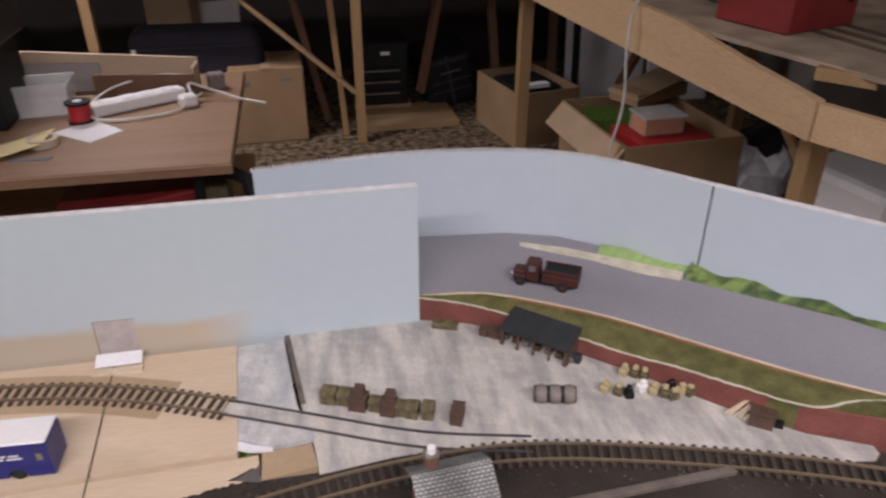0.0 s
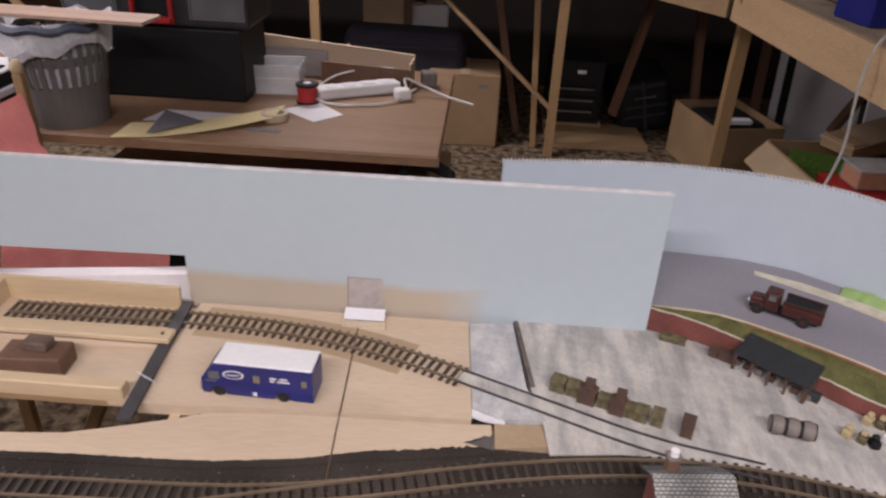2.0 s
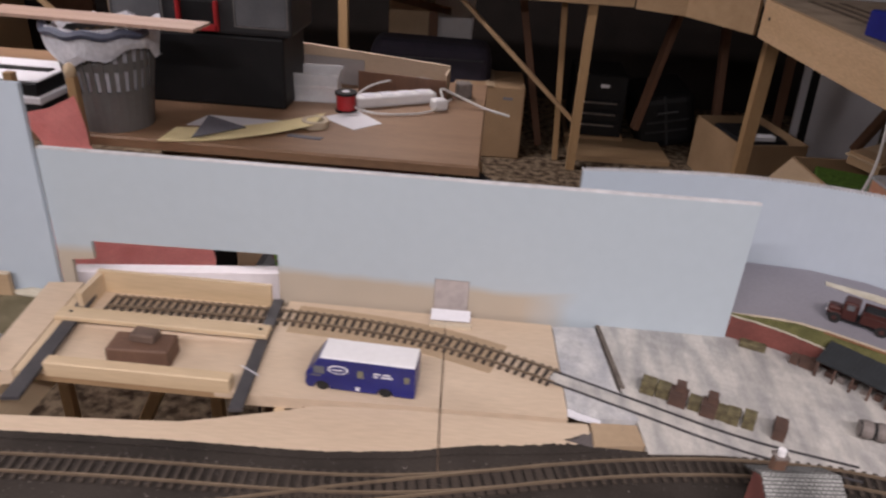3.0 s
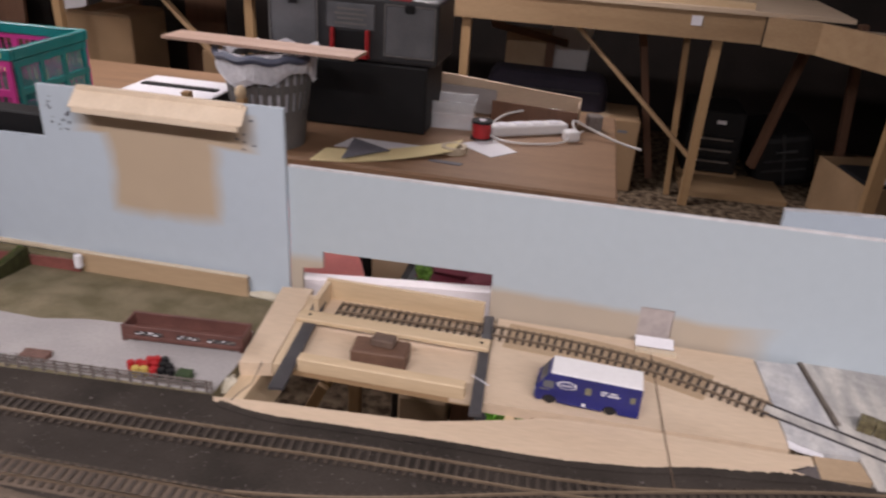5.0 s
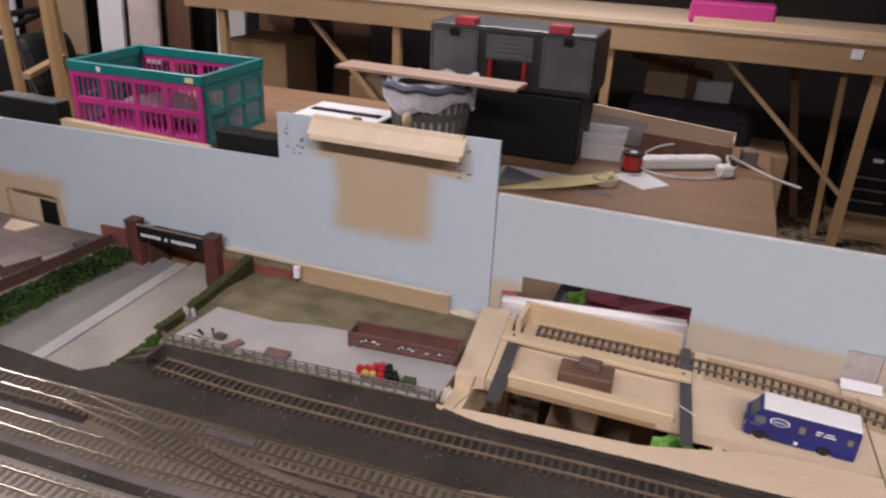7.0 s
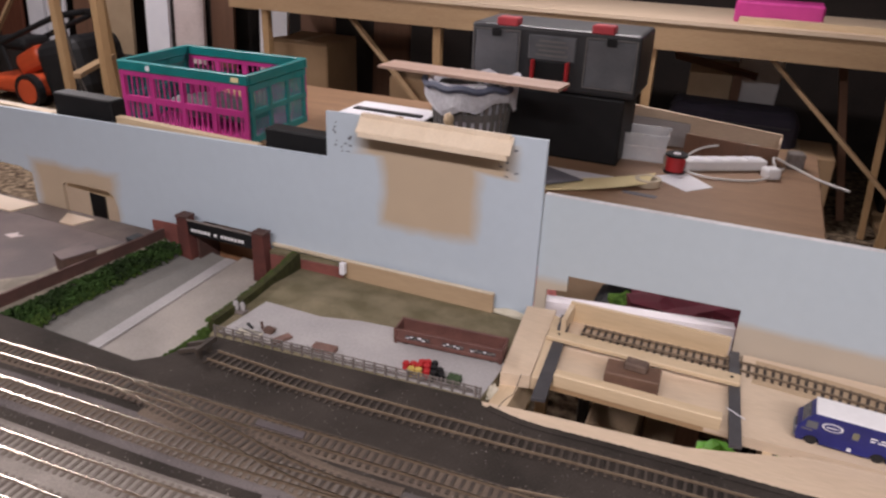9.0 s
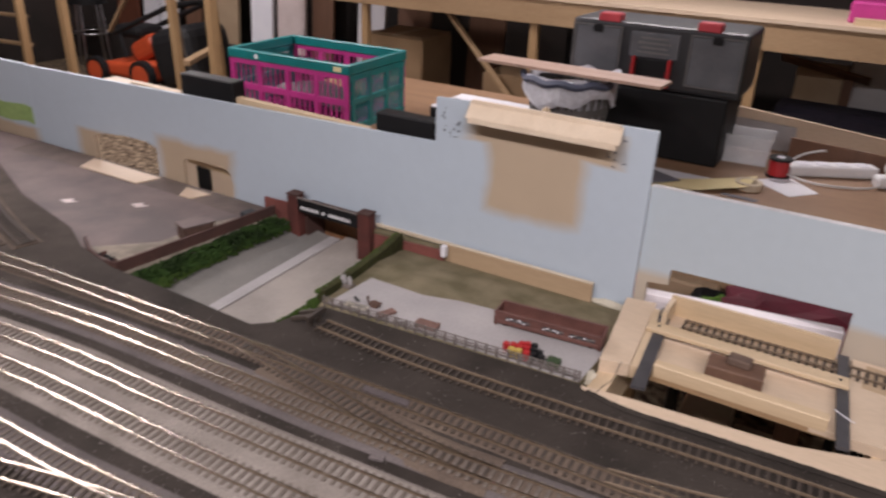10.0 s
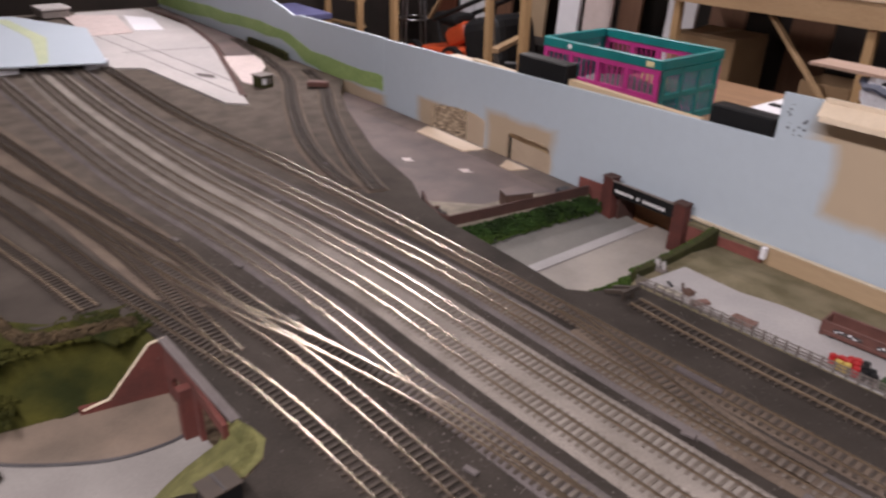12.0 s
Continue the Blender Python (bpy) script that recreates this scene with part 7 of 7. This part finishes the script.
prism([(-0.505, 0.750), (-0.255, 0.790), (-0.258, 0.808), (-0.508, 0.768)], 0.935, 0.994, bm=ws)
single("white_trunking", ws, M["trunk"], "white plastic trunking behind the opening", "trunking")
single("trunking_bracket", box(0.03, 0.03, 0.935, -0.285, 0.795, 0), M["timber_dark"], "timber upright under the trunking", "upright")


for x, s in ((-0.225, 1.0), (-0.12, 1.15), (-0.01, 1.1)):
    single("green_bag", blob(0.056, x, 1.09, 0.542, s, 0.9, 0.8, 0.5, 9 + round(100 * s), sub=3), M["bag_green"], "bright green plastic bag on a dark crate", "bag", "green bags")
single("dark_crate", box(0.40, 0.2, 0.50, -0.11, 1.10, 0, bev=0.006), M["black"], "tall dark crate below the layout", "crate")
for x, w, h in ((-0.45, 0.12, 0.37), (-0.335, 0.10, 0.33)):
    single("floor_carton", box(w, 0.16, h, x, 1.42, 0, bev=0.006), M["carton_pale"], "tan carton standing on the carpet", "carton", "low cartons")

# ---- far timber framework ----
fr = thing("timber_framework", label="rough sawn timber frame carrying another baseboard", category="framework", kind="structure")
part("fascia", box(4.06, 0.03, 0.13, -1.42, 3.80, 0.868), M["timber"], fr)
part("top", box(4.9, 0.75, 0.02, -1.45, 4.15, 0.998), M["ply"], fr)
for x in (0.42, -0.82, -2.02, -3.2):
    part("post", box(0.045, 0.045, 0.87, x, 3.83, 0), M["timber_v"], fr)
part("brace", bar((0.40, 3.85, 0.265), (-0.28, 3.87, 0.885), 0.04, 0.02), M["timber"], fr)
part("brace", bar((-2.15, 3.86, 0.40), (-2.62, 3.87, 0.87), 0.04, 0.02), M["timber"], fr)
part("rear_post", bar((0.345, 3.95, 0.0), (0.29, 3.95, 0.87), 0.03, 0.03), M["timber_v"], fr)
# Rear timbers stand in shade, which is put into them as the dark timber colour.
part("rear_post", bar((0.26, 4.2, 0), (0.06, 4.2, 0.95), 0.06, 0.04), M["timber_dark"], fr)
part("rear_brace", bar((0.79, 4.15, 0.15), (0.96, 4.2, 0.95), 0.06, 0.03), M["timber_dark"], fr)
part("rear_post", bar((1.27, 4.2, 0), (1.17, 4.2, 0.95), 0.06, 0.04), M["timber_dark"], fr)

rbm = thing("right_framework", label="rough timber side frame with a deep fascia board", category="framework", kind="structure")


def fascia(pts, d, m, parent):
    """A board on edge along plan points, each with its lower and upper height."""
    bm = bmesh.new()
    rings = []
    for i, (x, y, z0, z1) in enumerate(pts):
        p, q = pts[max(i - 1, 0)], pts[min(i + 1, len(pts) - 1)]
        n = Vector((-(q[1] - p[1]), q[0] - p[0], 0)).normalized() * d / 2
        rings.append([bm.verts.new((x + s * n.x, y + s * n.y, z)) for s, z in ((1, z0), (1, z1), (-1, z1), (-1, z0))])
    for r, t in zip(rings, rings[1:]):
        for k in range(4):
            bm.faces.new((r[k], t[k], t[(k + 1) % 4], r[(k + 1) % 4]))
    bm.faces.new(rings[0][::-1])
    bm.faces.new(rings[-1])
    bmesh.ops.recalc_face_normals(bm, faces=bm.faces)
    part("fascia", bm, m, parent)


# These two boards take the lighter timber, painted brighter for missing light.
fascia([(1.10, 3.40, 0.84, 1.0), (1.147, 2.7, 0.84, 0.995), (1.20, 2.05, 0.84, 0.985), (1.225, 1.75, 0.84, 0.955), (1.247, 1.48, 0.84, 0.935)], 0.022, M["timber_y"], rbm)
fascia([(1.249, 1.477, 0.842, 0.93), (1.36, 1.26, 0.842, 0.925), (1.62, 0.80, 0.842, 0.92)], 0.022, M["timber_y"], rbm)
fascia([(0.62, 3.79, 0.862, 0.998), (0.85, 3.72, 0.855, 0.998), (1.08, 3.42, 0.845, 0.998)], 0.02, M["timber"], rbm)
part("top", prism([(1.115, 3.4), (1.215, 2.05), (1.30, 1.75), (1.42, 1.40), (1.75, 0.9), (2.6, 0.9), (2.6, 3.76), (1.0, 3.76)], 0.962, 0.975), M["dusty"], rbm)
part("post", box(0.055, 0.06, 0.85, 1.195, 3.50, 0), M["timber_v"], rbm)
part("post", box(0.05, 0.05, 0.85, 1.36, 1.60, 0), M["timber_v"], rbm)
part("brace", bar((1.45, 1.66, 0.60), (1.33, 1.76, 0.85), 0.035, 0.02), M["timber_v"], rbm)
part("splice_block", bar((1.33, 1.62, 0.955), (1.42, 1.52, 0.955), 0.05, 0.03), M["timber_v"], rbm)
part("brace", bar((1.75, 3.6, 0.30), (2.05, 3.65, 0.84), 0.05, 0.03), M["timber_dark"], rbm)
part("post", box(0.06, 0.06, 0.8, 2.4, 3.5, 0), M["timber_v"], rbm)
part("bolt", cyl(0.008, 0.006, 1.098, 3.32, 0.93, 10, ry=-90), M["metal_dark"], rbm)
for k, (x, w, m) in enumerate([(1.95, 0.5, "paper"), (1.60, 0.05, "timber_dark"), (2.4, 0.4, "paper"), (1.72, 0.04, "black")]):
    single("leaning_board", box(w, 0.02, 1.0, x, 4.3 - 0.04 * k, 0, rx=-6), M[m], {"paper": "white board", "timber_dark": "dark plank", "black": "black plank"}[m] + " leaning in the corner", "board", "boards in the corner")

# stored things beyond
db = thing("cardboard_carton", -0.055, 4.07, 0, 2, "plain brown cardboard carton with dark print", "carton")
part("body", box(0.38, 0.34, 0.40, 0, 0, 0, bev=0.006), M["carton"], db)
part("print_bar", box(0.07, 0.002, 0.022, -0.12, -0.171, 0.31), M["grey_card"], db)
part("print_bar", box(0.05, 0.002, 0.014, 0.10, -0.171, 0.33), M["grey_card"], db)
part("tape", box(0.05, 0.35, 0.002, 0, 0, 0.4), M["carton_pale"], db)
sc = thing("holdall", -0.385, 4.12, -0.10, 3, "dark navy fabric holdall", "holdall")
hbm = box(0.66, 0.30, 0.30, 0, 0, 0.40, bev=0.06, seg=3)
for v in hbm.verts:
    if v.co.z > 0.62:
        v.co.z -= 0.03 * (v.co.x / 0.33) ** 2 + 0.02 * v.co.x + 0.012 * noise.noise(v.co * 9)
part("body", hbm, M["navy"], sc)
part("zip", box(0.56, 0.006, 0.008, 0, -0.151, 0.60), M["charcoal"], sc)
part("tag", box(0.02, 0.004, 0.05, -0.30, -0.155, 0.56), M["paper"], sc, "pale zip tag")
single("storage_box", box(0.5, 0.34, 0.30, -0.60, 4.12, 0, bev=0.006), M["black"], "dark storage box under the holdall", "box")
du = thing("drawer_unit", 0.585, 4.42, 0.06, 0, "black three-drawer unit with bright handles", "drawer unit")
part("case", box(0.30, 0.36, 0.36, 0, 0, 0, bev=0.006), M["black"], du)
for k in range(3):
    dw = part("drawer", box(0.27, 0.012, 0.058, 0, -0.183, 0.03 + 0.066 * k, bev=0.004), M["black"], du)
    part("handle", box(0.20, 0.010, 0.007, 0.0, -0.194, 0.068 + 0.066 * k), M["steel"], dw, "bright handle strip")
part("label_card", box(0.05, 0.002, 0.02, 0.02, -0.186, 0.29), M["paper"], du)
single("floor_board", box(0.56, 0.36, 0.03, 0.70, 4.15, 0, rz=2), M["timber"], "flat timber board on the carpet", "board")
single("drawer_plinth", box(0.34, 0.34, 0.028, 0.585, 4.44, 0.031), M["timber"], "wooden plinth under the drawers", "plinth")
su = thing("black_suitcase", 1.0, 4.55, 0, 0, "black hard suitcase standing under the baseboard", "suitcase")
part("shell", box(0.34, 0.5, 0.32, 0, 0, 0, bev=0.05, seg=3, ry=-12), M["black"], su)
part("seam_band", box(0.018, 0.506, 0.30, 0.0, 0, 0.01, bev=0.004, ry=-12), M["charcoal"], su, "raised grey seam band")
part("handle", tube([(-0.06, -0.25, 0.20), (-0.06, -0.275, 0.21), (0.05, -0.275, 0.235), (0.05, -0.25, 0.225)], 0.008, 8), M["charcoal"], su, "grey carrying handle")
for z in (0.10, 0.16):
    part("rib", box(0.24, 0.008, 0.012, 0.01, -0.25, z, bev=0.002, ry=-12), M["charcoal"], su)
cbx = thing("open_carton", 1.33, 3.85, 0, 12, "open brown carton full of black gear", "carton")
for s in (-1, 1):
    part("side", box(0.36, 0.008, 0.29, 0, s * 0.24, 0), M["carton"], cbx)
    part("end", box(0.008, 0.48, 0.29, s * 0.18, 0, 0), M["carton"], cbx)
part("base", box(0.36, 0.48, 0.008, 0, 0, 0), M["carton"], cbx)
single("black_gear", box(0.30, 0.34, 0.26, 1.33, 3.85, 0.02, bev=0.03, rz=12), M["black"], "black bag packed into a carton", "bag")
single("white_packet", box(0.16, 0.05, 0.02, 1.33, 3.72, 0.281, rz=10), M["paper"], "white packet on black gear", "packet")
ob_ = thing("open_carton", 1.56, 2.86, 0, 4, "large open carton holding packets and a lunch box", "carton")
for s in (-1, 1):
    part("side", box(0.52, 0.008, 0.40, 0, s * 0.30, 0), M["carton"], ob_)
    part("end", box(0.008, 0.60, 0.40, s * 0.26, 0, 0), M["carton"], ob_)
part("base", box(0.52, 0.6, 0.008, 0, 0, 0), M["carton"], ob_)
part("filling", box(0.50, 0.58, 0.30, 0, 0, 0.009), M["carton"], ob_)
part("flap", bar((-0.27, -0.28, 0.40), (-0.36, -0.28, 0.16), 0.01, 0.02), M["carton"], ob_)
part("flap", prism([(-0.26, -0.30), (-0.26, 0.30), (-0.38, 0.30), (-0.38, -0.30)], 0.39, 0.396), M["carton_pale"], ob_).matrix_local = Matrix.Translation((-0.26, 0, 0.39)) @ pose(0, 0, 0, 0, -50, 0) @ Matrix.Translation((0.26, 0, -0.39))
single("green_packet", box(0.26, 0.18, 0.06, 1.47, 3.00, 0.312, rz=-20, bev=0.004), M["green_lime"], "bright green flat packet in the carton", "packet")
single("red_packet", box(0.34, 0.26, 0.045, 1.60, 2.80, 0.312, rz=8, bev=0.004), M["red"], "red flat packet in the carton", "packet")
lbx = thing("lunch_box", 1.57, 2.80, 0.358, 4, "clear lunch box with orange contents", "lunch box")
part("tub", box(0.19, 0.14, 0.075, 0, 0, 0, bev=0.01), M["clear_lid"], lbx)
part("filling", box(0.17, 0.12, 0.062, 0, 0, 0.006), M["carrot"], lbx)
part("lid", box(0.20, 0.15, 0.010, 0, 0, 0.076, bev=0.004), M["clear"], lbx)
single("pale_flap", box(0.36, 0.18, 0.006, 1.68, 3.12, 0.46, rz=25, ry=-8), M["carton_pale"], "pale folded card above the carton", "card")
single("flap_support", box(0.34, 0.16, 0.055, 1.68, 3.12, 0.40, rz=25), M["carton"], "brown wrapped parcel in the carton", "parcel")
wb = thing("carrier_bag", 2.0, 2.65, 0, 0, "white carrier bag with dark contents", "bag")
part("bag", blob(0.16, 0, 0, 0.18, 1, 0.8, 1.2, 0.3, 2, sub=3), M["bag"], wb)
part("bottle_top", blob(0.12, 0, 0.02, 0.33, 1, 0.8, 0.7, 0.4, 5), M["black"], wb, "dark contents")
single("dark_case", box(0.4, 0.3, 0.25, 2.1, 2.25, 0, bev=0.05, seg=3), M["black"], "dark soft case on the floor", "case")
fan = thing("white_appliance", 1.98, 1.98, 0, 14, "white appliance with a black lead", "appliance")
part("body", box(0.5, 0.35, 0.52, 0, 0, 0, bev=0.03, seg=2), M["white"], fan)
part("lead", tube([(p.x, p.y, p.z) for p in smooth([(-0.2, -0.2, 0.05), (-0.25, -0.2, 0.35), (-0.05, -0.2, 0.45), (0.15, -0.22, 0.3)], 0.03)], 0.014, 8), M["black"], fan)
cable = thing("hanging_cable", label="white mains cable hanging from the timber frame", category="cable")
part("cable", tube([(p.x, p.y, p.z) for p in smooth([(1.45, 2.42, 0.99), (1.36, 2.36, 1.03), (1.22, 2.30, 1.035), (1.155, 2.27, 0.985), (1.14, 2.26, 0.86), (1.16, 2.28, 0.66), (1.15, 2.35, 0.40), (1.13, 2.4, 0.012)], 0.03)], 0.0046, 8), M["wire"], cable)
rbx = thing("red_case", 1.50, 2.03, 0.976, 18, "red metal box with a keyhole", "box")
part("body", box(0.28, 0.25, 0.15, 0, 0, 0, bev=0.006), M["red_box"], rbx)
part("paper_patch", box(0.12, 0.001, 0.03, -0.05, -0.1256, 0.10), M["pink_board"], rbx, "torn pale label patch")
part("latch", cyl(0.014, 0.004, 0.10, -0.124, 0.08, 12, rx=90), M["black"], rbx)
single("blue_case", box(0.30, 0.2, 0.09, 1.42, 2.75, 0.976, bev=0.006, rz=10), M["blue_box"], "blue box on the side baseboard", "box")
for k in range(3):
    track([(1.35 + 0.07 * k, 3.6), (1.45 + 0.07 * k, 2.4), (1.62 + 0.07 * k, 1.25)], "dusty model track on the side baseboard", 0.976, shiny=False, lo=9, hi=9.5)
single("white_tool", bar((1.62, 1.72, 0.99), (1.85, 1.64, 0.99), 0.03, 0.025), M["white"], "white plastic tool on the side baseboard", "tool")
single("pink_box", box(0.40, 0.2, 0.10, -0.27, 4.0, 1.018, bev=0.01), M["pink"], "pink translucent storage box", "box")
single("pale_strip", box(1.0, 0.06, 0.03, 0.06, 3.86, 1.018), M["pine"], "pine strip on the far baseboard", "strip")
single("folded_sheet", box(0.24, 0.03, 0.36, -0.30, 4.55, 0.46, bev=0.01, rz=4, ry=3), M["white"], "white folded sheet on a stack of boxes", "sheet")
sct = thing("stored_carton", -0.545, 4.50, 0.46, -3, "open buff carton with dark flaps on a storage box", "carton")
part("body", box(0.24, 0.22, 0.26, 0, 0, 0, bev=0.006), M["carton_pale"], sct)
part("flap", box(0.46, 0.012, 0.10, 0.02, -0.15, 0.215, rx=62, ry=9), M["timber_dark"], sct, "dark brown folded flap")
part("side_flap", box(0.05, 0.012, 0.24, 0.145, -0.12, 0.0, rz=12), M["timber_dark"], sct, "dark brown side flap")
single("storage_box", box(0.6, 0.34, 0.46, -0.46, 4.60, 0, bev=0.01), M["black"], "dark storage box behind the holdall", "box")
single("paper_label", box(0.05, 0.002, 0.045, 0.30, 3.782, 0.93), M["paper"], "small white paper label on the fascia", "label")

# left end of the room
for i, (x, y, w, h, m) in enumerate([(-6.72, 4.75, 0.30, 1.5, "rust_board"), (-6.42, 4.78, 0.2, 1.5, "paper"), (-6.17, 4.78, 0.22, 1.5, "paper"), (-5.92, 4.85, 0.20, 1.5, "timber_dark"), (-5.45, 4.80, 0.30, 1.4, "carton_pale"), (-4.98, 4.76, 0.24, 1.4, "paper"), (-4.68, 4.80, 0.30, 1.4, "pink_board"), (-4.38, 4.85, 0.22, 1.4, "timber_dark"), (-3.9, 4.85, 0.26, 0.72, "paper"), (-3.55, 4.95, 0.3, 1.1, "timber_dark"), (-2.9, 4.95, 0.3, 0.75, "timber_dark"), (-1.7, 4.9, 0.3, 0.75, "carton_pale")]):
    single("tall_board", box(w, 0.03, h, x, y, 0, rx=-4), M[m], {"paper": "tall white board", "rust_board": "tall rust-brown board", "pink_board": "tall pinkish white board", "timber_dark": "tall dark timber board", "carton_pale": "tall buff board"}[m] + " leaning against the wall", "board", "boards along the wall")
for i in range(9):
    single("upright_book", box(0.045, 0.2, 0.30 + 0.02 * (i % 3), -2.02 + i * 0.075, 4.5, 0.50, rz=0), M[("black", "carton_pale", "grey_card")[i % 3]], "tall thin folder standing on a shelf", "folder", "folders on the shelf")
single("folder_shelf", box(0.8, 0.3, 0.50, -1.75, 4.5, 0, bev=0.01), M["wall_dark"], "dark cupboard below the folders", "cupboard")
bc = thing("brown_carton", -3.2, 4.35, 0, 0, "tall brown carton with taped flaps by the wall", "carton")
part("body", box(0.46, 0.4, 0.62, 0, 0, 0, bev=0.008), M["carton"], bc)
part("flap", box(0.45, 0.195, 0.006, 0, -0.099, 0.622, rx=-3), M["carton"], bc)
part("flap", box(0.45, 0.195, 0.006, 0, 0.099, 0.622, rx=3), M["carton"], bc)
part("tape", box(0.05, 0.41, 0.003, 0, 0, 0.63), M["carton_pale"], bc, "shiny buff packing tape")
single("small_carton", box(0.3, 0.3, 0.30, -2.3, 4.2, 0.20, bev=0.008), M["carton"], "smaller brown carton on a dark box", "carton")
single("dark_box", box(0.6, 0.4, 0.20, -2.2, 4.2, 0, bev=0.01), M["black"], "low dark box under a carton", "box")
single("dark_plinth", box(2.9, 0.3, 0.26, -5.5, 4.5, 0), M["wall_dark"], "long dark low cupboard along the wall", "cupboard")
single("shelf_post", box(0.045, 0.045, 1.6, -3.47, 2.78, 0), M["timber_v"], "upright rough timber shelf post", "post", "shelf posts")
single("shelf_post", bar((-4.02, 3.0, 0), (-4.06, 3.0, 1.6), 0.045, 0.045), M["timber_v"], "upright rough timber shelf post", "post", "shelf posts")
single("shelf_post", bar((-4.62, 3.9, 0), (-4.72, 3.9, 1.6), 0.05, 0.05), M["timber_v"], "leaning rough timber shelf post", "post", "shelf posts")
single("shelf_rail", bar((-4.0, 3.02, 0.5), (-4.65, 3.9, 0.42), 0.06, 0.03), M["timber"], "rough timber rail between shelf posts", "rail")
single("shelf_post", box(0.06, 0.05, 1.5, -5.82, 3.45, 0), M["timber_v"], "upright rough timber shelf post", "post", "shelf posts")
tr = thing("timber_trestle", label="rough timber trestle standing by the end wall", category="trestle")
for x in (-6.74, -6.16):
    part("leg", bar((x, 3.3, 0), (x + 0.03, 3.3, 1.0), 0.06, 0.04), M["timber_v"], tr)
for z in (0.30, 0.52):
    part("rail", bar((-6.74, 3.33, z), (-6.14, 3.33, z + 0.02), 0.05, 0.02), M["timber"], tr)
single("shelf_rail", bar((-6.05, 4.0, 0.36), (-5.65, 4.0, 0.80), 0.04, 0.02), M["timber"], "slanting timber rail leaning behind the mower", "rail")
for s in (0, 0.05):
    single("hanging_cable", tube([(-4.22 + s, 3.2, 1.5), (-4.26 + s, 3.2, 1.0), (-4.20 - s, 3.18, 0.7), (-4.17 + s, 3.2, 0.3), (-4.2, 3.2, 0.01)], 0.007, 6), M["grey_plastic"], "thin grey cable hanging beside a post", "cable", "hanging cables")
bt = thing("covered_bench", -5.75, 2.45, 0, 0, "low bench under a blue cloth", "bench")
part("cloth", box(0.62, 0.36, 0.05, 0, 0, 0.53, bev=0.01, seg=2), M["navy_cloth"], bt, "dull blue cloth")
for x in (-0.26, 0.26):
    for y in (-0.16, 0.16):
        part("leg", box(0.05, 0.05, 0.53, x, y, 0), M["timber_v"], bt)
ms = thing("metal_stool", -6.45, 4.1, 0.0, 0, "chrome stool with round foot ring", "stool")
for k in range(4):
    a = k * math.pi / 2 + 0.4
    part("leg", tube([(0.15 * math.cos(a), 0.15 * math.sin(a), 0), (0.12 * math.cos(a), 0.12 * math.sin(a), 0.55)], 0.012, 8), M["steel"], ms)
part("foot_ring", tube([(0.14 * math.cos(k * math.pi / 12), 0.14 * math.sin(k * math.pi / 12), 0.30) for k in range(25)], 0.01, 8), M["steel"], ms)
part("seat", cyl(0.16, 0.05, 0, 0, 0.55, 20), M["black"], ms)
mw = thing("lawn_mower", -5.5, 3.92, 0.0, 2, "orange electric lawn mower with black grass box", "lawn mower")
dk = box(0.50, 0.34, 0.13, -0.03, 0, 0.06, bev=0.03, seg=3)
for v in dk.verts:
    if v.co.x < -0.1 and v.co.z > 0.12:
        v.co.z -= 0.06 * (-0.1 - v.co.x) / 0.18
mw.matrix_world = mw.matrix_world @ Matrix.Scale(1.27, 4)
part("deck", dk, M["orange"], mw)
part("motor", box(0.24, 0.22, 0.14, 0.08, 0, 0.18, bev=0.05, seg=3, ry=-25), M["orange"], mw)
for sx, r in ((-0.26, 0.09), (0.16, 0.10)):
    for sy in (-1, 1):
        w = part("wheel", cyl(r, 0.045, sx, sy * 0.19 + 0.022, r, 20, rx=90), M["black"], mw)
        part("hub", cyl(r * 0.72, 0.05, sx, sy * 0.19 + 0.025, r, 18, rx=90), M["orange"], w)
part("grass_box", box(0.36, 0.38, 0.36, 0.42, 0, 0.06, bev=0.08, seg=3, ry=-14), M["black"], mw)
for s in (-1, 1):
    part("handle", tube([(-0.08, s * 0.16, 0.34), (0.12, s * 0.16, 0.42), (0.42, s * 0.16, 0.54)], 0.016, 8), M["black"], mw)
    part("handle_stay", tube([(0.0, s * 0.16, 0.2), (-0.04, s * 0.16, 0.36)], 0.012, 8), M["black"], mw)
part("grip", tube([(0.42, -0.16, 0.54), (0.46, 0, 0.555), (0.42, 0.16, 0.54)], 0.018, 8), M["black"], mw)
part("motor_cover", box(0.24, 0.2, 0.08, -0.05, 0, 0.30, bev=0.03, seg=2), M["black"], mw)
